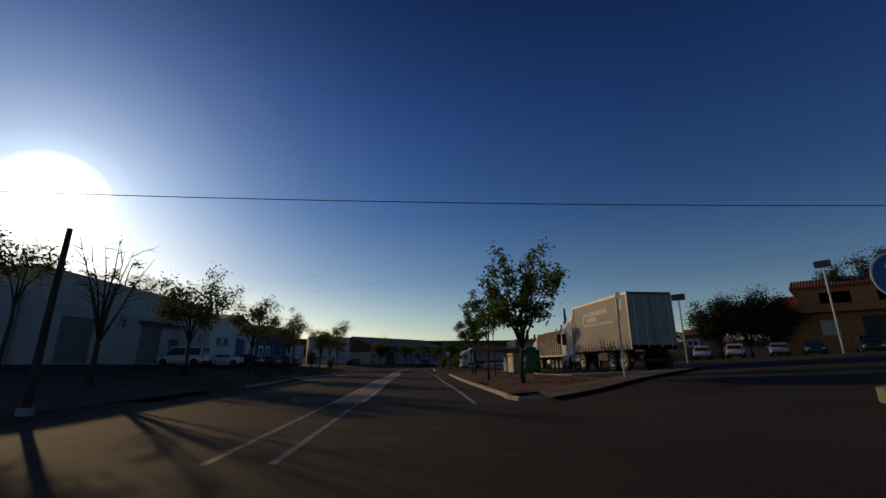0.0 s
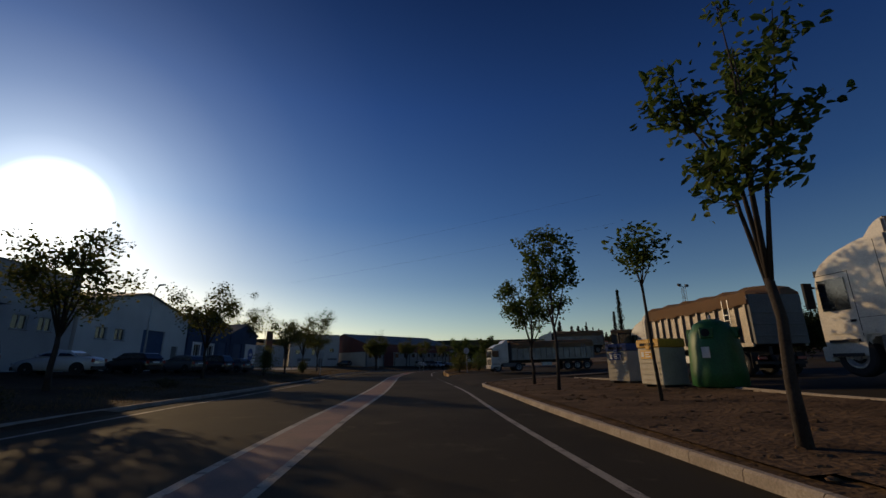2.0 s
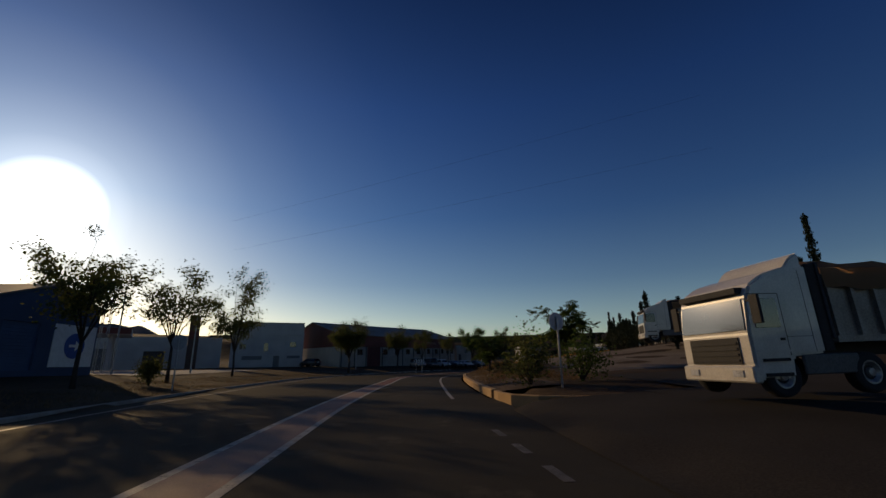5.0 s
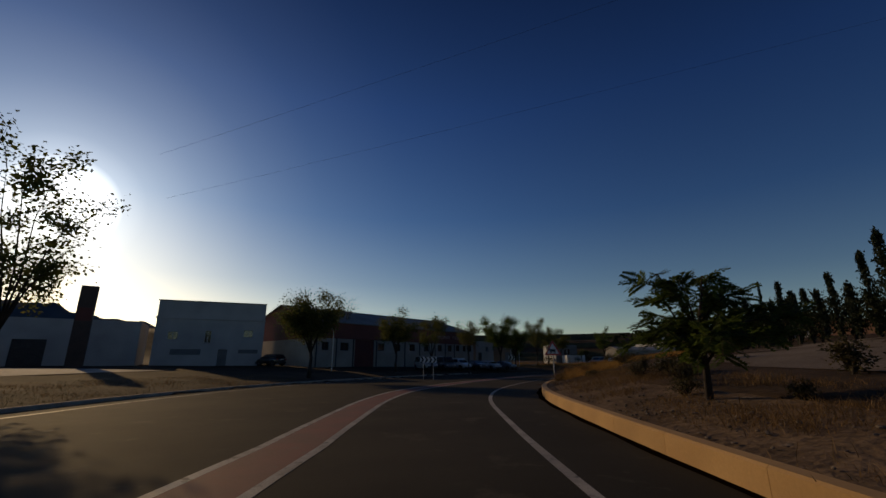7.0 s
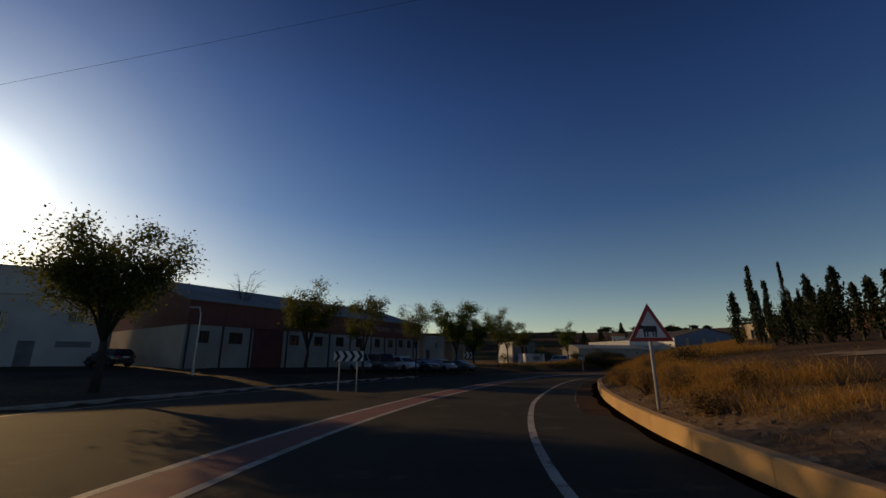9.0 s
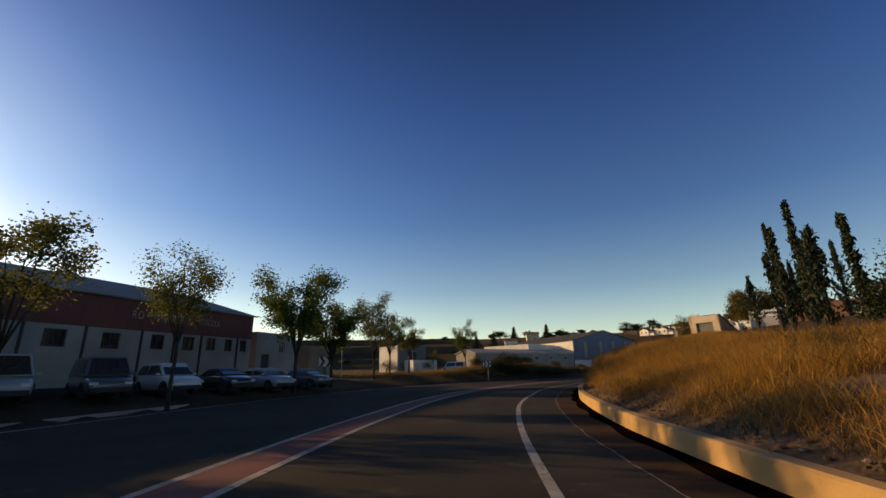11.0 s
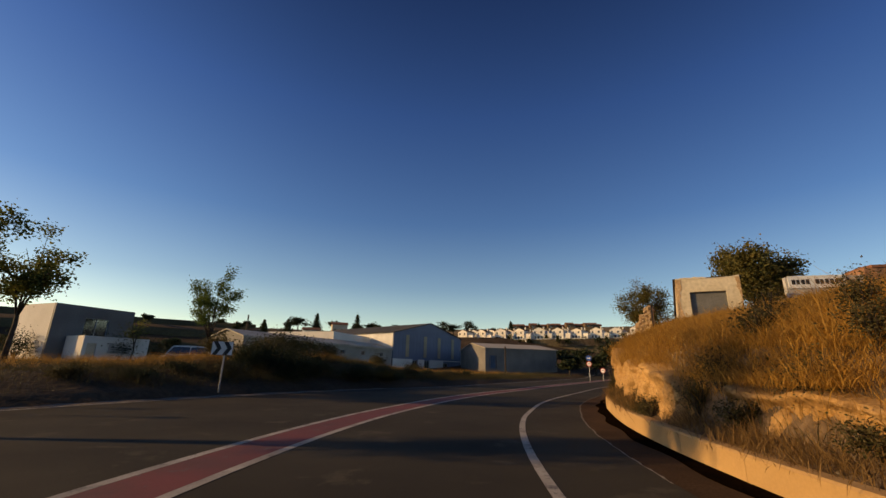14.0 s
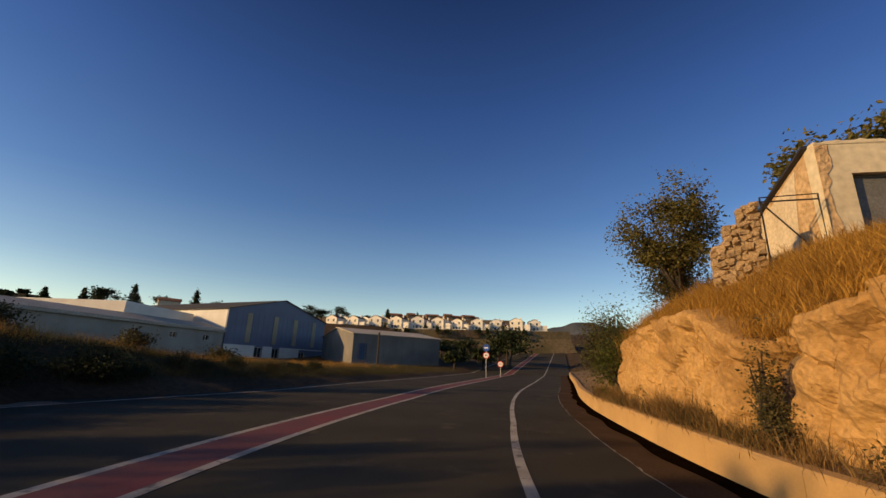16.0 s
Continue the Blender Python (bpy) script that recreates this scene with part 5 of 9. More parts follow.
        part("step", boxes((*sorted((s * (h - 0.02), s * (h + 0.05))), y0 + L * 0.55, y0 + L * 0.9, 0.5, 0.58), (*sorted((s * (h - 0.02), s * (h + 0.05))), y0 + L * 0.55, y0 + L * 0.9, 0.85, 0.92)), M_CHASSIS, t)
        mir = part("mirror", boxes((*sorted((s * (h + 0.10), s * (h + 0.36))), y0 + L * 0.93, y0 + L * 0.97, 1.75, 2.45), (*sorted((s * (h - 0.02), s * (h + 0.12))), y0 + L * 0.945, y0 + L * 0.96, 2.3, 2.36), bevel=0.012), M_CHASSIS, t)
        wheel(t, s * (h - 0.16), y0 + L * 0.66 - 0.02, 0.5, 0.5, 0.3, s)
        part("mudguard", boxes((*sorted((s * (h - 0.35), s * (h + 0.02))), y0 + L * 0.36, y0 + L * 0.95, 1.06, 1.12)), colour, t)
    if open_door:
        d = part("door", boxes((-h - 1.0, -h - 0.05, y0 + L * 0.86, y0 + L * 0.92, 0.9, 1.6), (-h - 1.0, -h - 0.05, y0 + L * 0.86, y0 + L * 0.92, 2.45, 2.55), (-h - 1.0, -h - 0.92, y0 + L * 0.86, y0 + L * 0.92, 1.6, 2.45), (-h - 0.13, -h - 0.05, y0 + L * 0.86, y0 + L * 0.92, 1.6, 2.45)), M_CHASSIS, t, "cab door standing open")
        part("pane", boxes((-h - 0.92, -h - 0.13, y0 + L * 0.88, y0 + L * 0.90, 1.6, 2.45)), M_GLASS, d)
    part("chassis", boxes((-0.45, -0.3, y0 - 2.2, y0 + L * 0.8, 0.6, 0.85), (0.3, 0.45, y0 - 2.2, y0 + L * 0.8, 0.6, 0.85), (-h + 0.15, -0.5, y0 - 0.9, y0 - 0.1, 0.5, 1.0), (0.5, h - 0.15, y0 - 0.9, y0 - 0.1, 0.5, 1.0)), M_CHASSIS, t)
    return cab


def curtain_lorry(x, y, turn, L=8.6, H=4.05, k=1.0):
    """Curtain-sided semi-trailer with its tractor; its tail at local y = 0."""
    t = thing("articulated_lorry", "white-cabbed lorry with grey curtain-sided trailer, parked", "lorry", pose(x, y, ground_z(x, y + 5) + 0.08, 0, 0, turn) @ Matrix.Scale(k, 4))
    h = 1.27
    part("trailer_body", boxes((-h + 0.03, h - 0.03, 0.06, L - 0.06, 1.3, H - 0.04), bevel=0.03), M_CURTAIN, t, "dark grey curtain sides")
    part("floor_rail", boxes((-h, -h + 0.06, 0.0, L, 1.10, 1.32), (h - 0.06, h, 0.0, L, 1.10, 1.32)), M_CHASSIS, t)
    part("roof_rail", boxes((-h - 0.012, -h + 0.08, 0.0, L, H - 0.14, H), (h - 0.08, h + 0.012, 0.0, L, H - 0.14, H), (-h + 0.08, h - 0.08, 0.0, L, H - 0.03, H)), M_ALU, t, "bright aluminium roof rail")
    for s in (-1, 1):
        for yy in (0.0, L - 0.08):
            part("corner_post", boxes((*sorted((s * (h - 0.07), s * (h + 0.01))), yy, yy + 0.08, 1.1, H - 0.14)), M_ALU, t)
    for s in (-1, 1):
        d = part("rear_door", boxes((*sorted((s * 0.012, s * (h - 0.075))), -0.03, 0.04, 1.32, H - 0.16), bevel=0.01), M_REARDOOR, t, "grey rear door leaf")
        for q in (0.3, 0.75):
            part("locking_bar", boxes((s * h * q - 0.02, s * h * q + 0.02, -0.065, -0.032, 1.2, H - 0.2)), M_METAL, d)
        part("tail_lamp", boxes((s * 0.9 - 0.22, s * 0.9 + 0.22, -0.03, 0.03, 0.95, 1.08)), M_LAMPRED, t)
    n = 17
    for s in (-1, 1):
        for q in range(n):
            yy = 0.25 + (L - 0.5) * q / (n - 1)
            part("strap", boxes((*sorted((s * (h - 0.02), s * (h + 0.006))), yy - 0.025, yy + 0.025, 1.14, 1.62)), M_LOGO, t)
    # the print on the side that faces the road: a ring with a gap, and bars in place of the lettering
    xs = (-h + 0.018, -h + 0.028)
    bm = bmesh.new()
    cy, cz, R = L * 0.73, 3.02, 0.42
    for q in range(22):
        a0, a1 = 0.55 + q * 0.245, 0.55 + (q + 1) * 0.245
        ring = [(cy - r * math.cos(a), cz + r * math.sin(a)) for r, a in ((R, a0), (R, a1), (R * 0.74, a1), (R * 0.74, a0))]
        prism(bm, ring, *xs, axis="x")
    prism(bm, [(cy - 0.05, cz - 0.07), (cy - 0.42, cz - 0.07), (cy - 0.42, cz + 0.05), (cy - 0.05, cz + 0.05)], *xs, axis="x")
    part("emblem", bm, M_LOGO, t, "pale round emblem on the curtain")
    lines = [(3.22, 0.26, [0.26, 0.24, 0.25, 0.24, 0.24, 0.10, 0.25, 0.26]), (2.88, 0.26, [0.25, 0.24, 0.26]), (2.60, 0.14, [0.15, 0.06, 0.15, 0.14, 0.15, 0.0, 0.06, 0.14, 0.14, 0.14, 0.13, 0.06, 0.15, 0.14, 0.15, 0.13])]
    for z0, hh, widths in lines:
        yy = L * 0.66
        for wd in widths:
            if wd:
                part("print_bar", boxes((*xs, yy - wd, yy, z0, z0 + hh)), M_LOGO, t)
            yy -= wd + 0.07
    part("underframe", boxes((-0.5, -0.35, 0.3, L, 0.85, 1.1), (0.35, 0.5, 0.3, L, 0.85, 1.1), (-h + 0.1, h - 0.1, 0.25, 0.4, 0.5, 0.62), (-h + 0.25, h - 0.25, L * 0.45, L * 0.6, 0.55, 1.0)), M_CHASSIS, t)
    for s in (-1, 1):
        for yy in (1.0, 2.25):
            wheel(t, s * (h - 0.18), yy, 0.52, 0.52, 0.34, s)
        part("mudguard", boxes((*sorted((s * (h - 0.38), s * (h - 0.02))), 0.4, 2.85, 1.07, 1.10)), M_CHASSIS, t)
        part("landing_leg", boxes((s * 0.75 - 0.06, s * 0.75 + 0.06, L * 0.66, L * 0.66 + 0.12, 0.15, 1.1)), M_CHASSIS, t)
        wheel(t, s * (h - 0.2), L - 0.9, 0.5, 0.5, 0.34, s)
    tractor(t, L + 0.35, H=3.45, L=2.1)
    return t


def tipper(x, y, turn, L=8.2, H=3.7, k=1.0, label="", tarp=True, cab=True, ribs=13, open_door=False, lift=0.03, name="tipper_lorry", tilt=0.0, body=None):
    """A tipping semi-trailer with ribbed sides and a rolled tarpaulin; its tail at local y = 0."""
    metal = body or M_ALU
    t = thing(name, label, "lorry", pose(x, y, ground_z(x, y) + lift, 0, 0, turn) @ pose(0, 0, 0, tilt) @ Matrix.Scale(k, 4), "tipper lorries in the park")
    h = 1.25
    z0, z1 = 1.35, H - 0.35
    bm = bmesh.new()
    prism(bm, [(0.0, z0), (L, z0), (L, z1), (-0.12, z1)], -h + 0.09, h - 0.09, axis="x")
    part("skip", bm, metal, t, "ribbed aluminium tipping body")
    for s in (-1, 1):
        for q in range(ribs):
            yy = 0.12 + (L - 0.24) * q / (ribs - 1)
            part("rib", boxes((*sorted((s * (h - 0.09), s * (h + 0.02))), yy - 0.05, yy + 0.05, z0, z1 - 0.12)), metal, t)
        part("top_rail", boxes((*sorted((s * (h - 0.1), s * (h + 0.035))), -0.12, L, z1 - 0.12, z1 + 0.04)), metal, t)
        part("bottom_rail", boxes((*sorted((s * (h - 0.1), s * (h + 0.03))), 0, L, z0 - 0.1, z0 + 0.06)), metal, t)
    if tarp:
        bm = bmesh.new()
        n = 18
        rings = []
        g = np.random.default_rng(int(L * 10 + ribs))
        for q in range(n + 1):
            yy = -0.1 + (L + 0.1) * q / n
            sag = 0.05 * math.sin(q * 1.9) + g.uniform(-0.02, 0.02)
            prof = [(-h - 0.06, z1 - 0.36 + sag), (-h - 0.03, z1 + 0.20), (-h * 0.7, z1 + 0.42 + sag), (0, z1 + 0.5 + sag), (h * 0.7, z1 + 0.42 + sag), (h + 0.03, z1 + 0.20), (h + 0.06, z1 - 0.36 + sag)]
            rings.append([bm.verts.new((a, yy, b)) for a, b in prof])
        for a, b in zip(rings, rings[1:]):
            for i in range(6):
                bm.faces.new((a[i], a[i + 1], b[i + 1], b[i]))
        bmesh.ops.solidify(bm, geom=bm.faces[:], thickness=0.03)
        part("tarpaulin", bm, M_TARP, t, "tan tarpaulin drawn over the load")
    part("tailgate", boxes((-h + 0.02, h - 0.02, -0.16, -0.02, z0, z1 + 0.1), *[(-h + 0.1, h - 0.1, -0.2, -0.16, z0 + 0.3 + 0.5 * q, z0 + 0.38 + 0.5 * q) for q in range(3)], bevel=0.01), M_TRBACK, t)
    part("headboard", boxes((-h, h, L, L + 0.08, z0, z1 + 0.35)), M_DARKTARP, t)
    lad = part("ladder", boxes((-h - 0.06, -h - 0.03, 1.0, 1.04, z0, z1), (-h - 0.06, -h - 0.03, 1.36, 1.40, z0, z1), *[(-h - 0.055, -h - 0.03, 1.04, 1.36, z0 + 0.25 * q + 0.1, z0 + 0.25 * q + 0.13) for q in range(6)]), M_METAL, t)
    part("underframe", boxes((-0.5, -0.35, 0.1, L, 0.9, 1.25), (0.35, 0.5, 0.1, L, 0.9, 1.25), (-h + 0.1, h - 0.1, 0.1, 0.22, 0.5, 0.62)), M_CHASSIS, t)
    for s in (-1, 1):
        for yy in (0.9, 2.1, 3.3):
            wheel(t, s * (h - 0.18), yy, 0.5, 0.5, 0.34, s)
        part("mudflap", boxes((s * (h - 0.2) - 0.17, s * (h - 0.2) + 0.17, 0.3, 0.33, 0.35, 1.0)), M_BLACK, t)
        part("tail_lamp", boxes((s * 0.9 - 0.2, s * 0.9 + 0.2, 0.06, 0.1, 0.7, 0.82)), M_LAMPRED, t)
        if cab:
            wheel(t, s * (h - 0.2), L - 0.8, 0.5, 0.5, 0.34, s)
    part("toolbox", boxes((-h + 0.02, -h + 0.5, L * 0.52, L * 0.64, 0.55, 0.95), bevel=0.02), M_METAL, t)
    if cab:
        tractor(t, L + 0.35, H=3.3, L=2.05, open_door=open_door)
    return t


def car(x, y, turn, colour, label, style="hatch", k=1.0, lift=0.07):
    """A parked car, nose towards local +y: shell, glass, lamps, wheels with rims."""
    t = thing("car", label, "car", pose(x, y, ground_z(x, y) + lift, 0, 0, turn) @ Matrix.Scale(k, 4), "parked cars")
    L, w = (4.1, 0.88) if style != "van" else (4.5, 0.92)
    h = {"hatch": 1.48, "suv": 1.66, "sedan": 1.44, "van": 1.85}[style]
    a = L / 2
    secs = [(-a, 0.62, 0.40, 0.74), (-a + 0.05, 0.80, 0.30, 0.90), (-a + 0.30, 0.92, 0.24, 1.0), (-a + 0.75, 1.0, 0.22, 1.02), (0.0, 1.0, 0.21, 1.0), (a - 1.05, 1.0, 0.22, 0.97), (a - 0.60, 0.97, 0.22, 0.90), (a - 0.25, 0.90, 0.24, 0.80), (a - 0.06, 0.80, 0.29, 0.70), (a, 0.62, 0.38, 0.62)]
    bm = bmesh.new()
    rings = []
    for yy, k1, zb, zt in secs:
        ww = w * k1
        prof = [(0.0, zb), (ww * 0.86, zb), (ww * 0.97, zb + 0.10), (ww, zb + (zt - zb) * 0.45), (ww * 0.985, zb + (zt - zb) * 0.72), (ww * 0.93, zt - 0.035), (ww * 0.80, zt), (0.0, zt + 0.025)]
        rings.append([bm.verts.new((px, yy, pz)) for px, pz in prof] + [bm.verts.new((-px, yy, pz)) for px, pz in prof[-2:0:-1]])
    for r0_, r1_ in zip(rings, rings[1:]):
        for q in range(len(r0_)):
            bm.faces.new((r0_[q], r0_[(q + 1) % len(r0_)], r1_[(q + 1) % len(r0_)], r1_[q]))
    bm.faces.new(rings[0])
    bm.faces.new(rings[-1][::-1])
    bmesh.ops.recalc_face_normals(bm, faces=bm.faces[:])
    part("body", bm, colour, t, smooth=True)
    for s in (-1, 1):
        for yy in (-a + 0.75, a - 0.82):
            bm = lathe_x([(0.37, s * (w - 0.30)), (0.37, s * (w + 0.004)), (0.34, s * (w + 0.006))], 20)
            o = part("wheel_arch", bm, M_BLACK, t)
            o.location = (0, yy, 0.34)
    rear = {"hatch": (-a + 0.10, -a + 0.55), "suv": (-a + 0.06, -a + 0.42), "sedan": (-a + 0.75, -a + 1.35), "van": (-a + 0.04, -a + 0.2)}[style]
    front = (a - 1.0, a - 1.75) if style != "van" else (a - 0.7, a - 1.25)
    top = [(rear[0], 0.98), (front[0], 0.96), (front[1], h - 0.03), ((front[1] + rear[1]) / 2, h), (rear[1], h - 0.05)]
    bm = bmesh.new()
    prism(bm, top, -w + 0.05, w - 0.05, axis="x")
    for v in bm.verts:
        if v.co.z > 1.1:
            v.co.x *= 0.80
    bmesh.ops.bevel(bm, geom=bm.edges[:], offset=0.035, segments=1, affect="EDGES")
    part("roof", bm, colour, t)
    for s in (-1, 1):
        bm = bmesh.new()
        x1, x2 = s * (w - 0.045), s * ((w - 0.05) * 0.80 + 0.028)
        mid = (rear[1] + front[1]) / 2
        for b0, b1, c0, c1 in ((rear[0] + 0.22, mid - 0.04, rear[1] + 0.12, mid - 0.04), (mid + 0.04, front[0] - 0.2, mid + 0.04, front[1] - 0.08)):
            zt = h - 0.14
            q = [(x1, b0, 1.04), (x1, b1, 1.04), (x2, c1, zt), (x2, c0, zt)]
            vs = [bm.verts.new(p) for p in q] + [bm.verts.new((p[0] - s * 0.03, p[1], p[2])) for p in q]
            for f in ((0, 1, 2, 3), (7, 6, 5, 4), (0, 4, 5, 1), (1, 5, 6, 2), (2, 6, 7, 3), (3, 7, 4, 0)):
                bm.faces.new([vs[i] for i in f])
        bmesh.ops.recalc_face_normals(bm, faces=bm.faces[:])
        part("side_window", bm, M_GLASS, t)
        part("headlight", boxes((s * 0.62 - 0.16, s * 0.62 + 0.16, a - 0.1, a + 0.004, 0.58, 0.70), bevel=0.015), M_LAMPCLEAR, t)
        part("tail_lamp", boxes((s * 0.68 - 0.12, s * 0.68 + 0.12, -a - 0.006, -a + 0.08, 0.68, 0.90), bevel=0.015), M_LAMPRED, t)
        part("mirror", boxes((*sorted((s * (w - 0.02), s * (w + 0.17))), front[0] - 0.35, front[0] - 0.25, 0.98, 1.10), bevel=0.02), colour, t)
        for yy in (-a + 0.75, a - 0.82):
            wheel(t, s * (w - 0.09), yy, 0.31, 0.31, 0.20, s)
    for nm, y_0, y_1 in (("windscreen", front[0] - 0.03, front[1] + 0.02), ("rear_window", rear[0] + 0.03, rear[1] - 0.02)):
        sg = 1 if nm == "windscreen" else -1
        bm = bmesh.new()
        q = [(-w + 0.16, y_0, 1.03), (w - 0.16, y_0, 1.03), ((w - 0.1) * 0.78, y_1, h - 0.12), (-(w - 0.1) * 0.78, y_1, h - 0.12)]
        vs = [bm.verts.new((p[0], p[1] + sg * 0.05, p[2])) for p in q] + [bm.verts.new((p[0], p[1] + sg * 0.015, p[2])) for p in q]
        for f in ((0, 1, 2, 3), (7, 6, 5, 4), (0, 4, 5, 1), (1, 5, 6, 2), (2, 6, 7, 3), (3, 7, 4, 0)):
            bm.faces.new([vs[i] for i in f])
        bmesh.ops.recalc_face_normals(bm, faces=bm.faces[:])
        part(nm, bm, M_GLASS, t)
    part("bumper", boxes((-0.74, 0.74, a - 0.08, a + 0.05, 0.26, 0.46), bevel=0.02), M_CHASSIS, t)
    part("bumper", boxes((-0.74, 0.74, -a - 0.05, -a + 0.08, 0.26, 0.46), bevel=0.02), M_CHASSIS, t)
    part("number_plate", boxes((-0.26, 0.26, -a - 0.012, -a + 0.02, 0.72, 0.83)), M_SIGNWHITE, t)
    return t


def paint(name, c, rough=0.28):
    return mat(name, c, tuple(v * 0.85 for v in c), rough=rough, scale=1, fine=30, bump=0.0, mix=0.12, coat=0.8)


P_WHITE, P_BLACK, P_SILVER, P_BLUE, P_GREY = paint("car_white", (0.62, 0.62, 0.61)), paint("car_black", (0.016, 0.016, 0.018)), paint("car_silver", (0.34, 0.35, 0.36)), paint("car_navy", (0.02, 0.03, 0.06)), paint("car_grey", (0.10, 0.105, 0.11))

curtain_lorry(13.7, 24.9, 4.0, L=7.0, H=4.1, k=1.14)
tipper(14.5, 40.6, 2.0, L=8.0, H=3.75, k=0.98, label="white-cabbed tipper lorry with tan tarpaulin, door open", open_door=True)
tipper(16.4, 67.4, 95.0, L=10.0, H=3.3, k=0.86, ribs=15, tilt=-1.0, label="dusty tipper lorry with ribbed trailer leaving the park")
tipper(33.0, 84.0, 62.0, L=6.0, H=3.2, cab=False, ribs=8, label="parked ribbed tipper trailer without tractor", name="tipper_trailer", body=M_DULLMETAL)
tipper(38.5, 80.5, 62.0, L=9.0, H=3.5, cab=False, ribs=10, label="long dark parked tipper trailer", name="tipper_trailer", tarp=False, body=M_DULLMETAL)
for i, (x, y, turn, c, lab, st) in enumerate((
        (34.5, 52.0, 140, P_WHITE, "white off-road car parked before the orange house", "suv"), (36.2, 48.6, 140, P_WHITE, "white estate car parked before the orange house", "suv"),
        (38.6, 45.2, 140, P_SILVER, "silver hatchback parked before the orange house", "hatch"), (40.2, 42.6, 140, P_BLUE, "dark blue hatchback parked before the orange house", "hatch"), (42.4, 39.0, 140, P_BLACK, "black off-road car parked before the orange house", "suv"),
        (-22.6, 50.0, 100, P_WHITE, "white car parked beside the halls", "sedan"), (-22.4, 56.2, 75, P_BLACK, "black hatchback parked beside the halls", "hatch"), (-22.0, 62.0, 70, P_GREY, "grey car parked beside the halls", "hatch"),
        (-22.0, 67.0, 80, P_BLACK, "black estate car parked beside the halls", "suv"), (-22.0, 71.5, 80, P_GREY, "grey hatchback parked by the blue hall", "hatch"),
        (-24.0, 44.5, 90, P_WHITE, "white van parked by the first hall", "van"),
        (-2.0, 142.2, 205, P_SILVER, "silver van parked before the red hall", "van"), (0.6, 144.8, 205, P_GREY, "grey van parked before the red hall", "van"),
        (3.0, 147.4, 215, P_WHITE, "white off-road car parked before the red hall", "suv"), (5.6, 150.0, 215, P_BLACK, "black car parked before the red hall", "sedan"),
        (8.2, 152.2, 215, P_SILVER, "silver car parked at the red hall's end", "hatch"), (11.0, 155.0, 225, P_GREY, "grey-green saloon parked under the trees", "sedan"),
        (-22.5, 140.5, 60, P_BLACK, "dark car by the red hall's gable", "hatch"))):
    car(x, y, turn, c, lab, st)


# ---- tree strip and lorry park ----
plant_tree(5.25, 22.8, "young leafy street tree in bare earth", seed=3, group="trees in the earth strip", H=6.9, fork=1.9, spread=2.35, limbs=10, leaves=4300, leaf=0.24, r0=0.115, density=0.17, bare=0.18, fine=True)
plant_tree(4.3, 28.6, "slender street tree with some bare twigs", seed=8, group="trees in the earth strip", H=7.4, fork=2.3, spread=0.95, limbs=6, leaves=1350, leaf=0.21, bare=0.4, r0=0.075, density=0.16, fine=True)
plant_tree(5.75, 34.6, "thin leaning sapling with a small crown", seed=14, group="trees in the earth strip", turn=-119, H=5.0, fork=3.3, spread=0.62, limbs=5, leaves=520, leaf=0.2, lean=0.12, r0=0.042, density=0.2, fine=True)
plant_tree(4.9, 41.0, "slender street tree forking low", seed=21, group="trees in the earth strip", H=7.5, fork=2.7, spread=1.1, limbs=6, leaves=2100, leaf=0.21, r0=0.07, bare=0.28, density=0.16, fine=True)
plant_tree(5.2, 46.2, "round-crowned street tree with a kinked trunk", seed=27, group="trees in the earth strip", H=5.5, fork=2.1, spread=1.55, limbs=8, leaves=3300, leaf=0.2, r0=0.075, lean=0.25, density=0.17, bare=0.1, fine=True)

M_BIN = mat("bin_cream", (0.50, 0.46, 0.36), (0.40, 0.36, 0.28), rough=0.55, scale=1.5, fine=25, bump=0.05, mix=0.3)
M_BINBLUE = mat("bin_blue", (0.03, 0.07, 0.24), (0.025, 0.055, 0.18), rough=0.5, scale=2, fine=25, bump=0.04)
M_BINYEL = mat("bin_yellow", (0.70, 0.38, 0.02), (0.58, 0.30, 0.02), rough=0.5, scale=2, fine=25, bump=0.04)
M_BINGREEN = mat("bin_green", (0.035, 0.16, 0.045), (0.025, 0.115, 0.035), rough=0.5, scale=1.2, fine=20, bump=0.06)


def recycling_box(x, y, turn, band, label, open_top=False):
    t = thing("recycling_bin", label, "recycling bin", pose(x, y, ground_z(x, y) + 0.06, 0, 0, turn), "recycling bins by the lorry park")
    part("body", boxes((-0.62, 0.62, -0.55, 0.55, 0.08, 1.42), bevel=0.03), M_BIN, t)
    for k in range(4):
        part("rib", boxes((-0.5, 0.5, -0.575, -0.553, 0.25 + 0.2 * k, 0.30 + 0.2 * k)), M_BIN, t)
    part("lid", boxes((-0.65, 0.65, -0.58, 0.58, 1.425, 1.74), bevel=0.04), band, t, "coloured top band")
    part("latch", boxes((-0.10, 0.14, -0.60, -0.583, 1.36, 1.72), bevel=0.006), band, t)
    part("slot", boxes((-0.40, 0.40, -0.60, -0.583, 1.50, 1.60)), M_DARK, t)
    label_ = part("label_plate", boxes((-0.42, 0.30, -0.590, -0.578, 1.02, 1.34)), band, t, "coloured label plate")
    for z0, w0 in ((1.24, 0.34), (1.16, 0.22), (1.08, 0.28)):
        part("label_bar", boxes((-0.14, -0.14 + w0, -0.598, -0.591, z0, z0 + 0.035)), M_SIGNWHITE, label_)
    part("label_mark", boxes((-0.36, -0.22, -0.598, -0.591, 1.08, 1.28)), M_SIGNWHITE, label_)
    part("foot", boxes((-0.55, -0.40, -0.5, 0.5, 0.0, 0.078), (0.40, 0.55, -0.5, 0.5, 0.0, 0.078)), M_CHASSIS, t)
    return t


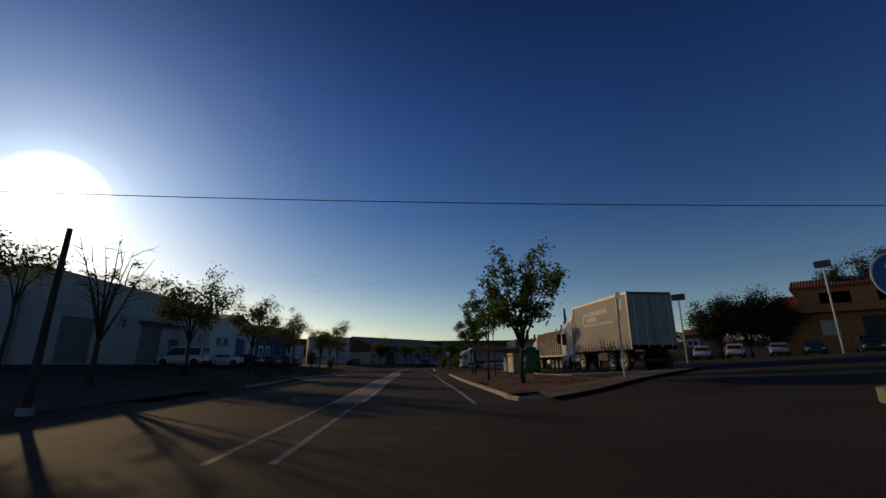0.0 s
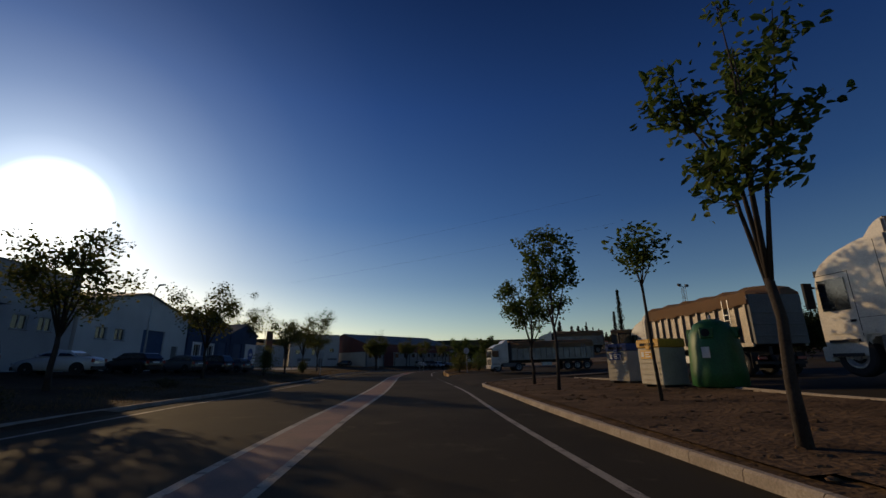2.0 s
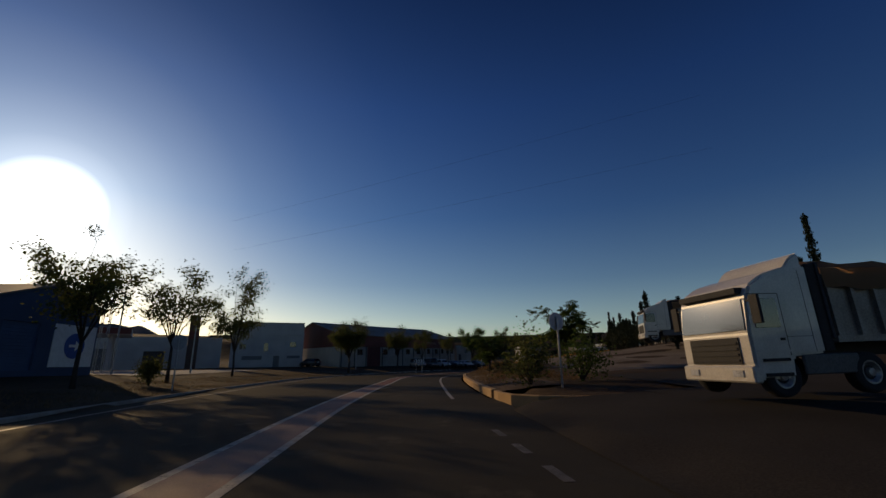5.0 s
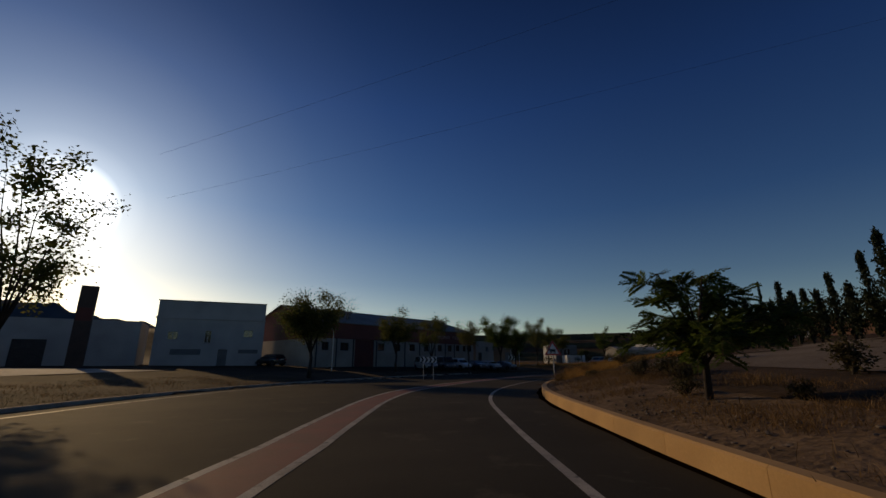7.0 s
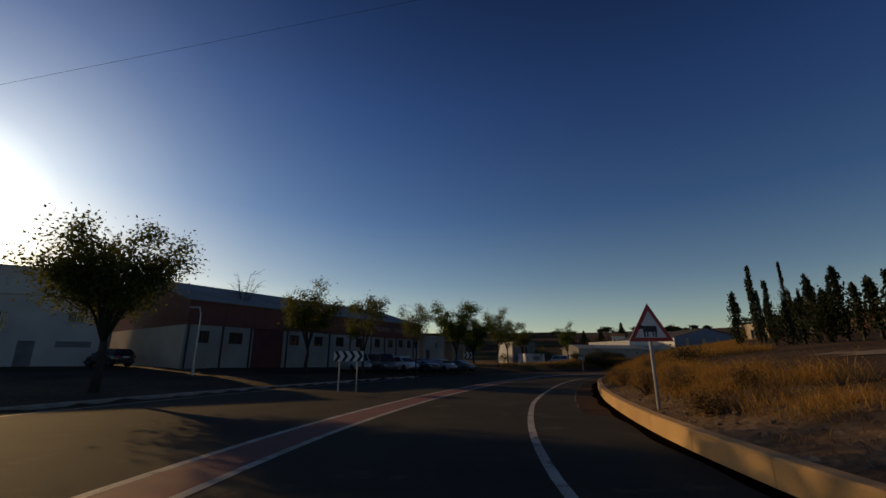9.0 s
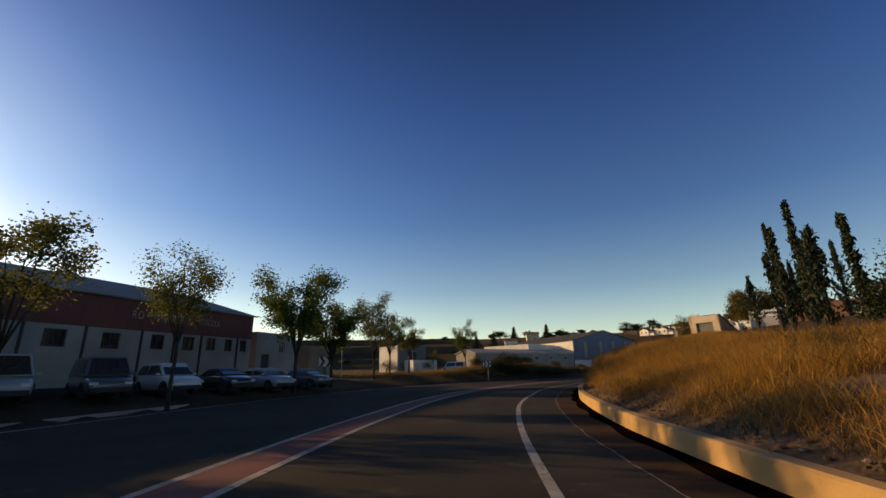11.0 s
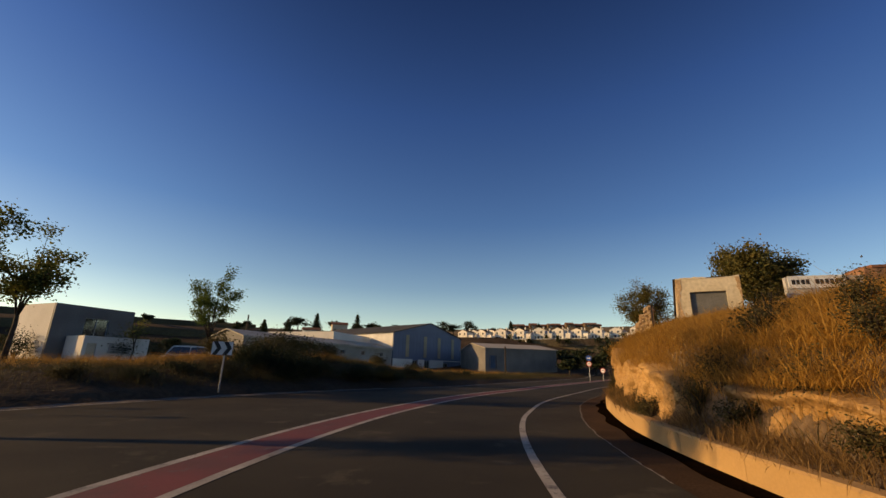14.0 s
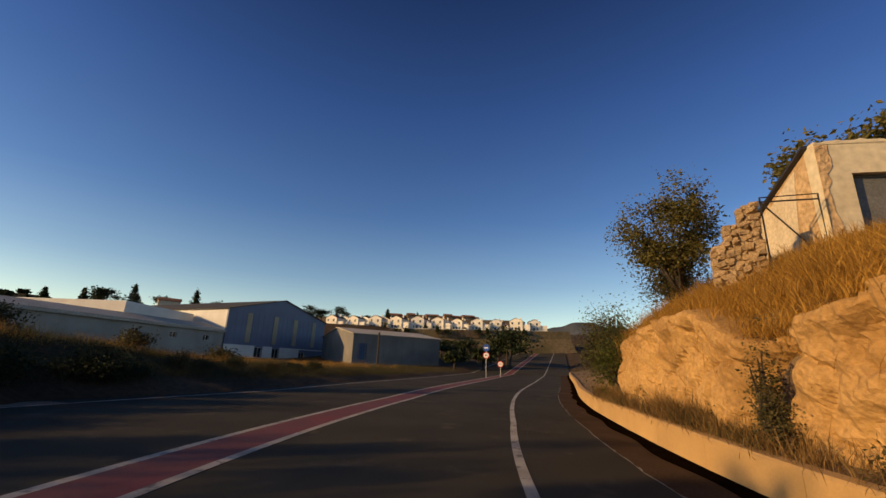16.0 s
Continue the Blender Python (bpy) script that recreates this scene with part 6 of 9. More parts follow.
recycling_box(8.75, 42.85, -68, M_BINBLUE, "cream paper bin with blue top and label")
recycling_box(8.4, 39.1, -80, M_BINYEL, "cream packaging bin with yellow top band")


def bottle_bank(x, y):
    t = thing("bottle_bank", "dark green bell-shaped glass bank on the lot's edge", "recycling bin", pose(x, y, ground_z(x, y) + 0.06))
    bm = bmesh.new()
    prof = [(0.70, 0.0), (0.83, 0.06), (0.83, 0.5), (0.79, 1.3), (0.72, 1.75), (0.52, 2.1), (0.22, 2.24)]
    rings = [[bm.verts.new((r * math.cos(2 * math.pi * k / 28), r * math.sin(2 * math.pi * k / 28), z)) for k in range(28)] for r, z in prof]
    for a, b in zip(rings, rings[1:]):
        for k in range(28):
            bm.faces.new((a[k], a[(k + 1) % 28], b[(k + 1) % 28], b[k]))
    bm.faces.new(rings[-1])
    part("body", bm, M_BINGREEN, t, smooth=True)
    for az in (-2.4, -0.9, 2.0):
        m = Matrix.Rotation(az, 4, "Z")
        bm = boxes((0.60, 0.82, -0.20, 0.20, 1.58, 1.94), bevel=0.03)
        bm.transform(m)
        o = part("hood", bm, M_BINGREEN, t)
        bm = disc(bmesh.new(), 0.13, 0, 0.02, 18)
        bm.transform(m @ pose(0.84, 0, 1.76, 0, 0, -90))
        part("hole", bm, M_DARK, o)
    bm = boxes((0.80, 0.83, -0.12, 0.12, 0.95, 1.30))
    bm.transform(Matrix.Rotation(-2.5, 4, "Z"))
    part("label_plate", bm, M_SIGNWHITE, t)
    bm = bmesh.new()
    tube(bm, [(0, 0, 2.24), (0, 0, 2.40)], [0.05, 0.05], 8)
    part("hook", bm, M_METAL, t)
    return t


bottle_bank(9.3, 37.3)

# signs at the junction
t = thing("stop_sign", "grey back of an octagonal sign on a post", "road sign", pose(9.2, 19.5, ground_z(9.2, 19.5) + 0.1, 0, 0, 79))
post_pole(t, 3.6, 0.045, y=0.06)
poly_plate("plate", [(0.62 * math.cos(math.pi / 8 + k * math.pi / 4), 3.35 + 0.62 * math.sin(math.pi / 8 + k * math.pi / 4)) for k in range(8)], -0.01, 0.01, M_SIGNBACK, t, "bare metal back of the plate")
poly_plate("face", [(0.60 * math.cos(math.pi / 8 + k * math.pi / 4), 3.35 + 0.60 * math.sin(math.pi / 8 + k * math.pi / 4)) for k in range(8)], -0.016, -0.011, M_SIGNRED, t, "red face turned to the side street")
for z in (3.1, 3.6):
    part("bracket", boxes((-0.3, 0.3, 0.012, 0.05, z - 0.03, z + 0.03)), M_METAL, t)
round_sign(11.25, 9.2, -20, 2.75, 0.6, "arrow", "blue round sign with a white slanting arrow")
t = thing("traffic_island", "small kerbed island with worn green paint", "traffic island", pose(11.4, 9.6, ground_z(11.4, 9.6) + 0.05, 0, 0, 25), kind="structure")
bm = bmesh.new()
prism(bm, [(1.6 * math.cos(k * math.pi / 12) * (1 if k % 24 < 12 else 1), 0.6 * math.sin(k * math.pi / 12)) for k in range(24)], -0.2, 0.16)
bm.transform(Matrix.Rotation(radians(90), 4, "X"))
part("island_top", bm, mat("worn_green_concrete", (0.12, 0.17, 0.10), (0.20, 0.18, 0.15), rough=0.9, scale=1.5, fine=20), t)
round_sign(4.1, 72.8, 200, 2.4, 0.34, "back", "grey back of a round sign by the lot's exit")
bush(3.4, 74.6, 1.3, 2.3, 5, "leafy green shrub at the verge's start", M_LEAF2, 1700, 0.13)
bush(5.8, 75.2, 1.2, 2.0, 6, "leafy green shrub at the verge's start", M_LEAF, 1500, 0.13)

# floodlights, masts
for i, (x, y, h, turn) in enumerate(((22.9, 36.7, 5.5, 130), (32.8, 32.3, 6.9, 120))):
    t = thing("floodlight", "steel post with a square floodlight panel on top", "floodlight", pose(x, y, ground_z(x, y), 0, 0, turn), "floodlights of the lorry park")
    post_pole(t, h, 0.07, name="pole")
    part("panel", boxes((-0.55, 0.55, -0.12, 0.12, h, h + 0.55), bevel=0.03), M_DARKMETAL, t)
    part("glass", boxes((-0.48, 0.48, -0.14, -0.122, h + 0.06, h + 0.48)), M_GLASS, t)


def lattice_mast(x, y, h, w, label, lamps=True, arms=0, name="lattice_mast"):
    t = thing(name, label, "mast", pose(x, y, ground_z(x, y), 0, 0, 20))
    n = int(h / 0.9)
    c = [(-1, -1), (1, -1), (1, 1), (-1, 1)]
    for i in range(4):
        bm = bmesh.new()
        tube(bm, [(c[i][0] * w, c[i][1] * w, -0.1), (c[i][0] * w * 0.8, c[i][1] * w * 0.8, h)], [0.035, 0.025], 4)
        part("leg", bm, M_METAL, t)
    bm = bmesh.new()
    for k in range(n):
        z0, z1 = h * k / n, h * (k + 1) / n
        a, b = w * (1 - 0.2 * k / n), w * (1 - 0.2 * (k + 1) / n)
        for i in range(4):
            j = (i + 1) % 4
            tube(bm, [(c[i][0] * a, c[i][1] * a, z0), (c[j][0] * b, c[j][1] * b, z1)], [0.016, 0.016], 4)
    part("bracing", bm, M_METAL, t)
    if lamps:
        part("crossbar", boxes((-0.9, 0.9, -0.04, 0.04, h, h + 0.08)), M_METAL, t)
        for s in (-0.75, 0.75):
            part("lamp_head", boxes((s - 0.25, s + 0.25, -0.15, 0.15, h + 0.09, h + 0.42), bevel=0.03), M_DARKMETAL, t)
    for k in range(arms):
        z = h - 0.5 - 1.1 * k
        part("crossarm", boxes((-1.3 + 0.2 * k, 1.3 - 0.2 * k, -0.05, 0.05, z, z + 0.1)), M_METAL, t)
        for s in (-1.1, 0, 1.1):
            part("insulator", boxes((s * (1 - 0.15 * k) - 0.05, s * (1 - 0.15 * k) + 0.05, -0.05, 0.05, z + 0.1, z + 0.32), bevel=0.015), M_GREYWALL, t)
    return t


lattice_mast(36, 80.5, 9.0, 0.24, "steel lattice mast with two lamp heads")
lattice_mast(-30, 97, 10.2, 0.3, "steel lattice power pylon with crossarms", lamps=False, arms=3, name="power_pylon")

# the lot's far wall and sheds
hall("low_shed", "ochre rendered low shed at the park's end", (29.6, 70.2), (34.6, 66.0), 5, 2.7, ground_z(32, 68), M_CREAM, M_ROOFGREY, doors=((2.0, 4.0, 2.1, M_DARKMETAL),))
t = thing("fence", "post and rail fence behind the lorry park", "fence", kind="structure")
for k in range(9):
    x, y = 24.5 + k * 1.3, 77.5 - k * 0.9
    bm = boxes((-0.05, 0.05, -0.05, 0.05, -0.2, 1.5))
    o = part("post", bm, M_CONC, t)
    o.location = (x, y, ground_z(x, y))
for z in (0.6, 1.1):
    bm = bmesh.new()
    tube(bm, [(24.5 + k * 1.3, 77.5 - k * 0.9, ground_z(24.5 + k * 1.3, 77.5 - k * 0.9) + z) for k in range(9)], [0.03] * 9, 5)
    part("rail", bm, M_METAL, t)
for i, (x, y, h, w) in enumerate(((29.4, 87, 9.8, 0.62), (28.7, 87.6, 6.4, 0.4), (24.6, 90.4, 4.2, 0.4), (23.4, 92, 3.4, 0.4), (20.4, 92, 2.4, 0.35))):
    cypress(x, y, h, w, 300 + i, "dark slim cypress behind the lorry park", "cypresses behind the park")
for i, (x, y, r, h) in enumerate(((46, 80, 2.6, 3.2), (50, 76, 3.0, 3.4), (33, 88, 2.0, 2.6))):
    bush(x, y, r, h, 320 + i, "dark shrubs at the park's far edge", M_LEAF3, 1600, 0.2)

# ---- orange house ----
M_ORANGE = mat("orange_render", (0.46, 0.185, 0.065), (0.36, 0.14, 0.05), rough=0.92, scale=0.6, fine=14, bump=0.2, mix=0.35)
M_TILE = mat("clay_tile", (0.27, 0.115, 0.06), (0.17, 0.075, 0.045), rough=0.9, scale=1.2, fine=9, bump=0.4, island=0.2)


def tile_rows(house, x0, x1, y0, y1, z0, z1, name="roof_tiles"):
    """Rounded clay tiles laid in rows over a slope from (y0, z0) up to (y1, z1)."""
    bm = bmesh.new()
    step = 0.30
    n = int((x1 - x0) / step)
    for k in range(n):
        x = x0 + (k + 0.5) * step
        pts = [(-0.13, 0.0), (-0.09, 0.08), (0, 0.11), (0.09, 0.08), (0.13, 0.0)]
        a = [bm.verts.new((x + p, y0, z0 + q)) for p, q in pts]
        b = [bm.verts.new((x + p, y1, z1 + q)) for p, q in pts]
        for i in range(4):
            bm.faces.new((a[i], a[i + 1], b[i + 1], b[i]))
        bm.faces.new(a)
    o = part(name, bm, M_TILE, house)
    o["kind"] = "stuff"
    return o


def orange_house():
    p, q = (43.2, 51.0), (52.8, 41.2)
    z = ground_z(45, 49) + 1.5
    m, L = frame_of(p, q, z)
    house = thing("house", "two-storey orange house with tiled roof and balcony", "house", m)
    wins = [(1.2, 2.3, 0.9, 2.6), (4.6, 6.2, 0.9, 2.6), (11.2, 12.6, 0.9, 2.7)]
    bm = pierced(bmesh.new(), L, -3.0, 3.4, 0.3, wins + [(8.2, 10.2, 0.0, 2.9)])
    part("wall", bm, M_ORANGE, house)
    part("balcony_floor", boxes((-0.3, L + 0.3, -1.2, 0.3, 3.42, 3.6)), M_ORANGE, house)
    part("balcony_parapet", boxes((-0.3, L + 0.3, -1.2, -1.05, 3.6, 4.35)), M_ORANGE, house)
    bm = pierced(bmesh.new(), L - 3, 3.62, 6.6, 0.3, [(2.0, 4.8, 3.7, 5.9), (7.0, 8.6, 3.7, 5.8)], y=1.0)
    bmesh.ops.translate(bm, verts=bm.verts[:], vec=(3, 0, 0))
    part("upper_wall", bm, M_ORANGE, house)
    part("end_wall", boxes((0, 0.3, 0.302, 9, -3, 3.4), (L - 0.3, L, 0.302, 9, -3, 3.4), (3.0, 3.3, 1.302, 9, 3.62, 6.6), (L - 0.3, L, 1.302, 9, 3.62, 6.6), (0.302, L - 0.302, 8.7, 9, -3, 6.6)), M_ORANGE, house)
    for w in wins:
        window(house, *w, th=0.3, bars=2)
    roller_door(house, 8.2, 10.2, 0, 2.9, M_DARKMETAL, 0.3)
    roof_slabs(house, L, 9.6, 3.42, 0.3, M_TILE, 0.2, "front")
    bm = bmesh.new()
    prism(bm, [(0.6, 6.6), (5.0, 8.0), (9.4, 6.6), (9.4, 6.45), (0.6, 6.45)], 2.4, L + 0.4, axis="x")
    part("roof", bm, M_TILE, house)
    tile_rows(house, 2.4, L + 0.4, 0.55, 5.0, 6.62, 8.02)
    part("glass_door", boxes((11.0, 11.06, -0.9, -0.82, 0, 2.9), (12.9, 12.96, -0.9, -0.82, 0, 2.9), (11.06, 12.9, -0.9, -0.82, 2.84, 2.9), (11.95, 12.0, -0.9, -0.82, 0, 2.84)), M_SIGNWHITE, house)
    part("chimney", boxes((6.5, 7.2, 5.4, 6.1, 7.5, 9.2)), M_ORANGE, house)
    return house


orange_house()
hall("house_annex", "small ochre annex with a white lettered board", (35.6, 57.2), (38.6, 54.4), 5, 2.9, ground_z(37, 56) + 0.4, M_ORANGE, M_TILE, rise=0.8, windows=((2.2, 3.4, 1.0, 2.0),))
t = thing("sign_board", "white board with dark lettering on the annex", "sign", frame_of((35.6, 57.2), (38.6, 54.4), ground_z(37, 56) + 0.4)[0])
part("board", boxes((0.3, 1.9, -0.06, -0.004, 1.3, 2.4)), M_SIGNWHITE, t)
for k in range(2):
    part("letter_bar", boxes((0.5 + 0.65 * k, 0.95 + 0.65 * k, -0.068, -0.061, 1.6, 2.1)), M_SIGNBLACK, t)
for i, (x, y, H, sp) in enumerate(((38.2, 53.6, 7.4, 3.0), (40.4, 51.4, 7.6, 3.0), (42.2, 49.6, 6.6, 2.4), (52.5, 47.5, 12.0, 3.0), (56.0, 45.0, 12.5, 3.2), (31.6, 58.5, 3.6, 2.2))):
    plant_tree(x, y, "dark leafy tree beside the orange house", seed=60 + i, group="trees by the orange house", H=H, fork=H * 0.2, spread=sp, limbs=11, leaves=13000, leaf=0.27, r0=0.14, leaf_m=M_LEAF3, density=0.45)

# ---- overhead cable at the junction ----
t = thing("overhead_cable", "thin black cable slung across the junction", "cable")
bm = bmesh.new()
tube(bm, [(-26 + 60 * k / 30, 18.2 - 1.4 * k / 30, 8.95 - 0.45 * (1 - (k / 15 - 1) ** 2) - 0.5 * k / 30) for k in range(31)], [0.02] * 31, 5)
part("wire", bm, M_BLACK, t)
t = thing("utility_pole", "dark wooden utility pole at the junction", "utility pole", pose(-9.9, 11.6, 0.0))
bm = bmesh.new()
tube(bm, [(0, 0, -0.2), (0, 0, 2.4), (0.02, 0, 5.0)], [0.11, 0.09, 0.07], 10)
part("pole", bm, M_BARK, t)
part("base", boxes((-0.14, 0.14, -0.14, 0.14, -0.1, 0.3), bevel=0.03), M_CONC, t)
for x in (-26, 34):
    t = thing("utility_pole", "wooden utility pole carrying the cable", "utility pole", pose(x, 18.2 - 1.4 * (x + 26) / 60, ground_z(x, 17.5)))
    bm = bmesh.new()
    tube(bm, [(0, 0, -0.2), (0, 0, 8.9 - max(ground_z(x, 17.5), 0) - 0.5 * (x + 26) / 60)], [0.14, 0.10], 10)
    part("pole", bm, M_BARK, t)


# ---- halls on the sun's side ----
M_BLUEWALL = mat("blue_render", (0.055, 0.085, 0.155), (0.045, 0.07, 0.125), rough=0.9, scale=0.5, fine=14, bump=0.15, mix=0.3)
M_BLUEDOOR = mat("blue_door", (0.04, 0.09, 0.20), (0.03, 0.07, 0.16), rough=0.6, scale=1, fine=20, bump=0.08)
M_GREYDOOR = mat("grey_door", (0.16, 0.165, 0.17), (0.12, 0.125, 0.13), rough=0.6, scale=1, fine=20, bump=0.08)
M_REDDOOR = mat("red_door", (0.13, 0.028, 0.024), (0.09, 0.022, 0.02), rough=0.65, scale=1, fine=20, bump=0.08)

h1 = hall("warehouse", "long grey-white warehouse with flat parapet roof", (-28, 31), (-28, 57), 18, 6.9, 1.4, M_GREYWALL, M_ROOFGREY,
          windows=((9.0, 10.4, 3.2, 4.2), (21, 22.2, 2.6, 3.6), (23, 24.2, 2.6, 3.6)), doors=((3.0, 6.5, 3.6, M_GREYDOOR), (12.5, 16.0, 3.8, M_GREYDOOR), (17.5, 19.5, 2.6, M_BLUEDOOR)))
part("band", boxes((-0.03, 26.03, -0.05, -0.004, 4.35, 4.6)), M_GREYWALL, h1, "grey painted band")
part("coping", boxes((-0.08, 26.08, -0.08, 0.33, 6.902, 7.0)), M_CONC, h1)
part("canopy", boxes((11.8, 19.8, -1.1, -0.055, 4.0, 4.15)), M_GREYWALL, h1)
hall("side_wing", "low grey wing at the warehouse's end", (-28.4, 21.5), (-28.4, 30.7), 14, 5.2, 1.4, M_GREYWALL, M_ROOFGREY, windows=((2.0, 3.2, 2.4, 3.4), (5.5, 6.7, 2.4, 3.4)))
hall("workshop", "white gabled workshop with blue door", (-28, 57.4), (-28, 73), 16, 5.3, 1.4, M_WHITEPAINT, M_ROOFGREY, rise=1.7, along="depth",
          windows=((2.0, 3.3, 2.4, 3.4), (4.2, 5.5, 2.4, 3.4)), doors=((8.0, 11.5, 3.6, M_BLUEDOOR), (13.0, 14.2, 2.2, M_GREYDOOR)))
h3 = hall("workshop", "blue gabled workshop with white window surrounds", (-28, 73.4), (-28, 84.0), 16, 4.9, 1.4, M_BLUEWALL, M_ROOFGREY, rise=1.6, along="depth",
          windows=((1.4, 2.8, 1.2, 2.6), (4.6, 6.0, 1.2, 2.6)), doors=((7.4, 9.8, 3.2, M_BLUEDOOR),))
for a, b in ((1.4, 2.8), (4.6, 6.0)):
    part("surround", boxes((a - 0.3, a - 0.004, -0.05, -0.004, 0.9, 2.9), (b + 0.004, b + 0.3, -0.05, -0.004, 0.9, 2.9), (a - 0.004, b + 0.004, -0.05, -0.004, 2.604, 2.9)), M_SIGNWHITE, h3)
h4 = hall("workshop", "dark blue gabled workshop with white end panel", (-28, 84.3), (-28, 93.5), 16, 4.6, 1.4, M_BLUEWALL, M_ROOFGREY, rise=1.5, along="depth",
          doors=((1.0, 3.8, 3.2, M_BLUEDOOR),))
part("white_panel", boxes((5.0, 9.0, -0.06, -0.004, 0.2, 3.3)), M_SIGNWHITE, h4, "white painted wall panel")
t = thing("wall_sign", "round blue sign with a white arrow on the wall", "sign", frame_of((-28, 84.3), (-28, 93.5), 1.4)[0] @ pose(7.0, -0.07, 1.75))
part("plate", disc(bmesh.new(), 0.95, -0.03, -0.005, 32), M_SIGNBLUE, t)
poly_plate("arrow", [(-0.55, 0.10), (0.05, 0.10), (0.05, 0.38), (0.6, 0.0), (0.05, -0.38), (0.05, -0.10), (-0.55, -0.10)], -0.04, -0.032, M_SIGNWHITE, t)
for i, (x, y) in enumerate(((-31, 62), (-33, 69), (-32, 79), (-35, 88))):
    t = thing("roof_aerial", "thin aerial on a workshop roof", "aerial", pose(x, y, 6.4))
    bm = bmesh.new()
    tube(bm, [(0, 0, 0), (0, 0, 2.6)], [0.025, 0.015], 5)
    part("mast", bm, M_METAL, t)
    part("crossbar", boxes((-0.4, 0.4, -0.012, 0.012, 2.1, 2.13), (-0.25, 0.25, -0.012, 0.012, 2.35, 2.38)), M_METAL, t)

# grey hall, totem, canopy and white block
hall("grey_hall", "low grey hall behind the forecourt", (-62, 124), (-37.4, 136.4), 8, 5.4, 1.2, M_GREYWALL, M_ROOFGREY, doors=((8, 12, 3.4, M_GREYDOOR), (16, 19, 3.0, M_DARKMETAL)))
t = thing("canopy", "dark flat filling-station canopy on columns", "canopy", pose(-47, 112, ground_z(-47, 112), 0, 0, 32))
part("roof", boxes((-8, 8, -4, 4, 4.4, 5.3), bevel=0.03), M_GREYWALL, t)
part("fascia", boxes((-8.04, 8.04, -4.05, -4.004, 4.45, 5.25)), M_REDBAND, t)
for x in (-6, 0, 6):
    for y in (-2.5, 2.5):
        part("column", boxes((x - 0.2, x + 0.2, y - 0.2, y + 0.2, -0.3, 4.4)), M_GREYWALL, t)
for x in (-4, 3):
    part("pump", boxes((x - 0.35, x + 0.35, -0.9, -0.4, 0.0, 1.7), bevel=0.03), M_GREYDOOR, t)
t = thing("totem", "tall brown advertising totem by the forecourt", "sign", pose(-38.8, 129.2, ground_z(-38.8, 129.2), 0, 0, 30))
part("pillar", boxes((-0.75, 0.75, -0.3, 0.3, -0.3, 8.6), bevel=0.03), mat("totem_brown", (0.10, 0.055, 0.04), (0.07, 0.04, 0.03), rough=0.7, scale=1, fine=15, bump=0.1), t)
part("panel", boxes((-0.65, 0.65, -0.33, -0.305, 4.8, 6.2)), M_REDBAND, t)

hb = hall("white_block", "grey-white boxy business hall with parapet and banners", (-36.2, 137.3), (-24.3, 141.8), 6, 8.5, 0.9, M_GREYWALL, M_ROOFGREY,
          windows=((1.4, 2.6, 3.6, 4.6), (5.6, 6.4, 3.2, 4.8), (10.2, 11.4, 4.0, 5.0)), doors=((7.4, 8.5, 2.4, M_GREYDOOR),), side_m=M_GREYWALL)
part("cornice", boxes((-0.1, 12.8, -0.14, -0.004, 6.2, 6.45)), M_GREYWALL, hb, "grey cornice line")
part("coping", boxes((-0.1, 12.8, -0.1, 0.35, 8.502, 8.62)), M_CONC, hb)
part("banner", boxes((2.0, 5.4, -0.05, -0.004, 1.7, 2.4)), M_GREYDOOR, hb, "dark banner strip")
part("banner", boxes((9.8, 12.2, -0.05, -0.004, 1.9, 2.4)), M_GREYDOOR, hb, "dark banner strip")

# ---- the red hall ----
A, B = (-16.8, 140.5), (6.95, 165.6)
m, L = frame_of(A, B, 0.95)
HALL_D = 20.0
M_HALLWALL = mat("dingy_white_render", (0.36, 0.335, 0.30), (0.26, 0.24, 0.21), rough=0.92, scale=0.35, fine=14, bump=0.15, mix=0.4, wear=(0.18, 0.16, 0.135), wear_at=0.63)
hr = thing("red_hall", "long hall, dingy white below, oxide-red fascia above", "building", m)
red_w = [(1.0, 2.1, 2.3, 3.4), (4.0, 5.4, 2.3, 3.4), (10.8, 12.1, 2.4, 3.5), (14.2, 15.5, 2.4, 3.5), (17.5, 18.8, 2.5, 3.6), (20.9, 22.1, 2.5, 3.6), (24.4, 25.5, 2.6, 3.7), (27.1, 28.2, 2.6, 3.7), (29.4, 30.4, 2.7, 3.75), (31.4, 32.3, 2.7, 3.75), (33.2, 34.0, 2.7, 3.75)]
part("wall", pierced(bmesh.new(), L, -1.5, 3.9, 0.3, red_w + [(6.5, 10.1, 0, 3.899)]), M_HALLWALL, hr, "dingy white rendered lower wall")
part("fascia", boxes((-0.03, L, -0.06, 0.3, 3.903, 6.1)), M_REDBAND, hr, "oxide-red upper cladding")
for k in range(34):
    part("rib", boxes((k * 1.0 + 0.4, k * 1.0 + 0.46, -0.075, -0.062, 3.95, 6.05)), M_REDBAND, hr)
for x0 in (0.0, L - 0.3):
    bm = boxes((x0, x0 + 0.3, 0.302, HALL_D, -1.5, 3.9))
    part("wall", bm, M_CREAM, hr, "cream gable wall")
    bm = boxes((x0 - 0.004, x0 + 0.3, 0.302, HALL_D, 3.903, 6.1))
    prism(bm, [(0.0, 6.1), (HALL_D, 6.1), (HALL_D / 2, 9.1)], x0, x0 + 0.3, axis="x")
    part("gable", bm, M_REDBAND, hr, "oxide-red gable cladding")
part("wall", boxes((0.302, L - 0.302, HALL_D - 0.3, HALL_D, -1.5, 6.1)), M_CREAM, hr)
roof_slabs(hr, L, HALL_D, 6.13, 3.0, M_ROOFGREY, 0.3, "front")
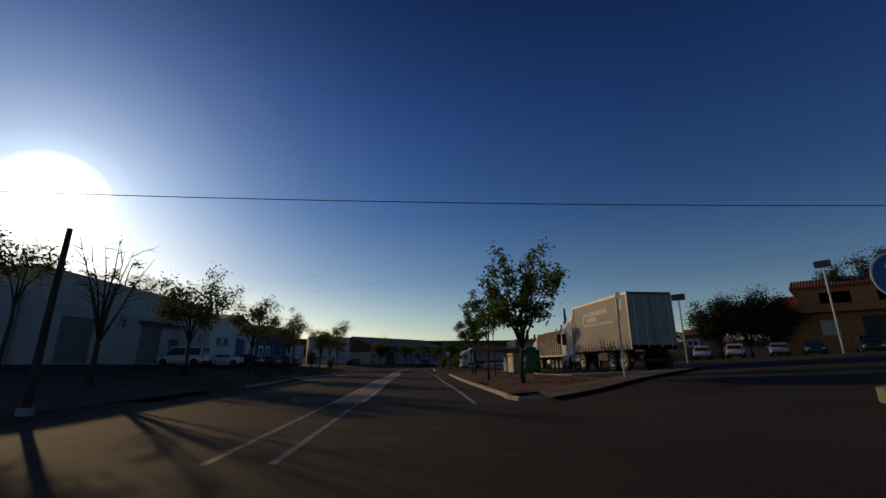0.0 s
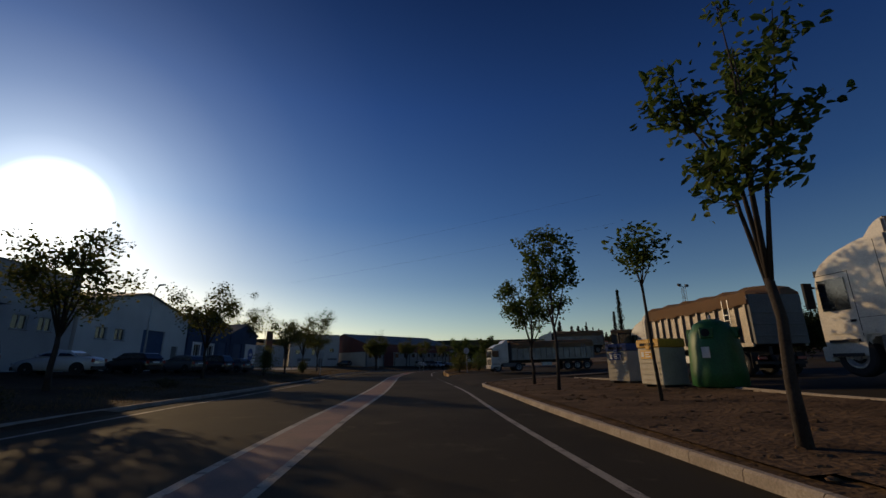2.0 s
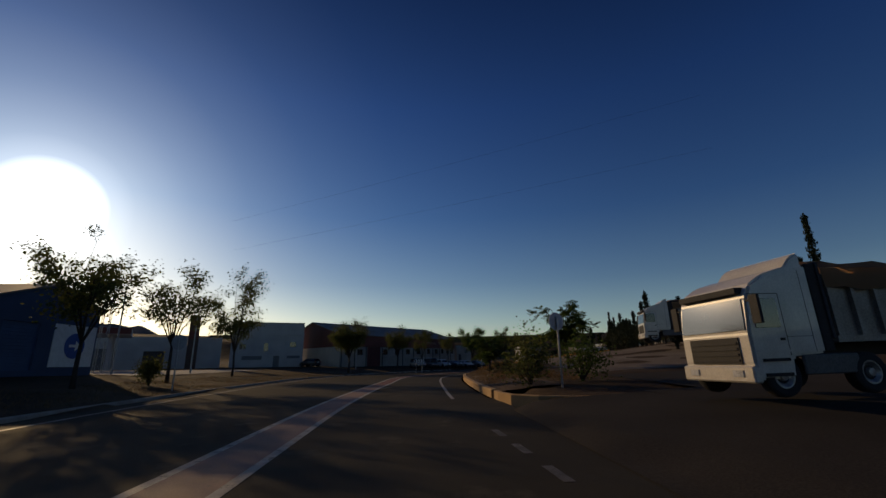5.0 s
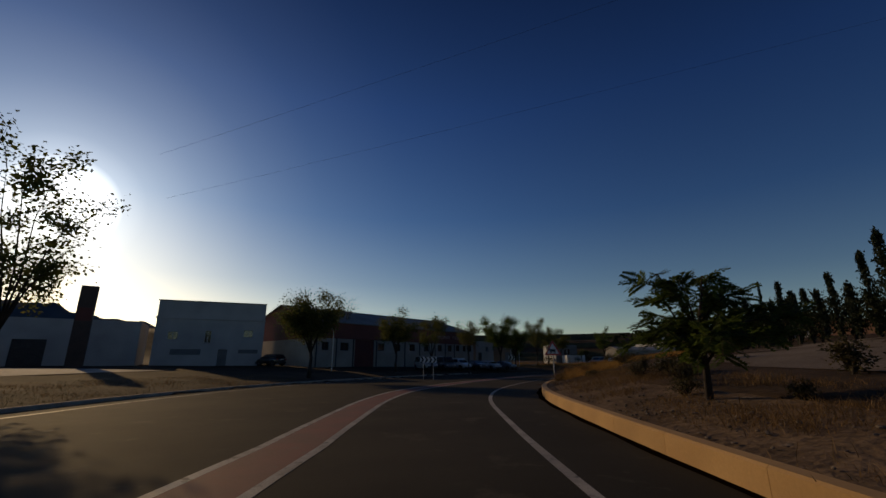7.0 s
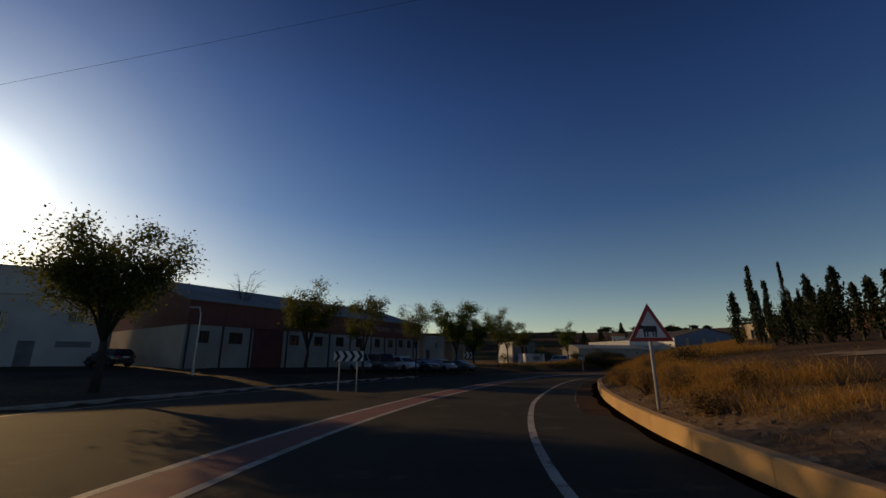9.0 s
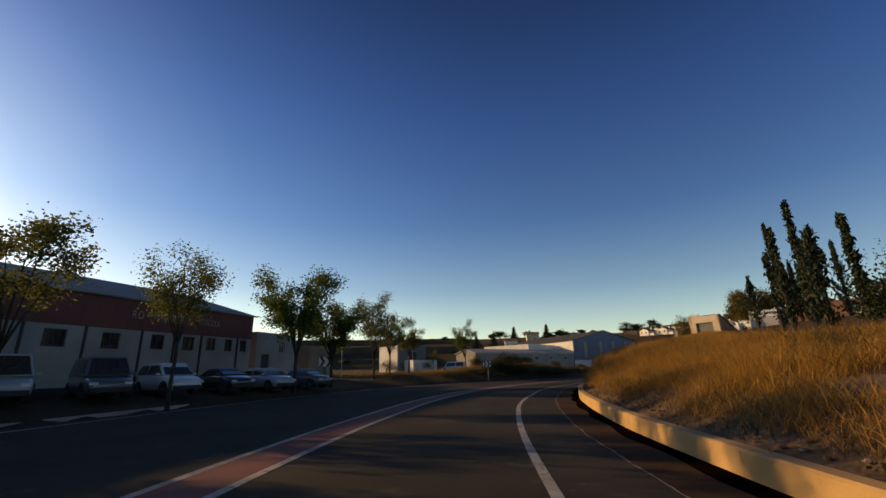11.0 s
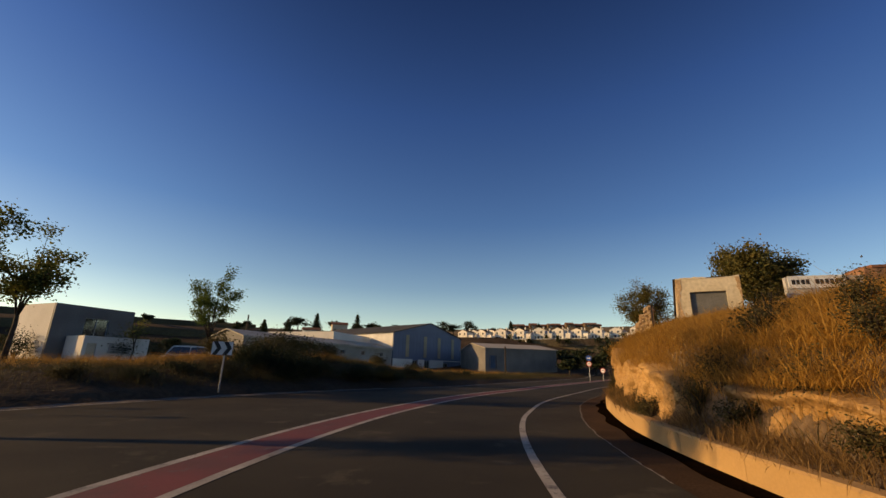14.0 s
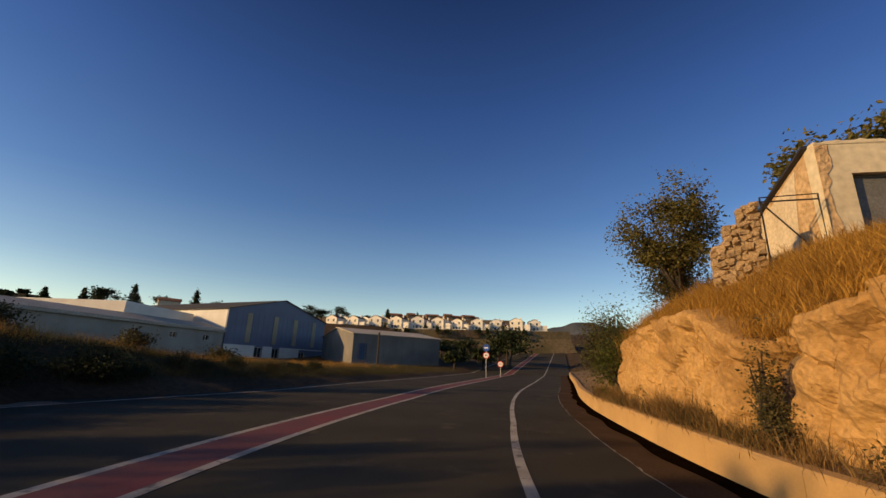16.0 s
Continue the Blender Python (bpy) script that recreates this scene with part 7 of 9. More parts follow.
for w in red_w:
    window(hr, *w, th=0.3, bars=1, frame_m=M_DARKMETAL)
roller_door(hr, 6.5, 10.1, -0.02, 3.899, M_REDDOOR, 0.3)
for x in (0.15, 3.3, 6.2, 10.5, 16.4, 19.8, 23.6, 26.3, 28.8, 32.8):
    part("downpipe", boxes((x - 0.06, x + 0.06, -0.13, -0.004, -0.3, 3.9)), M_DARKMETAL, hr)
M_FADED = mat("faded_letters", (0.42, 0.30, 0.26), (0.30, 0.20, 0.17), rough=0.8, scale=2, fine=20, bump=0.02)


def letters(parent, text, x, z, size, material, y=-0.08, name="lettering"):
    cu = bpy.data.curves.new(name, "FONT")
    cu.body, cu.size, cu.extrude, cu.space_character = text, size, 0.01, 1.15
    ob = new(name, cu)
    dg = bpy.context.evaluated_depsgraph_get()
    me = bpy.data.meshes.new_from_object(ob.evaluated_get(dg))
    bpy.data.objects.remove(ob)
    me.materials.clear()
    me.materials.append(material)
    o = new(name, me)
    o.parent = parent
    o.matrix_local = pose(x, y, z, 90, 0, 0)
    return o


for word, x, w in (("RO", 22.6, 0.85), ("MAQUINARIA", 24.3, 3.2), ("VINICOLA", 28.3, 2.2)):
    o = letters(hr, word, 0, 0, 0.85, M_FADED)
    k = w / o.dimensions.x
    o.matrix_local = pose(x, -0.08, 4.75, 90, 0, 0) @ Matrix.Diagonal((k, 1, 1, 1))

hall("white_hall", "white flat-topped annex adjoining the red hall", (7.5, 166.2), (11.6, 170.6), 9, 4.6, 1.1, M_HALLWALL, M_ROOFGREY, windows=((3.4, 4.2, 2.6, 3.6),), doors=((0.8, 1.9, 2.4, M_DARKMETAL),))
hall("tan_block", "ochre flat-roofed block behind the trees", (13.6, 174.0), (17.0, 178.6), 6, 3.4, 1.4, mat("ochre_render", (0.30, 0.22, 0.14), (0.22, 0.16, 0.10), rough=0.92, scale=0.6, fine=16, bump=0.2, mix=0.3), M_ROOFGREY, doors=((2.2, 4.4, 2.4, M_GREYDOOR),))

# ---- trees along the verge ----
V = "trees along the verge"
for i, (x, y, H, sp, fk, n, bare) in enumerate(((-16.5, 31, 7.2, 2.2, 2.4, 2000, 0.1), (-16.3, 41.8, 6.9, 1.9, 2.4, 1700, 0.1), (-17.4, 56.5, 6.6, 1.9, 2.3, 1600, 0.15), (-18.8, 80, 7.0, 2.0, 2.4, 1500, 0.2),
                                            (-19.0, 88.5, 8.2, 2.4, 2.5, 1700, 0.35), (-20.0, 101.2, 9.4, 2.6, 2.4, 3000, 0.1), (-29.0, 92.0, 11.0, 3.0, 3.0, 2000, 0.2), (-31.5, 46, 11.0, 2.6, 3.5, 1800, 0.1))):
    plant_tree(x, y, "thin-crowned verge tree against the light" if bare > 0.12 else "leafy verge tree against the light", seed=100 + i, group=V, H=H + (0.3 if x > -25 else 0), fork=fk, spread=sp * 1.15, limbs=8, leaves=int(n * 1.9), leaf=0.25, r0=0.11, bare=bare, leaf_m=M_LEAF2, droop=0.25, density=0.28)
plant_tree(-14.8, 20.2, "leafless tree with bare upswept branches", seed=130, group=V, H=6.8, fork=2.0, spread=1.7, limbs=8, leaves=60, leaf=0.1, r0=0.12)
plant_tree(-17.2, 18.4, "small leafy tree beside the bare one", seed=131, group=V, H=6.2, fork=3.2, spread=1.4, limbs=5, leaves=1200, leaf=0.2, r0=0.08, leaf_m=M_LEAF2)
bush(-18.0, 70.5, 1.3, 2.9, 132, "round green shrub on the verge", M_LEAF2, 2600, 0.14)
bush(-17.8, 84.5, 0.9, 1.8, 133, "round green shrub on the verge", M_LEAF2, 1600, 0.14)
bush(-15.5, 29.0, 0.6, 0.7, 134, "low dark shrub on the verge", M_LEAF3, 500, 0.09)
bush(-13.0, 36.0, 0.7, 0.6, 135, "low dry shrub on the verge", M_SHRUB, 500, 0.09)
bush(-14.5, 47.0, 0.8, 0.7, 136, "low dry shrub on the verge", M_SHRUB, 500, 0.09)
for x, y, h, tn in ((-24.5, 60.5, 7.4, -20), (-27.2, 94.8, 8.4, -20), (-25.0, 103.0, 6.8, 0), (-26.5, 38.0, 8.8, -20)):
    street_lamp(x, y, tn, h, "curved-arm steel street lamp behind the verge")
round_sign(-14.6, 81.4, 180, 2.6, 0.42, "back", "grey back of a round sign on the verge")

# ---- before the red hall ----
plant_tree(-11.6, 119.4, "large leafy tree by the white block", seed=140, group=V, H=6.6, fork=2.1, spread=2.3, limbs=9, leaves=14000, leaf=0.19, r0=0.16, leaf_m=M_LEAF2, density=0.32)
plant_tree(-14.3, 147.5, "leafless tree showing over the roof", seed=141, group=V, H=10.2, fork=5.2, spread=1.8, limbs=9, leaves=40, leaf=0.1, r0=0.12)
plant_tree(-5.6, 135.8, "low round-crowned tree before the red hall", seed=142, group=V, H=7.2, fork=2.2, spread=2.4, limbs=9, leaves=8500, leaf=0.20, r0=0.13, leaf_m=M_LEAF2, droop=0.3)
plant_tree(-1.2, 139.6, "thin-crowned tree before the red hall", seed=143, group=V, H=6.8, fork=2.0, spread=2.0, limbs=6, leaves=4200, leaf=0.2, r0=0.11, leaf_m=M_LEAF2, bare=0.25)
plant_tree(3.9, 141.7, "thin-crowned tree close by the verge", seed=144, group=V, H=7.5, fork=3.2, spread=1.6, limbs=7, leaves=5000, leaf=0.15, r0=0.08, leaf_m=M_LEAF2, bare=0.25)
plant_tree(10.0, 152.0, "tall leafy tree at the forecourt's edge", seed=145, group=V, H=9.2, fork=2.4, spread=3.0, limbs=11, leaves=11000, leaf=0.22, r0=0.13, leaf_m=M_LEAF, droop=0.3)
plant_tree(13.4, 157.0, "leafy drooping tree at the forecourt's edge", seed=146, group=V, H=7.8, fork=2.2, spread=2.6, limbs=11, leaves=10000, leaf=0.22, r0=0.13, leaf_m=M_LEAF, droop=0.35)
plant_tree(19.2, 164.9, "slender upright tree on the verge", seed=147, group=V, H=9.0, fork=2.0, spread=1.9, limbs=9, leaves=5600, leaf=0.20, r0=0.10, leaf_m=M_LEAF2)
plant_tree(24.6, 176.6, "spreading tree before the white house", seed=148, group=V, H=8.2, fork=2.6, spread=2.4, limbs=7, leaves=6000, leaf=0.22, r0=0.13, leaf_m=M_LEAF2, droop=0.2)
plant_tree(28.0, 178.4, "spreading tree before the white house", seed=149, group=V, H=7.6, fork=2.6, spread=2.0, limbs=6, leaves=4500, leaf=0.22, r0=0.12, leaf_m=M_LEAF2, droop=0.3)
plant_tree(41.2, 186.4, "lone airy tree above the weeds", seed=150, group=V, H=8.4, fork=2.4, spread=2.0, limbs=8, leaves=6000, leaf=0.2, r0=0.11, leaf_m=M_LEAF, density=0.22)
plant_tree(36.5, 189.5, "small thin tree above the weeds", seed=151, group=V, H=3.8, fork=1.6, spread=0.7, limbs=5, leaves=500, leaf=0.18, r0=0.06, leaf_m=M_LEAF2)


def chevron_board(x, y, turn, z, w, h, n, label, flip=1):
    """A curve board: white plate with black chevrons on two posts."""
    t = thing("chevron_sign", label, "road sign", pose(x, y, ground_z(x, y), 0, 0, turn), "chevron boards on the bend")
    part("plate", boxes((-w / 2, w / 2, -0.02, 0.0, z, z + h)), M_SIGNWHITE, t)
    step = w / n
    for k in range(n):
        c = -w / 2 + step * (k + 0.5)
        a = step * 0.22 * flip
        pts = [(c - a * 2, z + h), (c, z + h), (c + a * 2, z + h / 2), (c, z), (c - a * 2, z), (c, z + h / 2)]
        bm = bmesh.new()
        for quad in (pts[0:3] + [pts[5]], [pts[5], pts[2], pts[3], pts[4]]):
            v0 = [bm.verts.new((p[0], -0.026, p[1])) for p in quad]
            v1 = [bm.verts.new((p[0], -0.021, p[1])) for p in quad]
            for i in range(4):
                bm.faces.new((v0[i], v0[(i + 1) % 4], v1[(i + 1) % 4], v1[i]))
            bm.faces.new(v0)
            bm.faces.new(v1[::-1])
        bmesh.ops.recalc_face_normals(bm, faces=bm.faces[:])
        part("chevron", bm, M_SIGNBLACK, t, "black chevron")
    for s in ((-0.3, 0.3) if w > 1 else (0.12,)):
        post_pole(t, z + h * 0.9, 0.04, x=s * w, y=0.06)
    return t


chevron_board(-1.6, 121.8, -8, 1.6, 1.5, 0.5, 4, "white board with four black chevrons")
chevron_board(13.6, 161.6, -8, 1.4, 1.2, 0.9, 2, "square white board with black chevrons")
chevron_board(34.3, 167.0, -45, 1.5, 0.95, 0.62, 2, "white board with chevrons above weeds")
street_lamp(-12.4, 131.4, 180, 4.6, "short steel lamp before the red hall", arm=0.5)
for x, y, h, lab in ((17.2, 172.3, 4.2, "thin steel lamp post by the ochre block"), (16.2, 176.4, 4.4, "thin dark pole by the ochre block")):
    t = thing("lamp_post", lab, "lamp post", pose(x, y, ground_z(x, y)))
    post_pole(t, h, 0.05, name="pole")
    part("lantern", boxes((-0.2, 0.2, -0.1, 0.1, h, h + 0.2), bevel=0.03), M_METAL, t)
t = thing("marker_post", "white marker post among the weeds", "post", pose(42.4, 189, ground_z(42.4, 189)))
post_pole(t, 1.9, 0.06, M_SIGNWHITE)

# ---- white house and yard beyond ----
# front and back take a darker grey so the front reads as shaded
hh = hall("white_house", "flat-roofed block with white ends, front greyed to read as shaded", (31.5, 194.0), (37.7, 196.0), 6, 5.0, ground_z(34, 195) - 0.2, M_ROOFGREY, M_ROOFGREY, windows=((2.4, 4.4, 2.4, 4.0),), side_m=M_WHITEPAINT)
hall("white_annex", "low white annex with a notice board", (33.4, 191.2), (38.4, 192.4), 3, 2.3, ground_z(36, 192) - 0.1, M_WHITEPAINT, M_ROOFGREY, doors=((0.3, 1.0, 1.7, M_CREAM),))
t = thing("notice_board", "grey notice on the white annex", "sign", frame_of((33.4, 191.2), (38.4, 192.4), ground_z(36, 192) - 0.1)[0])
part("board", boxes((1.9, 3.6, -0.04, -0.004, 0.9, 1.8)), M_GREYWALL, t)
for k in range(3):
    part("bar", boxes((2.1, 3.4, -0.048, -0.041, 1.02 + 0.18 * k, 1.10 + 0.18 * k)), M_GREYDOOR, t)
car(41.5, 192.0, 60, P_WHITE, "white van in the yard beyond the trees", "van")
for i, (x, y, r, h) in enumerate(((38, 176, 1.2, 1.6), (42, 175, 1.6, 2.2), (45, 176, 1.4, 1.8), (36, 193, 2.2, 2.6), (40, 196, 2.4, 2.6), (30, 196, 2.0, 2.2), (48, 178, 1.1, 1.2), (54, 178, 1.0, 1.1), (60, 179, 1.2, 1.0))):
    bush(x, y, r, h, 160 + i, "dark tangled shrub on the valley side", M_LEAF3 if i in (1, 2, 3, 4, 5) else M_SHRUB, 1500, 0.15)

# tall dark scrub on the valley verge
for i, (x, y, r, h) in enumerate(((39.8, 170.6, 1.6, 2.0), (38.0, 171.6, 1.3, 1.7), (42.0, 171.4, 1.4, 1.5), (45.4, 170.8, 1.3, 1.25), (48.6, 171.2, 1.2, 1.1))):
    bush(x, y, r, h, 760 + i, "tall dense dark scrub on the valley verge", M_LEAF3, 6500, 0.085, group="scrub along the verge")

# dark scrub along the valley verge
for x, y, r, h, sd in ((40.3, 173.3, 1.5, 2.3, 690), (38.6, 172.2, 1.1, 1.7, 691), (42.6, 174.6, 1.2, 1.6, 692)):
    bush(x, y, r, h, sd, "tall dark bush on the spoil heap", M_SHRUB, 5200, 0.09, group="scrub along the verge")
g = np.random.default_rng(77)
for i in range(16):
    sv = 166 + i * 2.3 + g.uniform(-0.6, 0.6)
    x, y = on_road(sv, float(LLINE(sv)) - 1.0 - g.uniform(1.4, 3.6))
    bush(float(x), float(y), g.uniform(0.6, 1.1), g.uniform(0.5, 1.0), 700 + i, "dark dry scrub on the valley verge", M_LEAF3 if i % 3 else M_SHRUB, 2200, 0.07, group="scrub along the verge")


# ---- the verge and yard before the bend ----
def acacia(x, y, H, spread, seed, label, arms=16, lean=(0.0, 0.0)):
    """A low-forked tree with arching branches that end in flat sprays of feathered leaves."""
    g = np.random.default_rng(seed)
    t = thing("tree", label, "tree", pose(x, y, ground_z(x, y) - 0.05), "small trees on the verge")
    bm = bmesh.new()
    tube(bm, [(0, 0, -0.1), (0.05, 0.02, H * 0.22), (0.02, -0.03, H * 0.5)], [0.085, 0.07, 0.05], 8)
    v, f = [], []
    for i in range(arms):
        az = i * 2.4 + g.uniform(-0.3, 0.3)
        q = g.random()
        z0 = H * (0.2 + 0.3 * g.random())
        reach = spread * (0.2 + 0.8 * q)
        top = H * (0.42 + 0.55 * g.random()) * (1.0 - 0.12 * q)
        dx, dy = math.cos(az), math.sin(az)
        p = [Vector((0.02, 0, z0)), Vector((dx * reach * 0.3 + lean[0] * 0.3, dy * reach * 0.3, z0 + (top - z0) * 0.55)), Vector((dx * reach * 0.68 + lean[0] * 0.7, dy * reach * 0.68, top)), Vector((dx * reach + lean[0], dy * reach + lean[1], top - 0.10 * H * g.random()))]
        tube(bm, p, [0.035, 0.024, 0.014, 0.005], 5, cap=False)
        for u in np.r_[g.uniform(0.25, 3.0, 17), 2.95, 3.0]:
            k = min(int(u), 2)
            a = p[k].lerp(p[k + 1], u - k)
            yaw = az + g.normal(0, 0.85)
            L = g.uniform(0.3, 0.55)
            axis = Vector((math.cos(yaw), math.sin(yaw), g.uniform(-0.6, 0.7))).normalized()
            side = axis.cross(Vector((g.normal(0, 0.6), g.normal(0, 0.6), 1))).normalized()
            tube(bm, [a, a + axis * L], [0.004, 0.002], 3, cap=False)
            for m in range(11):
                c = a + axis * L * (0.12 + 0.88 * m / 10) - Vector((0, 0, 0.06 * (m / 10) ** 2))
                w = 0.155 * (1 - abs(m / 10 - 0.4) * 0.7)
                for sg in (-1, 1):
                    d = (side * sg + axis * 0.35 + Vector((0, 0, g.normal(-0.1, 0.16)))).normalized()
                    n0 = len(v)
                    v += [tuple(c), tuple(c + d * w * 0.5 + axis * 0.03), tuple(c + d * w), tuple(c + d * w * 0.5 - axis * 0.03)]
                    f.append((n0, n0 + 1, n0 + 2, n0 + 3))
    part("trunk", bm, M_BARK, t, smooth=True)
    raw_ob("crown", v, f, M_LEAF, t)
    return t


acacia(4.3, 91.4, 3.3, 1.8, 201, "small feathery acacia above the low wall", arms=30)
acacia(8.2, 84.0, 4.6, 2.1, 202, "taller feathery acacia above the low wall", arms=46)
for i, (x, y, r, h) in enumerate(((28.2, 122.0, 1.5, 3.0), (27.6, 117.2, 1.4, 2.8), (27.0, 112.6, 1.5, 3.2), (26.8, 107.8, 1.5, 3.4), (26.6, 102.0, 1.5, 3.2), (27.0, 97.0, 1.6, 3.4), (30.5, 126.8, 1.5, 2.8))):
    bush(x, y, r, h, 300 + i, "dense dark evergreen bush between the cypresses", M_LEAF3, 2600, 0.16)
for i in range(20):
    ss, oo = 150.5 + 0.66 * i, (0.75, 1.5, 1.0, 2.4)[i % 4]
    x, y = (float(q) for q in on_road(ss, float(KERB(ss)) + oo))
    bush(x, y, 0.4 + 0.06 * (i % 3), 0.55 + 0.12 * ((i * 5) % 4), 350 + i, "dry olive shrub at the foot of the bank", M_SHRUB, 1500, 0.045)
for i in range(10):
    ss, oo = 108.5 + 1.7 * i, (0.9, 2.2, 1.3)[i % 3]
    x, y = (float(q) for q in on_road(ss, float(KERB(ss)) + oo))
    bush(x, y, 0.45, 0.5 + 0.1 * (i % 4), 380 + i, "dry brown shrub among the verge grass", M_STRAW2, 1500, 0.05)
g = np.random.default_rng(77)
for i in range(16):
    ss, oo = 80 + 1.6 * i + g.uniform(-0.6, 0.6), g.uniform(1.6, 4.8)
    x, y = (float(q) for q in on_road(ss, float(KERB(ss)) + oo))
    bush(x, y, g.uniform(0.25, 0.5), g.uniform(0.35, 0.8), 320 + i, "dry brown shrub tuft on the verge", M_SHRUB, 900, 0.05)
tipper(27.6, 90.4, 74.0, L=7.5, H=3.4, label="white-cabbed tipper lorry in the dusty yard", ribs=11)
ROW = [(43.3, 137.6, 9.0, 0.27), (44.4, 136.0, 7.0, 0.3), (43.0, 136.9, 5.2, 0.35), (36.5, 134.5, 6.0, 0.6), (33.8, 132.6, 7.2, 0.65), (32.2, 130.8, 8.3, 0.55), (30.8, 128.2, 6.2, 0.65),
                                   (29.4, 125.6, 6.4, 0.6), (28.8, 123.2, 5.6, 0.7), (28.0, 120.8, 6.2, 0.65), (27.4, 118.6, 5.0, 0.7), (26.9, 116.4, 5.8, 0.65), (26.6, 114.0, 6.8, 0.7), (26.2, 111.4, 6.6, 0.75), (26.2, 109.0, 7.4, 0.7),
                                   (25.9, 106.2, 8.0, 0.75), (27.6, 128.2, 5.8, 0.6), (31.4, 124.4, 5.0, 0.9), (30.0, 118.0, 4.8, 0.9), (29.0, 112.0, 4.8, 0.9), (34.8, 129.6, 5.0, 0.9), (26.0, 103.4, 6.4, 0.75), (26.2, 100.2, 6.0, 0.7), (26.4, 97.4, 6.0, 0.7), (26.8, 94.6, 6.2, 0.7)]
ROW += [((a[0] + b[0]) / 2, (a[1] + b[1]) / 2, 0.5 * (a[2] + b[2]) * (0.8 + 0.35 * ((k * 7) % 5) / 5), 0.5) for k, (a, b) in enumerate(zip(ROW[7:16], ROW[8:17]))]
ROW += [(42.0, 138.9, 4.6, 0.34), (45.4, 134.6, 6.4, 0.3), (43.6, 136.2, 4.4, 0.42), (44.6, 137.2, 5.4, 0.36)]
RAGGED = {0, 1, 2, len(ROW) - 4, len(ROW) - 3, len(ROW) - 2, len(ROW) - 1}
for i, (x, y, H, w) in enumerate(ROW):
    if i in RAGGED:
        cypress(x, y, H * 0.9, w * 3.6, 210 + i, "thin ragged cypress at the row's end", ragged=True)
    else:
        cypress(x, y, H * ((0.52 + 0.30 * ((i * 13) % 7) / 6) if i > 6 else 0.85), w * (0.5 if i < 8 else 1.0), 210 + i, "dark cypress in a close row above the yard")
for i, (x, y, r, h) in enumerate(((8.6, 92.5, 0.5, 0.95), (6.8, 97.0, 0.6, 0.7), (14.0, 117.5, 1.1, 0.9), (11.5, 101.5, 0.7, 0.7))):
    bush(x, y, r, h, 240 + i, "dry brown shrub tuft on the verge", M_SHRUB, 700, 0.10)

# cattle warning sign
def cattle_sign(x, y, turn):
    t = thing("warning_sign", "red-edged triangular cattle warning sign on a post", "road sign", pose(x, y, ground_z(x, y), 0, 0, turn))
    post_pole(t, 2.3, 0.04, y=0.055)
    z = 1.35
    tri = lambda r: [(-r * 0.866, z + 0.48 - r * 0.5), (r * 0.866, z + 0.48 - r * 0.5), (0, z + 0.48 + r)]
    poly_plate("plate", tri(0.60), -0.01, 0.006, M_SIGNBACK, t)
    poly_plate("border", tri(0.59), -0.016, -0.011, M_SIGNRED, t, "red border")
    poly_plate("face", tri(0.42), -0.022, -0.017, M_SIGNWHITE, t, "white face")
    cow = part("pictogram", boxes((-0.17, 0.13, -0.028, -0.023, z + 0.40, z + 0.54), (-0.16, -0.12, -0.028, -0.023, z + 0.28, z + 0.40), (-0.09, -0.06, -0.028, -0.023, z + 0.29, z + 0.40), (0.04, 0.07, -0.028, -0.023, z + 0.29, z + 0.40), (0.10, 0.13, -0.028, -0.023, z + 0.28, z + 0.40),
                                  (-0.26, -0.172, -0.028, -0.023, z + 0.47, z + 0.56), (-0.28, -0.25, -0.028, -0.023, z + 0.562, z + 0.59), (0.132, 0.15, -0.028, -0.023, z + 0.36, z + 0.53)), M_SIGNBLACK, t, "black cattle silhouette")
    return t


cattle_sign(6.0, 108.4, -12)

# ---- the bank, the rock cut and the ruins ----
M_ROCK = mat("ochre_rock", (0.46, 0.285, 0.120), (0.31, 0.18, 0.072), rough=0.95, scale=0.6, fine=16, bump=0.7, mix=0.45, spec=0.15, dist=0.03, wear=(0.21, 0.125, 0.058), wear_at=0.62)


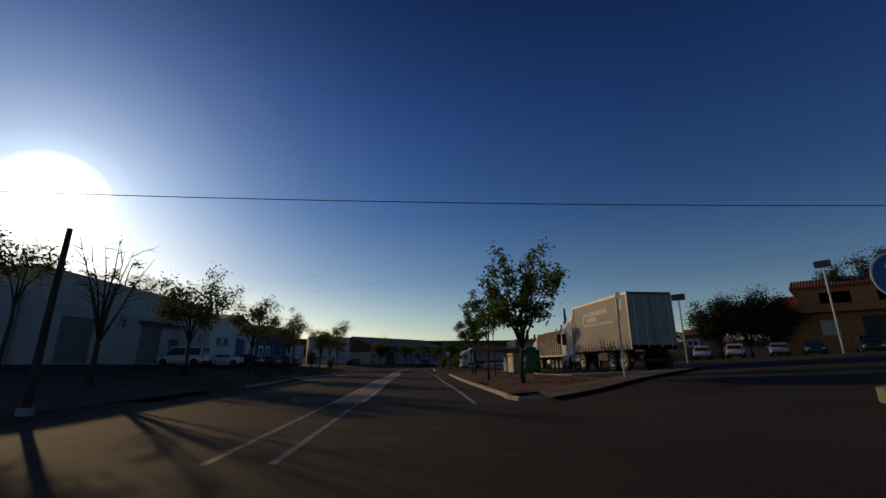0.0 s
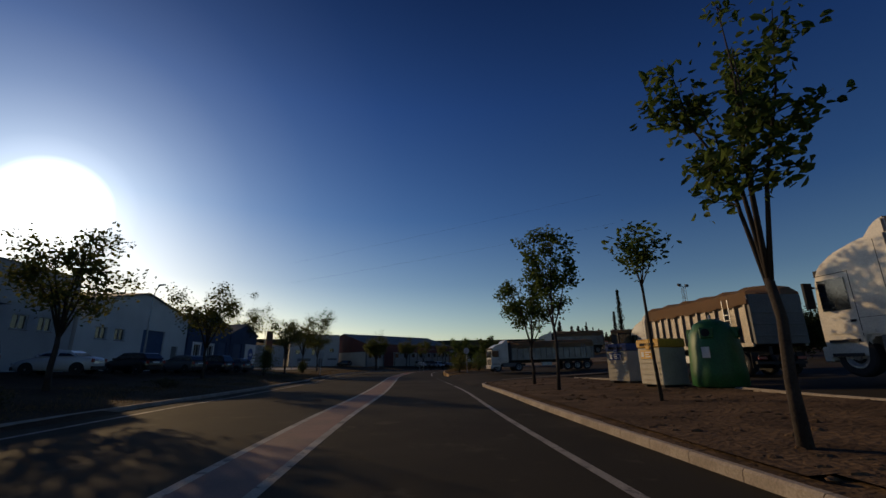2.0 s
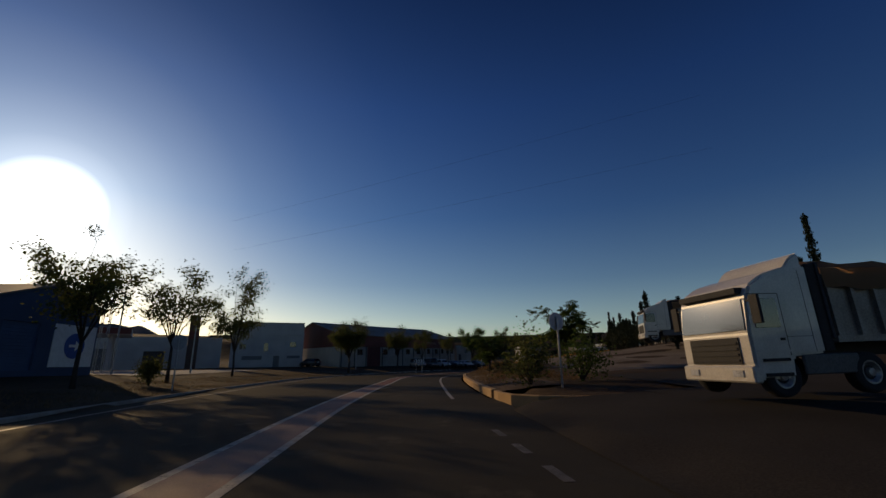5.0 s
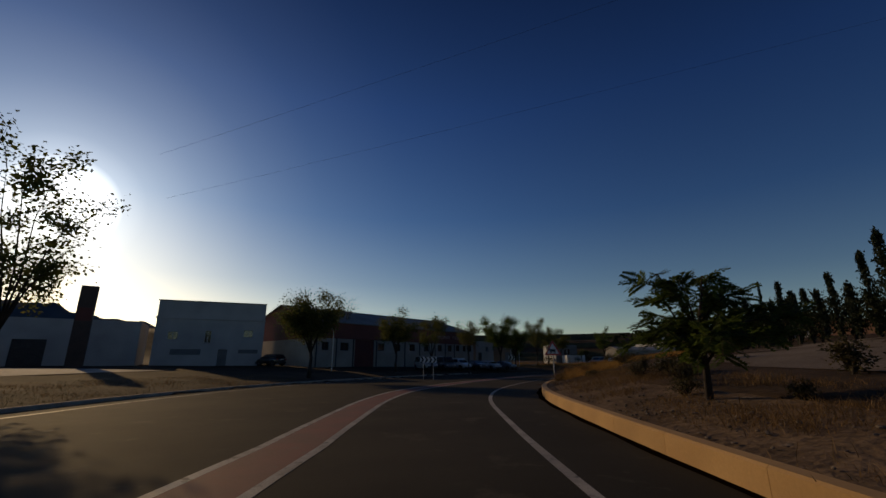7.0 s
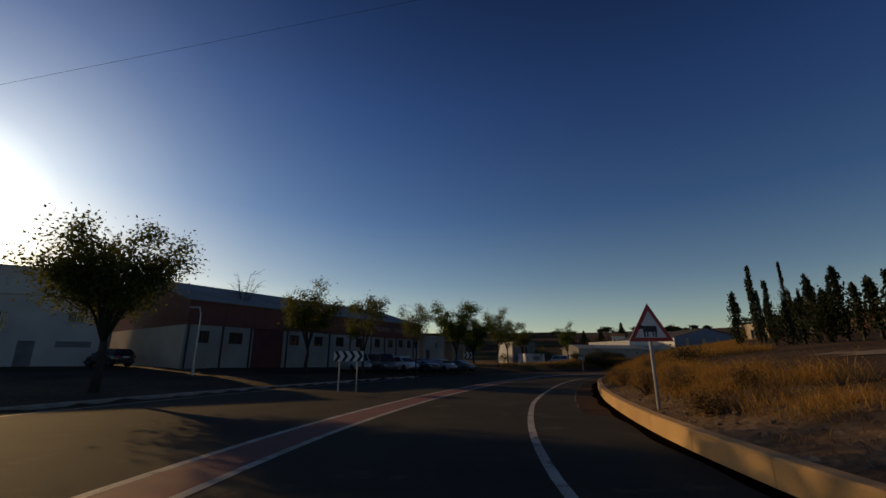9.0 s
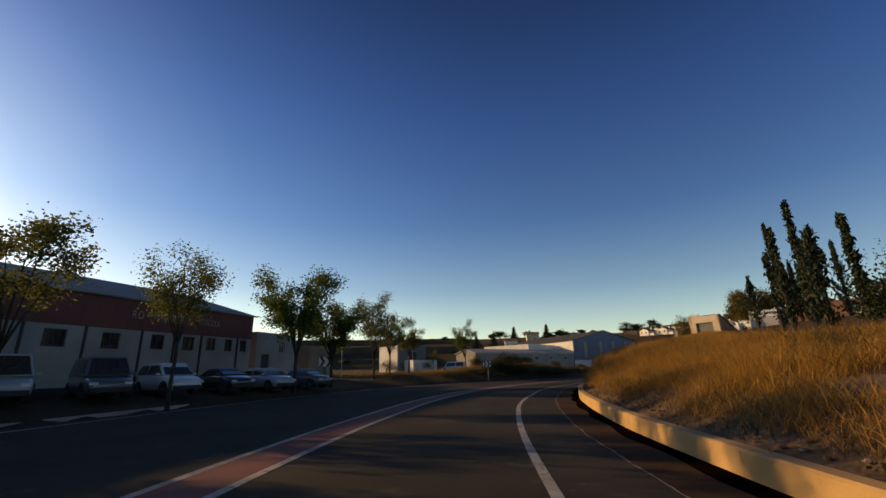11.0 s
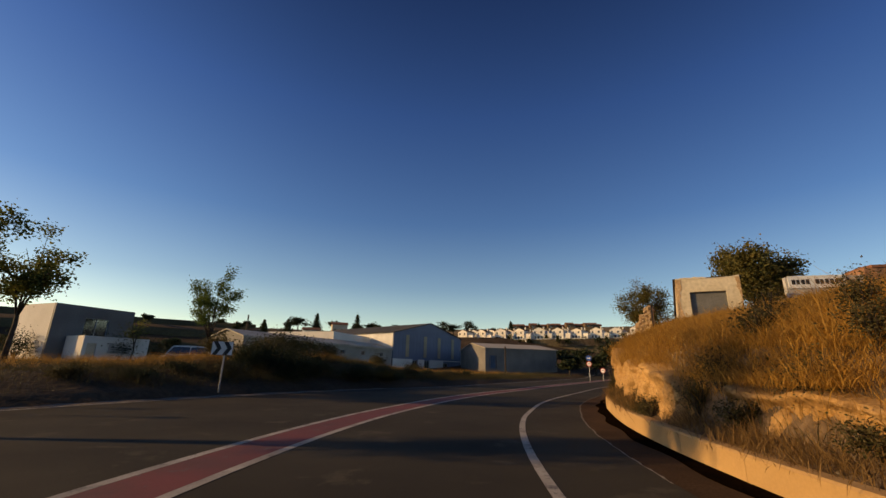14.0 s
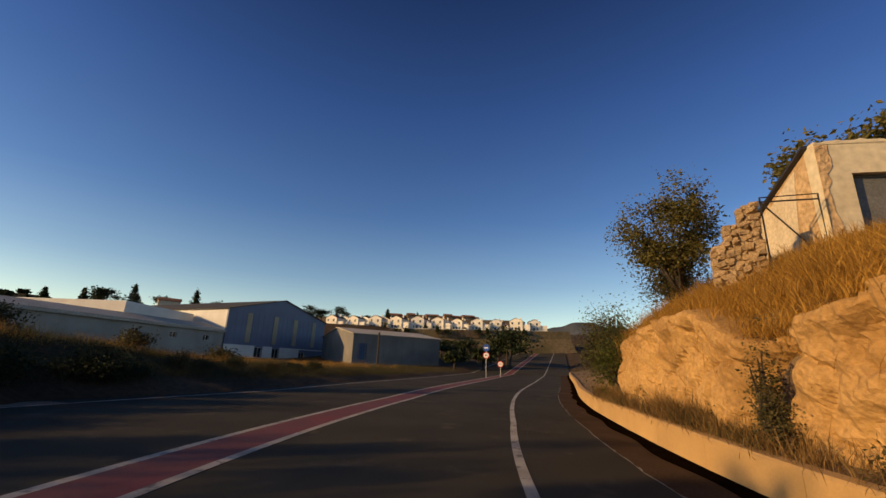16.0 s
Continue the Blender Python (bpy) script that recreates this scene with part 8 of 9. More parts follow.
def rock_face(name, s0, s1, height, off, seed, label):
    """A cut bank: a rough face rising behind the low wall, rounded at its top."""
    ns, nh = int((s1 - s0) / 0.06), 52
    v = []
    for i in range(ns + 1):
        q = i / ns
        s = s0 + (s1 - s0) * q
        edge = max(0, min(1, (s - s0) / 0.9, (s1 - s) / 0.9)) ** 0.6
        H = float(height(s)) * (1 + ROCK_VARY(s, seed)) * (0.35 + 0.65 * edge)
        for j in range(nh + 1):
            p = j / nh
            if p < 0.72:
                z = 0.3 + H * p / 0.72
                back = 0.18 * p + 0.55 * (1 - edge)
            else:
                u = (p - 0.72) / 0.28
                z = 0.3 + H + 0.22 * u
                back = 0.13 + 1.9 * u + 0.55 * (1 - edge)
            up = min(p / 0.72, 1.0)
            big = noise.fractal((s * 0.5, z * 0.75, seed * 3.1), 1.0, 2.0, 3)
            k = noise.fractal((s * 1.6, z * 1.5, seed * 2.3), 0.9, 2.1, 4)
            runnel = abs(noise.noise((s * 2.3 + 0.5 * noise.noise((s, z * 1.4, 2.0)), z * 0.45, seed + 4)))
            crack = max(0.0, 0.10 - abs(noise.noise((s * 1.1, z * 1.3, seed + 9)))) * 1.1
            rough = noise.fractal((s * 5.0, z * 5.2, seed * 1.7), 0.7, 2.1, 4)
            bed = 0.015 * math.tanh(4 * math.sin(z * 4.2 + 1.6 * noise.noise((s * 0.5, z * 0.4, seed))))
            cleft = math.exp(-((s - 176.4 - 0.25 * math.sin(z * 2)) / 0.42) ** 2) + 0.55 * math.exp(-((s - 170.6 + 0.2 * z) / 0.3) ** 2) + 0.4 * math.exp(-((s - 181.2) / 0.35) ** 2)
            back += 0.5 * cleft - 0.26 * big - 0.10 * k + 0.13 * runnel + crack - 0.034 * rough - 0.012 * noise.noise((s * 13.0, z * 8.0, seed)) + bed * (1 if p < 0.72 else 0.3)
            back -= 0.12 * math.exp(-((up - 0.93) / 0.09) ** 2) * (1 if p < 0.8 else 0.5)
            x, y = on_road(s, float(KERB(s)) + off + max(back, -0.12))
            v.append((float(x), float(y), z + float(ROADZ(s)) + 0.05 * k))
    n = nh + 1
    f = [(i * n + j, (i + 1) * n + j, (i + 1) * n + j + 1, i * n + j + 1) for i in range(ns) for j in range(nh)]
    ob = raw_ob(name, v, f, M_ROCK, smooth=False)
    return tagged(ob, label, "rock", kind="structure")


rock_face("rock_cut", 163.0, 185.0, ROCK_H, 0.42, 3, "sunlit ochre rock cut behind the low wall")
rock_face("rock_cut", 187.2, 188.8, table([187, 189], [0.8, 0.7]), 0.5, 7, "smaller ochre rock outcrop beside the cut")
rock_face("rock_cut", 152.5, 162.4, table([152, 163], [0.6, 0.95]), 0.7, 11, "crumbling earth bank with grass on top")
for i, (s, o, r, h) in enumerate(((163.0, 0.75, 0.35, 0.9), (167.5, 0.6, 0.3, 0.5), (171.0, 0.6, 0.3, 0.55), (174.5, 0.6, 0.35, 0.5), (178.0, 0.7, 0.3, 0.6), (150, 1.6, 0.7, 0.9), (145, 1.4, 0.6, 0.7), (182.0, 0.7, 0.4, 0.7), (176.4, 0.42, 0.3, 1.5), (176.0, 0.4, 0.3, 0.8), (168.8, 0.35, 0.3, 0.45), (165.2, 0.4, 0.35, 0.6), (171.9, 0.3, 0.3, 0.4))):
    x, y = on_road(s, float(KERB(s)) + o)
    bush(float(x), float(y), r, h, 260 + i, "spiky dark weed at the wall's back", M_SHRUB, 1100, 0.05, name="weed")
for i, (s, o, r, h) in enumerate(((185.6, 0.75, 0.9, 2.3), (187.6, 0.8, 1.1, 2.9), (190, 1.0, 1.5, 3.1), (184.4, 2.2, 0.9, 1.8), (196, 1.9, 1.5, 2.2), (188, 3.4, 1.6, 2.6), (201, 2, 1.5, 2.0), (207, 2, 1.6, 1.9))):
    x, y = on_road(s, float(KERB(s)) + o)
    bush(float(x), float(y), r, h, 270 + i, "dense dark green shrub beside the road", M_SHRUB if i % 2 else M_LEAF2, 3600, 0.09)
plant_tree(53.9, 153.0, "bushy yellow-green tree at the ruin's corner", seed=281, group="trees on the bank", H=3.4, fork=0.5, spread=1.3, limbs=10, leaves=9500, leaf=0.12, r0=0.11, leaf_m=M_LEAF4, density=0.19)
plant_tree(56.6, 147.2, "broad dark fig tree behind the hut", seed=282, group="trees on the bank", H=4.9, fork=0.5, spread=1.75, limbs=15, leaves=15000, leaf=0.22, r0=0.18, leaf_m=M_LEAF4, droop=0.25, density=0.26)

M_STONE = mat("rubble_stone", (0.52, 0.37, 0.22), (0.38, 0.26, 0.15), rough=0.95, scale=2.2, fine=9, bump=0.9, mix=0.5, spec=0.15, dist=0.06, rnd=0.18)
M_BRICK = mat("old_brick", (0.36, 0.20, 0.13), (0.25, 0.14, 0.09), rough=0.95, scale=1.4, fine=10, bump=0.5, mix=0.5, spec=0.15, rnd=0.2)
M_PLASTER = mat("worn_plaster", (0.58, 0.50, 0.38), (0.44, 0.36, 0.26), rough=0.93, scale=1.1, fine=12, bump=0.3, mix=0.4, wear=(0.38, 0.26, 0.17), wear_at=0.60)
M_HUTFRONT = mat("weathered_cream_plaster", (0.62, 0.55, 0.42), (0.50, 0.43, 0.31), rough=0.93, scale=0.9, fine=6, bump=0.12, mix=0.35, spec=0.2, wear=(0.42, 0.31, 0.19), wear_at=0.66)
M_SHUTTER = mat("grey_shutter", (0.15, 0.15, 0.145), (0.11, 0.11, 0.105), rough=0.6, scale=1.5, fine=20, bump=0.06)


def hut():
    p, q = (50.5, 150.5), (51.15, 147.68)
    m, L = frame_of(p, q, 3.3)
    t = thing("hut", "ruined plastered hut with grey shutter door", "hut", m)
    part("wall", pierced(bmesh.new(), L, -1.6, 3.05, 0.35, [(0.6, 2.25, -0.5, 2.35)]), M_HUTFRONT, t, "flaking cream plaster front")
    bm = bmesh.new()
    prism(bm, [(0.352, -1.6), (4.2, -1.6), (4.2, 1.6), (2.2, 2.5), (0.352, 3.05)], 0.0, 0.35, axis="x")
    part("side_wall", bm, M_STONE, t, "side wall of bared ochre rubble")
    bm = bmesh.new()
    prism(bm, [(0.352, -1.6), (4.2, -1.6), (4.2, 1.6), (2.2, 2.5), (0.352, 3.05)], L - 0.35, L, axis="x")
    part("side_wall", bm, M_STONE, t)
    bm = bmesh.new()
    prism(bm, [(0.2, 3.08), (4.4, 1.52), (4.4, 1.58), (0.2, 3.14)], -0.12, L + 0.12, axis="x")
    part("roof", bm, M_DARKMETAL, t, "thin dark sloping roof sheet")
    door = part("door", boxes((0.6, 2.25, 0.16, 0.20, -0.5, 2.35)), M_SHUTTER, t)
    part("door_frame", boxes((0.602, 0.66, 0.13, 0.158, -0.5, 2.348), (2.19, 2.248, 0.13, 0.158, -0.5, 2.348), (0.662, 2.188, 0.13, 0.158, 2.29, 2.348)), M_SHUTTER, door)
    g = np.random.default_rng(31)
    # the worn top of the front, ragged where plaster has fallen
    xs = np.linspace(0, L, 26)
    zs = 3.10 + 0.05 * np.sin(xs * 2.3) + g.uniform(-0.025, 0.025, 26)
    bm = bmesh.new()
    prism(bm, [(0.0, 3.052), (L, 3.052)] + [(float(a), float(b)) for a, b in zip(xs[::-1], zs[::-1])], -0.01, 0.34)
    part("parapet", bm, M_HUTFRONT, t)
    # plaster lost along both corners, showing the stone
    zs = np.linspace(-1.0, 3.04, 24)
    for x0, sg, base in ((-0.012, 1, 0.20), (L + 0.012, -1, 0.12)):
        bm = bmesh.new()
        edge = [(x0 + sg * float(base + 0.07 * math.sin(z * 2.6) + g.uniform(-0.04, 0.05)), float(z)) for z in zs]
        prism(bm, [(x0, -1.0)] + edge + [(x0, 3.04)], -0.018, -0.003)
        part("bared_corner", bm, M_STONE, t, "bared rubble where plaster has fallen")
    # plaster still clinging to the side
    ys = np.linspace(0, 1, 18)
    low = [(1.3 + 2.7 * k + g.uniform(-0.05, 0.05), -0.4 + 0.5 * math.sin(k * 7) + g.uniform(-0.08, 0.08)) for k in ys]
    top = [(0.75 + 3.2 * k, 2.80 - 1.22 * k + g.uniform(-0.09, 0.02)) for k in ys[::-1]]
    bm = bmesh.new()
    prism(bm, [(float(a), float(b)) for a, b in low + top], -0.022, -0.003, axis="x")
    part("plaster_patch", bm, M_PLASTER, t, "patch of remaining cream plaster")
    return t


hut()


def rubble_wall(name, label, p, q, base, heights, th, seed, stone=0.26, parent_cat="ruin"):
    """A broken wall of rough stones, each a piece, stepping down along its length."""
    g = np.random.default_rng(seed)
    m, L = frame_of(p, q, base)
    t = thing(name, label, parent_cat, m)
    x = 0.0
    shapes = []
    for k in range(8):
        bm = boxes((-0.5, 0.5, -0.5, 0.5, -0.5, 0.5))
        for v in bm.verts:
            v.co += Vector(g.uniform(-0.13, 0.13, 3))
        bmesh.ops.bevel(bm, geom=bm.edges[:], offset=0.10, segments=1, affect="EDGES")
        me = bpy.data.meshes.new("stone")
        bm.to_mesh(me)
        bm.free()
        me.materials.append(M_STONE)
        shapes.append(me)
    n = 0
    while x < L:
        w = stone * g.uniform(0.8, 1.5)
        top = float(np.interp(x / L, np.linspace(0, 1, len(heights)), heights)) + g.uniform(-0.12, 0.12)
        z = -0.8
        while z < top:
            hgt = stone * g.uniform(0.6, 1.0)
            o = new("stone", shapes[int(g.integers(0, 8))])
            o.parent = t
            o.location, o.scale = (x + w / 2, th / 2 + g.uniform(-0.03, 0.03), z + hgt / 2), (w * 1.2, th * g.uniform(0.92, 1.15), hgt * 1.25)
            o.rotation_euler = (g.uniform(-0.2, 0.2), g.uniform(-0.25, 0.25), g.uniform(-0.2, 0.2))
            z += hgt
            n += 1
        x += w
    core = boxes((0.08, L - 0.08, th * 0.2, th * 0.8, -0.8, min(heights) - 0.15))
    part("core", core, M_STONE, t)
    return t


rubble_wall("ruined_wall", "broken rubble wall beside the gate", (50.3, 152.75), (50.1, 151.85), 3.3, [0.7, 1.3, 1.5, 1.8], 0.4, 5, stone=0.12)
t = thing("gate", "rusty tubular field gate by the hut", "gate", frame_of((50.1, 151.75), (50.35, 150.55), 3.1)[0])
bm = bmesh.new()
tube(bm, [(0, 0, 0.2), (0, 0, 2.0), (1.1, 0, 2.05), (1.1, 0, 0.2), (0, 0, 0.2)], [0.022] * 5, 5)
part("gate_frame", bm, M_DARKMETAL, t)
bm = bmesh.new()
tube(bm, [(0, 0, 1.9), (1.1, 0, 0.5)], [0.018] * 2, 5)
part("brace", bm, M_DARKMETAL, t)
bm = bmesh.new()
tube(bm, [(0, 0, 1.9), (1.1, 0, 1.93)], [0.018] * 2, 5)
part("bar", bm, M_DARKMETAL, t)

# lettered wall and brick house above the bank
m, L = frame_of((53.3, 145.9), (54.6, 142.85), 4.0)
t = thing("plastered_wall", "grey plastered wall with a lettered white panel", "wall", m)
part("wall", boxes((0, L, 0, 0.3, -1.2, 2.45)), M_GREYWALL, t)
pan = part("panel", boxes((0.1, 2.6, -0.05, -0.004, 1.85, 2.5)), M_SIGNWHITE, t, "white name panel")
for k, w in enumerate((0.16, 0.14, 0.16, 0.16, 0.0, 0.16, 0.14, 0.16, 0.16, 0.15, 0.12)):
    if w:
        part("letter_bar", boxes((0.25 + k * 0.205, 0.25 + k * 0.205 + w, -0.058, -0.051, 2.05, 2.30)), M_SIGNBLACK, pan)


def brick_house():
    p, q = (54.62, 142.75), (58.2, 134.6)
    m, L = frame_of(p, q, 4.2)
    t = thing("brick_house", "old unrendered brick house with small windows", "house", m)
    holes = [(1.3, 2.0, 1.2, 2.2), (4.2, 4.9, 1.3, 2.1), (7.0, 7.8, 1.2, 2.2)]
    part("wall", pierced(bmesh.new(), L, -1.5, 2.6, 0.3, holes), M_BRICK, t)
    part("end_wall", boxes((0, 0.3, 0.302, 6, -1.5, 2.6), (L - 0.3, L, 0.302, 6, -1.5, 2.6), (0.302, L - 0.302, 5.7, 6, -1.5, 2.6)), M_BRICK, t)
    for h in holes:
        window(t, *h, th=0.3, bars=1)
    bm = bmesh.new()
    prism(bm, [(-0.06, 2.6), (6.05, 2.6), (6.05, 2.70), (0.9, 2.82), (-0.06, 2.74)], 0.3, 3.4, axis="x")
    part("roof", bm, M_TILE, t)
    g = np.random.default_rng(9)
    bm = boxes((-0.12, 0.12, -0.06, 0.06, -0.035, 0.035), bevel=0.008)
    me = bpy.data.meshes.new("brick")
    bm.to_mesh(me)
    bm.free()
    me.materials.append(M_BRICK)
    n = 0
    for row in range(31):
        z = 0.15 + row * 0.078
        for col in range(int(L / 0.26)):
            x = 0.14 + col * 0.26 + (0.13 if row % 2 else 0)
            if n >= 300 or x > L - 0.2 or any(a - 0.12 < x < b + 0.12 and c - 0.05 < z < d + 0.05 for a, b, c, d in holes) or g.random() > 0.24:
                continue
            o = new("brick", me)
            o.parent = t
            o.location = (x, 0.045 - g.uniform(0, 0.02), z)
            n += 1
    return t


brick_house()


# ---- the valley and the hillside ----
M_BLUEHALL = mat("blue_grey_cladding", (0.13, 0.165, 0.25), (0.10, 0.125, 0.195), rough=0.6, scale=0.3, fine=10, bump=0.1, mix=0.25)
M_PALEROOF = mat("pale_sheet_roof", (0.46, 0.41, 0.34), (0.36, 0.32, 0.26), rough=0.8, scale=0.3, fine=8, bump=0.15)
M_YELSTRIP = mat("translucent_strip", (0.36, 0.30, 0.20), (0.28, 0.23, 0.15), rough=0.6, scale=0.6, fine=10, bump=0.05)

hb = hall("blue_hall", "large blue-grey gabled factory hall", (82.6, 206.2), (103.6, 206.0), 34, 7.0, 1.2, M_BLUEHALL, mat("dark_sheet_roof", (0.075, 0.072, 0.068), (0.050, 0.048, 0.046), rough=0.85, scale=0.3, fine=8, bump=0.15, spec=0.2), rise=2.6, along="depth", windows=((5.5, 6.9, 0.4, 1.9), (9.0, 10.4, 0.4, 1.9), (15.0, 16.4, 0.6, 1.6)), side_m=M_WHITEPAINT)
part("plinth", boxes((-0.02, 5.4, -0.06, -0.004, -1.0, 2.1), (7.0, 8.9, -0.06, -0.004, -1.0, 2.1), (10.5, 21.0, -0.06, -0.004, 1.95, 2.1), (10.5, 14.9, -0.06, -0.004, -1.0, 1.94)), M_WHITEPAINT, hb, "white painted plinth")
for x in (3.4, 8.6, 13.0, 17.6):
    part("light_strip", boxes((x, x + 0.9, -0.05, -0.004, 2.5, 6.8)), M_YELSTRIP, hb, "yellowed translucent strip")
for k in range(21):
    part("seam", boxes((k * 1.0 + 0.5, k * 1.0 + 0.54, -0.03, -0.004, 2.2, 6.95)), M_BLUEHALL, hb)
hl = hall("long_shed", "long low white shed with pale sheet roof", (51.0, 200.7), (82.2, 206.1), 7, 3.5, 1.5, M_HALLWALL, M_PALEROOF, rise=0.9, side_m=M_ROOFGREY, windows=((18, 19, 2.0, 2.75), (23, 24, 2.0, 2.75), (28.2, 29.2, 2.0, 2.75)))
part("fascia", boxes((-0.3, 31.6, -0.34, -0.26, 3.26, 3.6)), M_PALEROOF, hl, "pale sheet-metal roof edge")
hall("upper_shed", "white upper wing with flat pale roof", (70.0, 208.0), (82.4, 213.0), 14, 6.0, 1.4, M_WHITEPAINT, M_PALEROOF)
hall("annex_shed", "low white annex beside the blue hall", (103.8, 205.6), (110.5, 201.8), 8, 3.2, 1.8, M_WHITEPAINT, M_PALEROOF, rise=0.7)
hs = hall("ribbed_shed", "low grey ribbed shed with sheet roof", (91.6, 191.0), (103.6, 182.6), 15, 3.6, 1.9, M_ROOFGREY, M_PALEROOF, rise=1.2, doors=((0.8, 2.2, 2.3, M_BLUEDOOR),))
for k in range(14):
    part("rib", boxes((0.9 + k, 1.0 + k, -0.04, -0.004, 0.0, 3.1)), M_ROOFGREY, hs)
t = thing("utility_pole", "dark wooden pole before the ribbed shed", "utility pole", pose(90.8, 186.2, ground_z(90.8, 186.2)))
bm = bmesh.new()
tube(bm, [(0, 0, -0.2), (0, 0, 4.6)], [0.17, 0.13], 8)
part("pole", bm, M_BARK, t)
t = thing("utility_pole", "dark wooden pole on the valley side", "utility pole", pose(58.3, 215.7, ground_z(58.3, 215.7)))
bm = bmesh.new()
tube(bm, [(0, 0, -0.2), (0, 0, 7.6)], [0.17, 0.12], 8)
part("pole", bm, M_BARK, t)

M_HOUSE = mat("sunlit_white_render", (0.74, 0.70, 0.64), (0.62, 0.58, 0.52), rough=0.9, scale=0.5, fine=9, bump=0.1, mix=0.25)


def villa(name="terrace_house", label="white two-storey house with dark tiled roof"):
    """A white terraced house: storeys, windows, terrace, pitched roof."""
    house = thing(name, label, "house", pose(0, 0, -500), "white houses on the hillside")
    wins = [(0.7, 1.7, 0.9, 2.1), (4.0, 5.0, 0.9, 2.1), (0.8, 1.7, 3.4, 4.5), (3.8, 4.8, 3.4, 4.5)]
    part("wall", pierced(bmesh.new(), 6.0, -2.5, 5.0, 0.25, wins + [(2.3, 3.3, 0, 2.1)]), M_HOUSE, house)
    bm = boxes((0, 0.25, 0.252, 7, -2.5, 5.0), (5.75, 6.0, 0.252, 7, -2.5, 5.0), (0.252, 5.748, 6.75, 7, -2.5, 5.0))
    part("wall", bm, M_HOUSE, house)
    bm = bmesh.new()
    prism(bm, [(0, 5.002), (6, 5.002), (3, 6.3)], 0, 0.25)
    part("gable", bm, M_HOUSE, house)
    roof_slabs(house, 6.0, 7.0, 5.02, 1.3, mat("dark_tile", (0.13, 0.075, 0.05), (0.09, 0.05, 0.035), rough=0.9, scale=1, fine=8, bump=0.3), 0.2, "depth")
    for w in wins:
        window(house, *w, th=0.25, bars=1)
    roller_door(house, 2.3, 3.3, 0, 2.1, M_DARKMETAL, 0.25)
    part("terrace", boxes((6.02, 9.2, 0.6, 7, -2.5, 2.7)), M_HOUSE, house)
    part("terrace_wall", boxes((6.02, 9.2, 0.6, 0.75, 2.702, 3.4)), M_HOUSE, house)
    part("garden_wall", boxes((0, 9.2, -3.2, -3.0, -2.5, 0.6)), M_GREYWALL, house)
    part("chimney", boxes((4.3, 4.9, 4.0, 4.6, 5.2, 7.0)), M_HOUSE, house)
    return house


proto = villa()
M_BROWNHILL = mat("dry_hillside", (0.20, 0.145, 0.085), (0.085, 0.072, 0.036), rough=0.97, scale=0.16, fine=1.6, bump=0.6, mix=0.5, spec=0.1)
g = np.random.default_rng(17)


Z_A, Z_B = ground_z(141, 236) - 1.6, ground_z(141, 236) + 0.4


def estate(q, back):
    """A place on the houses' terrace: q along the row, back metres behind its front, and the terrace's height there."""
    x, y = 141 + 22.8 * q + 0.836 * back, 236 - 34.7 * q + 0.549 * back
    return x, y, Z_A + (Z_B - Z_A) * q / 1.5


v, f = [], []
for k in range(25):
    q = -0.3 + 2.1 * k / 24
    for back, drop in ((-11, -9), (-5.6, -2.4), (-5.0, 0), (6, 0.1), (20, 1.6), (38, 6.5), (52, 9.0), (66, 9.4), (95, -8)):
        x, y, z = estate(q, back)
        v.append((x, y, z + drop))
for k in range(24):
    for i in range(8):
        f.append((9 * k + i, 9 * k + i + 1, 9 * k + 10 + i, 9 * k + 9 + i))
tagged(raw_ob("terrace", v, f, M_BROWNHILL), "brown levelled terrace and hill behind the white houses", "terrace", kind="structure")
for row, n, back, up in ((0, 11, 0.0, 0.0), (1, 10, 9.0, 0.6)):
    for k in range(n):
        x, y, z = estate((k + 0.5 * row) / 6.6, back + g.uniform(-0.6, 0.6))
        copy_thing(proto, pose(x, y, z + up, 0, 0, -84 + g.uniform(-9, 9)) @ Matrix.Scale(0.64 * g.uniform(0.9, 1.1), 4))
for o in (*proto.children_recursive, proto):
    bpy.data.objects.remove(o)
t = thing("retaining_wall", "tan retaining wall below the houses", "wall", kind="structure")
for k in (1, 2, 3, 6, 7):
    x, y, z = estate((k - 0.3) / 6.6, -5.8)
    o = part("wall_panel", boxes((-3.1, 3.1, -0.2, 0.2, -2.4, -0.7 + 0.5 * (k % 2))), M_BANK, t)
    o.matrix_world = pose(x, y, z, 0, 0, -56.7)

# single villas, ruins and trees over the ridge
for i, (x, y, s, lab) in enumerate(((95, 258, 0.6, "white villa among dark trees"), (84, 240, 0.55, "small white outbuilding on the hillside"), (108, 262, 0.6, "small ochre shed on the hillside"), (176, 196, 0.9, "pale ochre house below the pines"))):
    hall("villa", lab, (x, y), (x + 7 * s, y - 4 * s), 6 * s, 4.6 * s, ground_z(x, y) + 0.3, M_HOUSE if i < 2 else M_CREAM, M_TILE, rise=1.3 * s, windows=((1.0 * s, 2.0 * s, 1.2 * s, 2.4 * s), (4.5 * s, 5.6 * s, 1.2 * s, 2.4 * s)), kind_cat="house")
for i in range(15):
    x, y, z = estate(0.5 + 0.066 * i, 53 + 3 * (i % 3))
    hall("unfinished_house", "brown unfinished house shell on the hilltop", (x, y), (x + 1.9, y - 2.6), 4, 1.5 + 0.3 * (i % 2), z + 8.9, M_BANK, M_TILE, rise=0.8, windows=((0.9, 1.9, 0.4, 1.2),), kind_cat="house", group="unfinished houses on the hilltop")


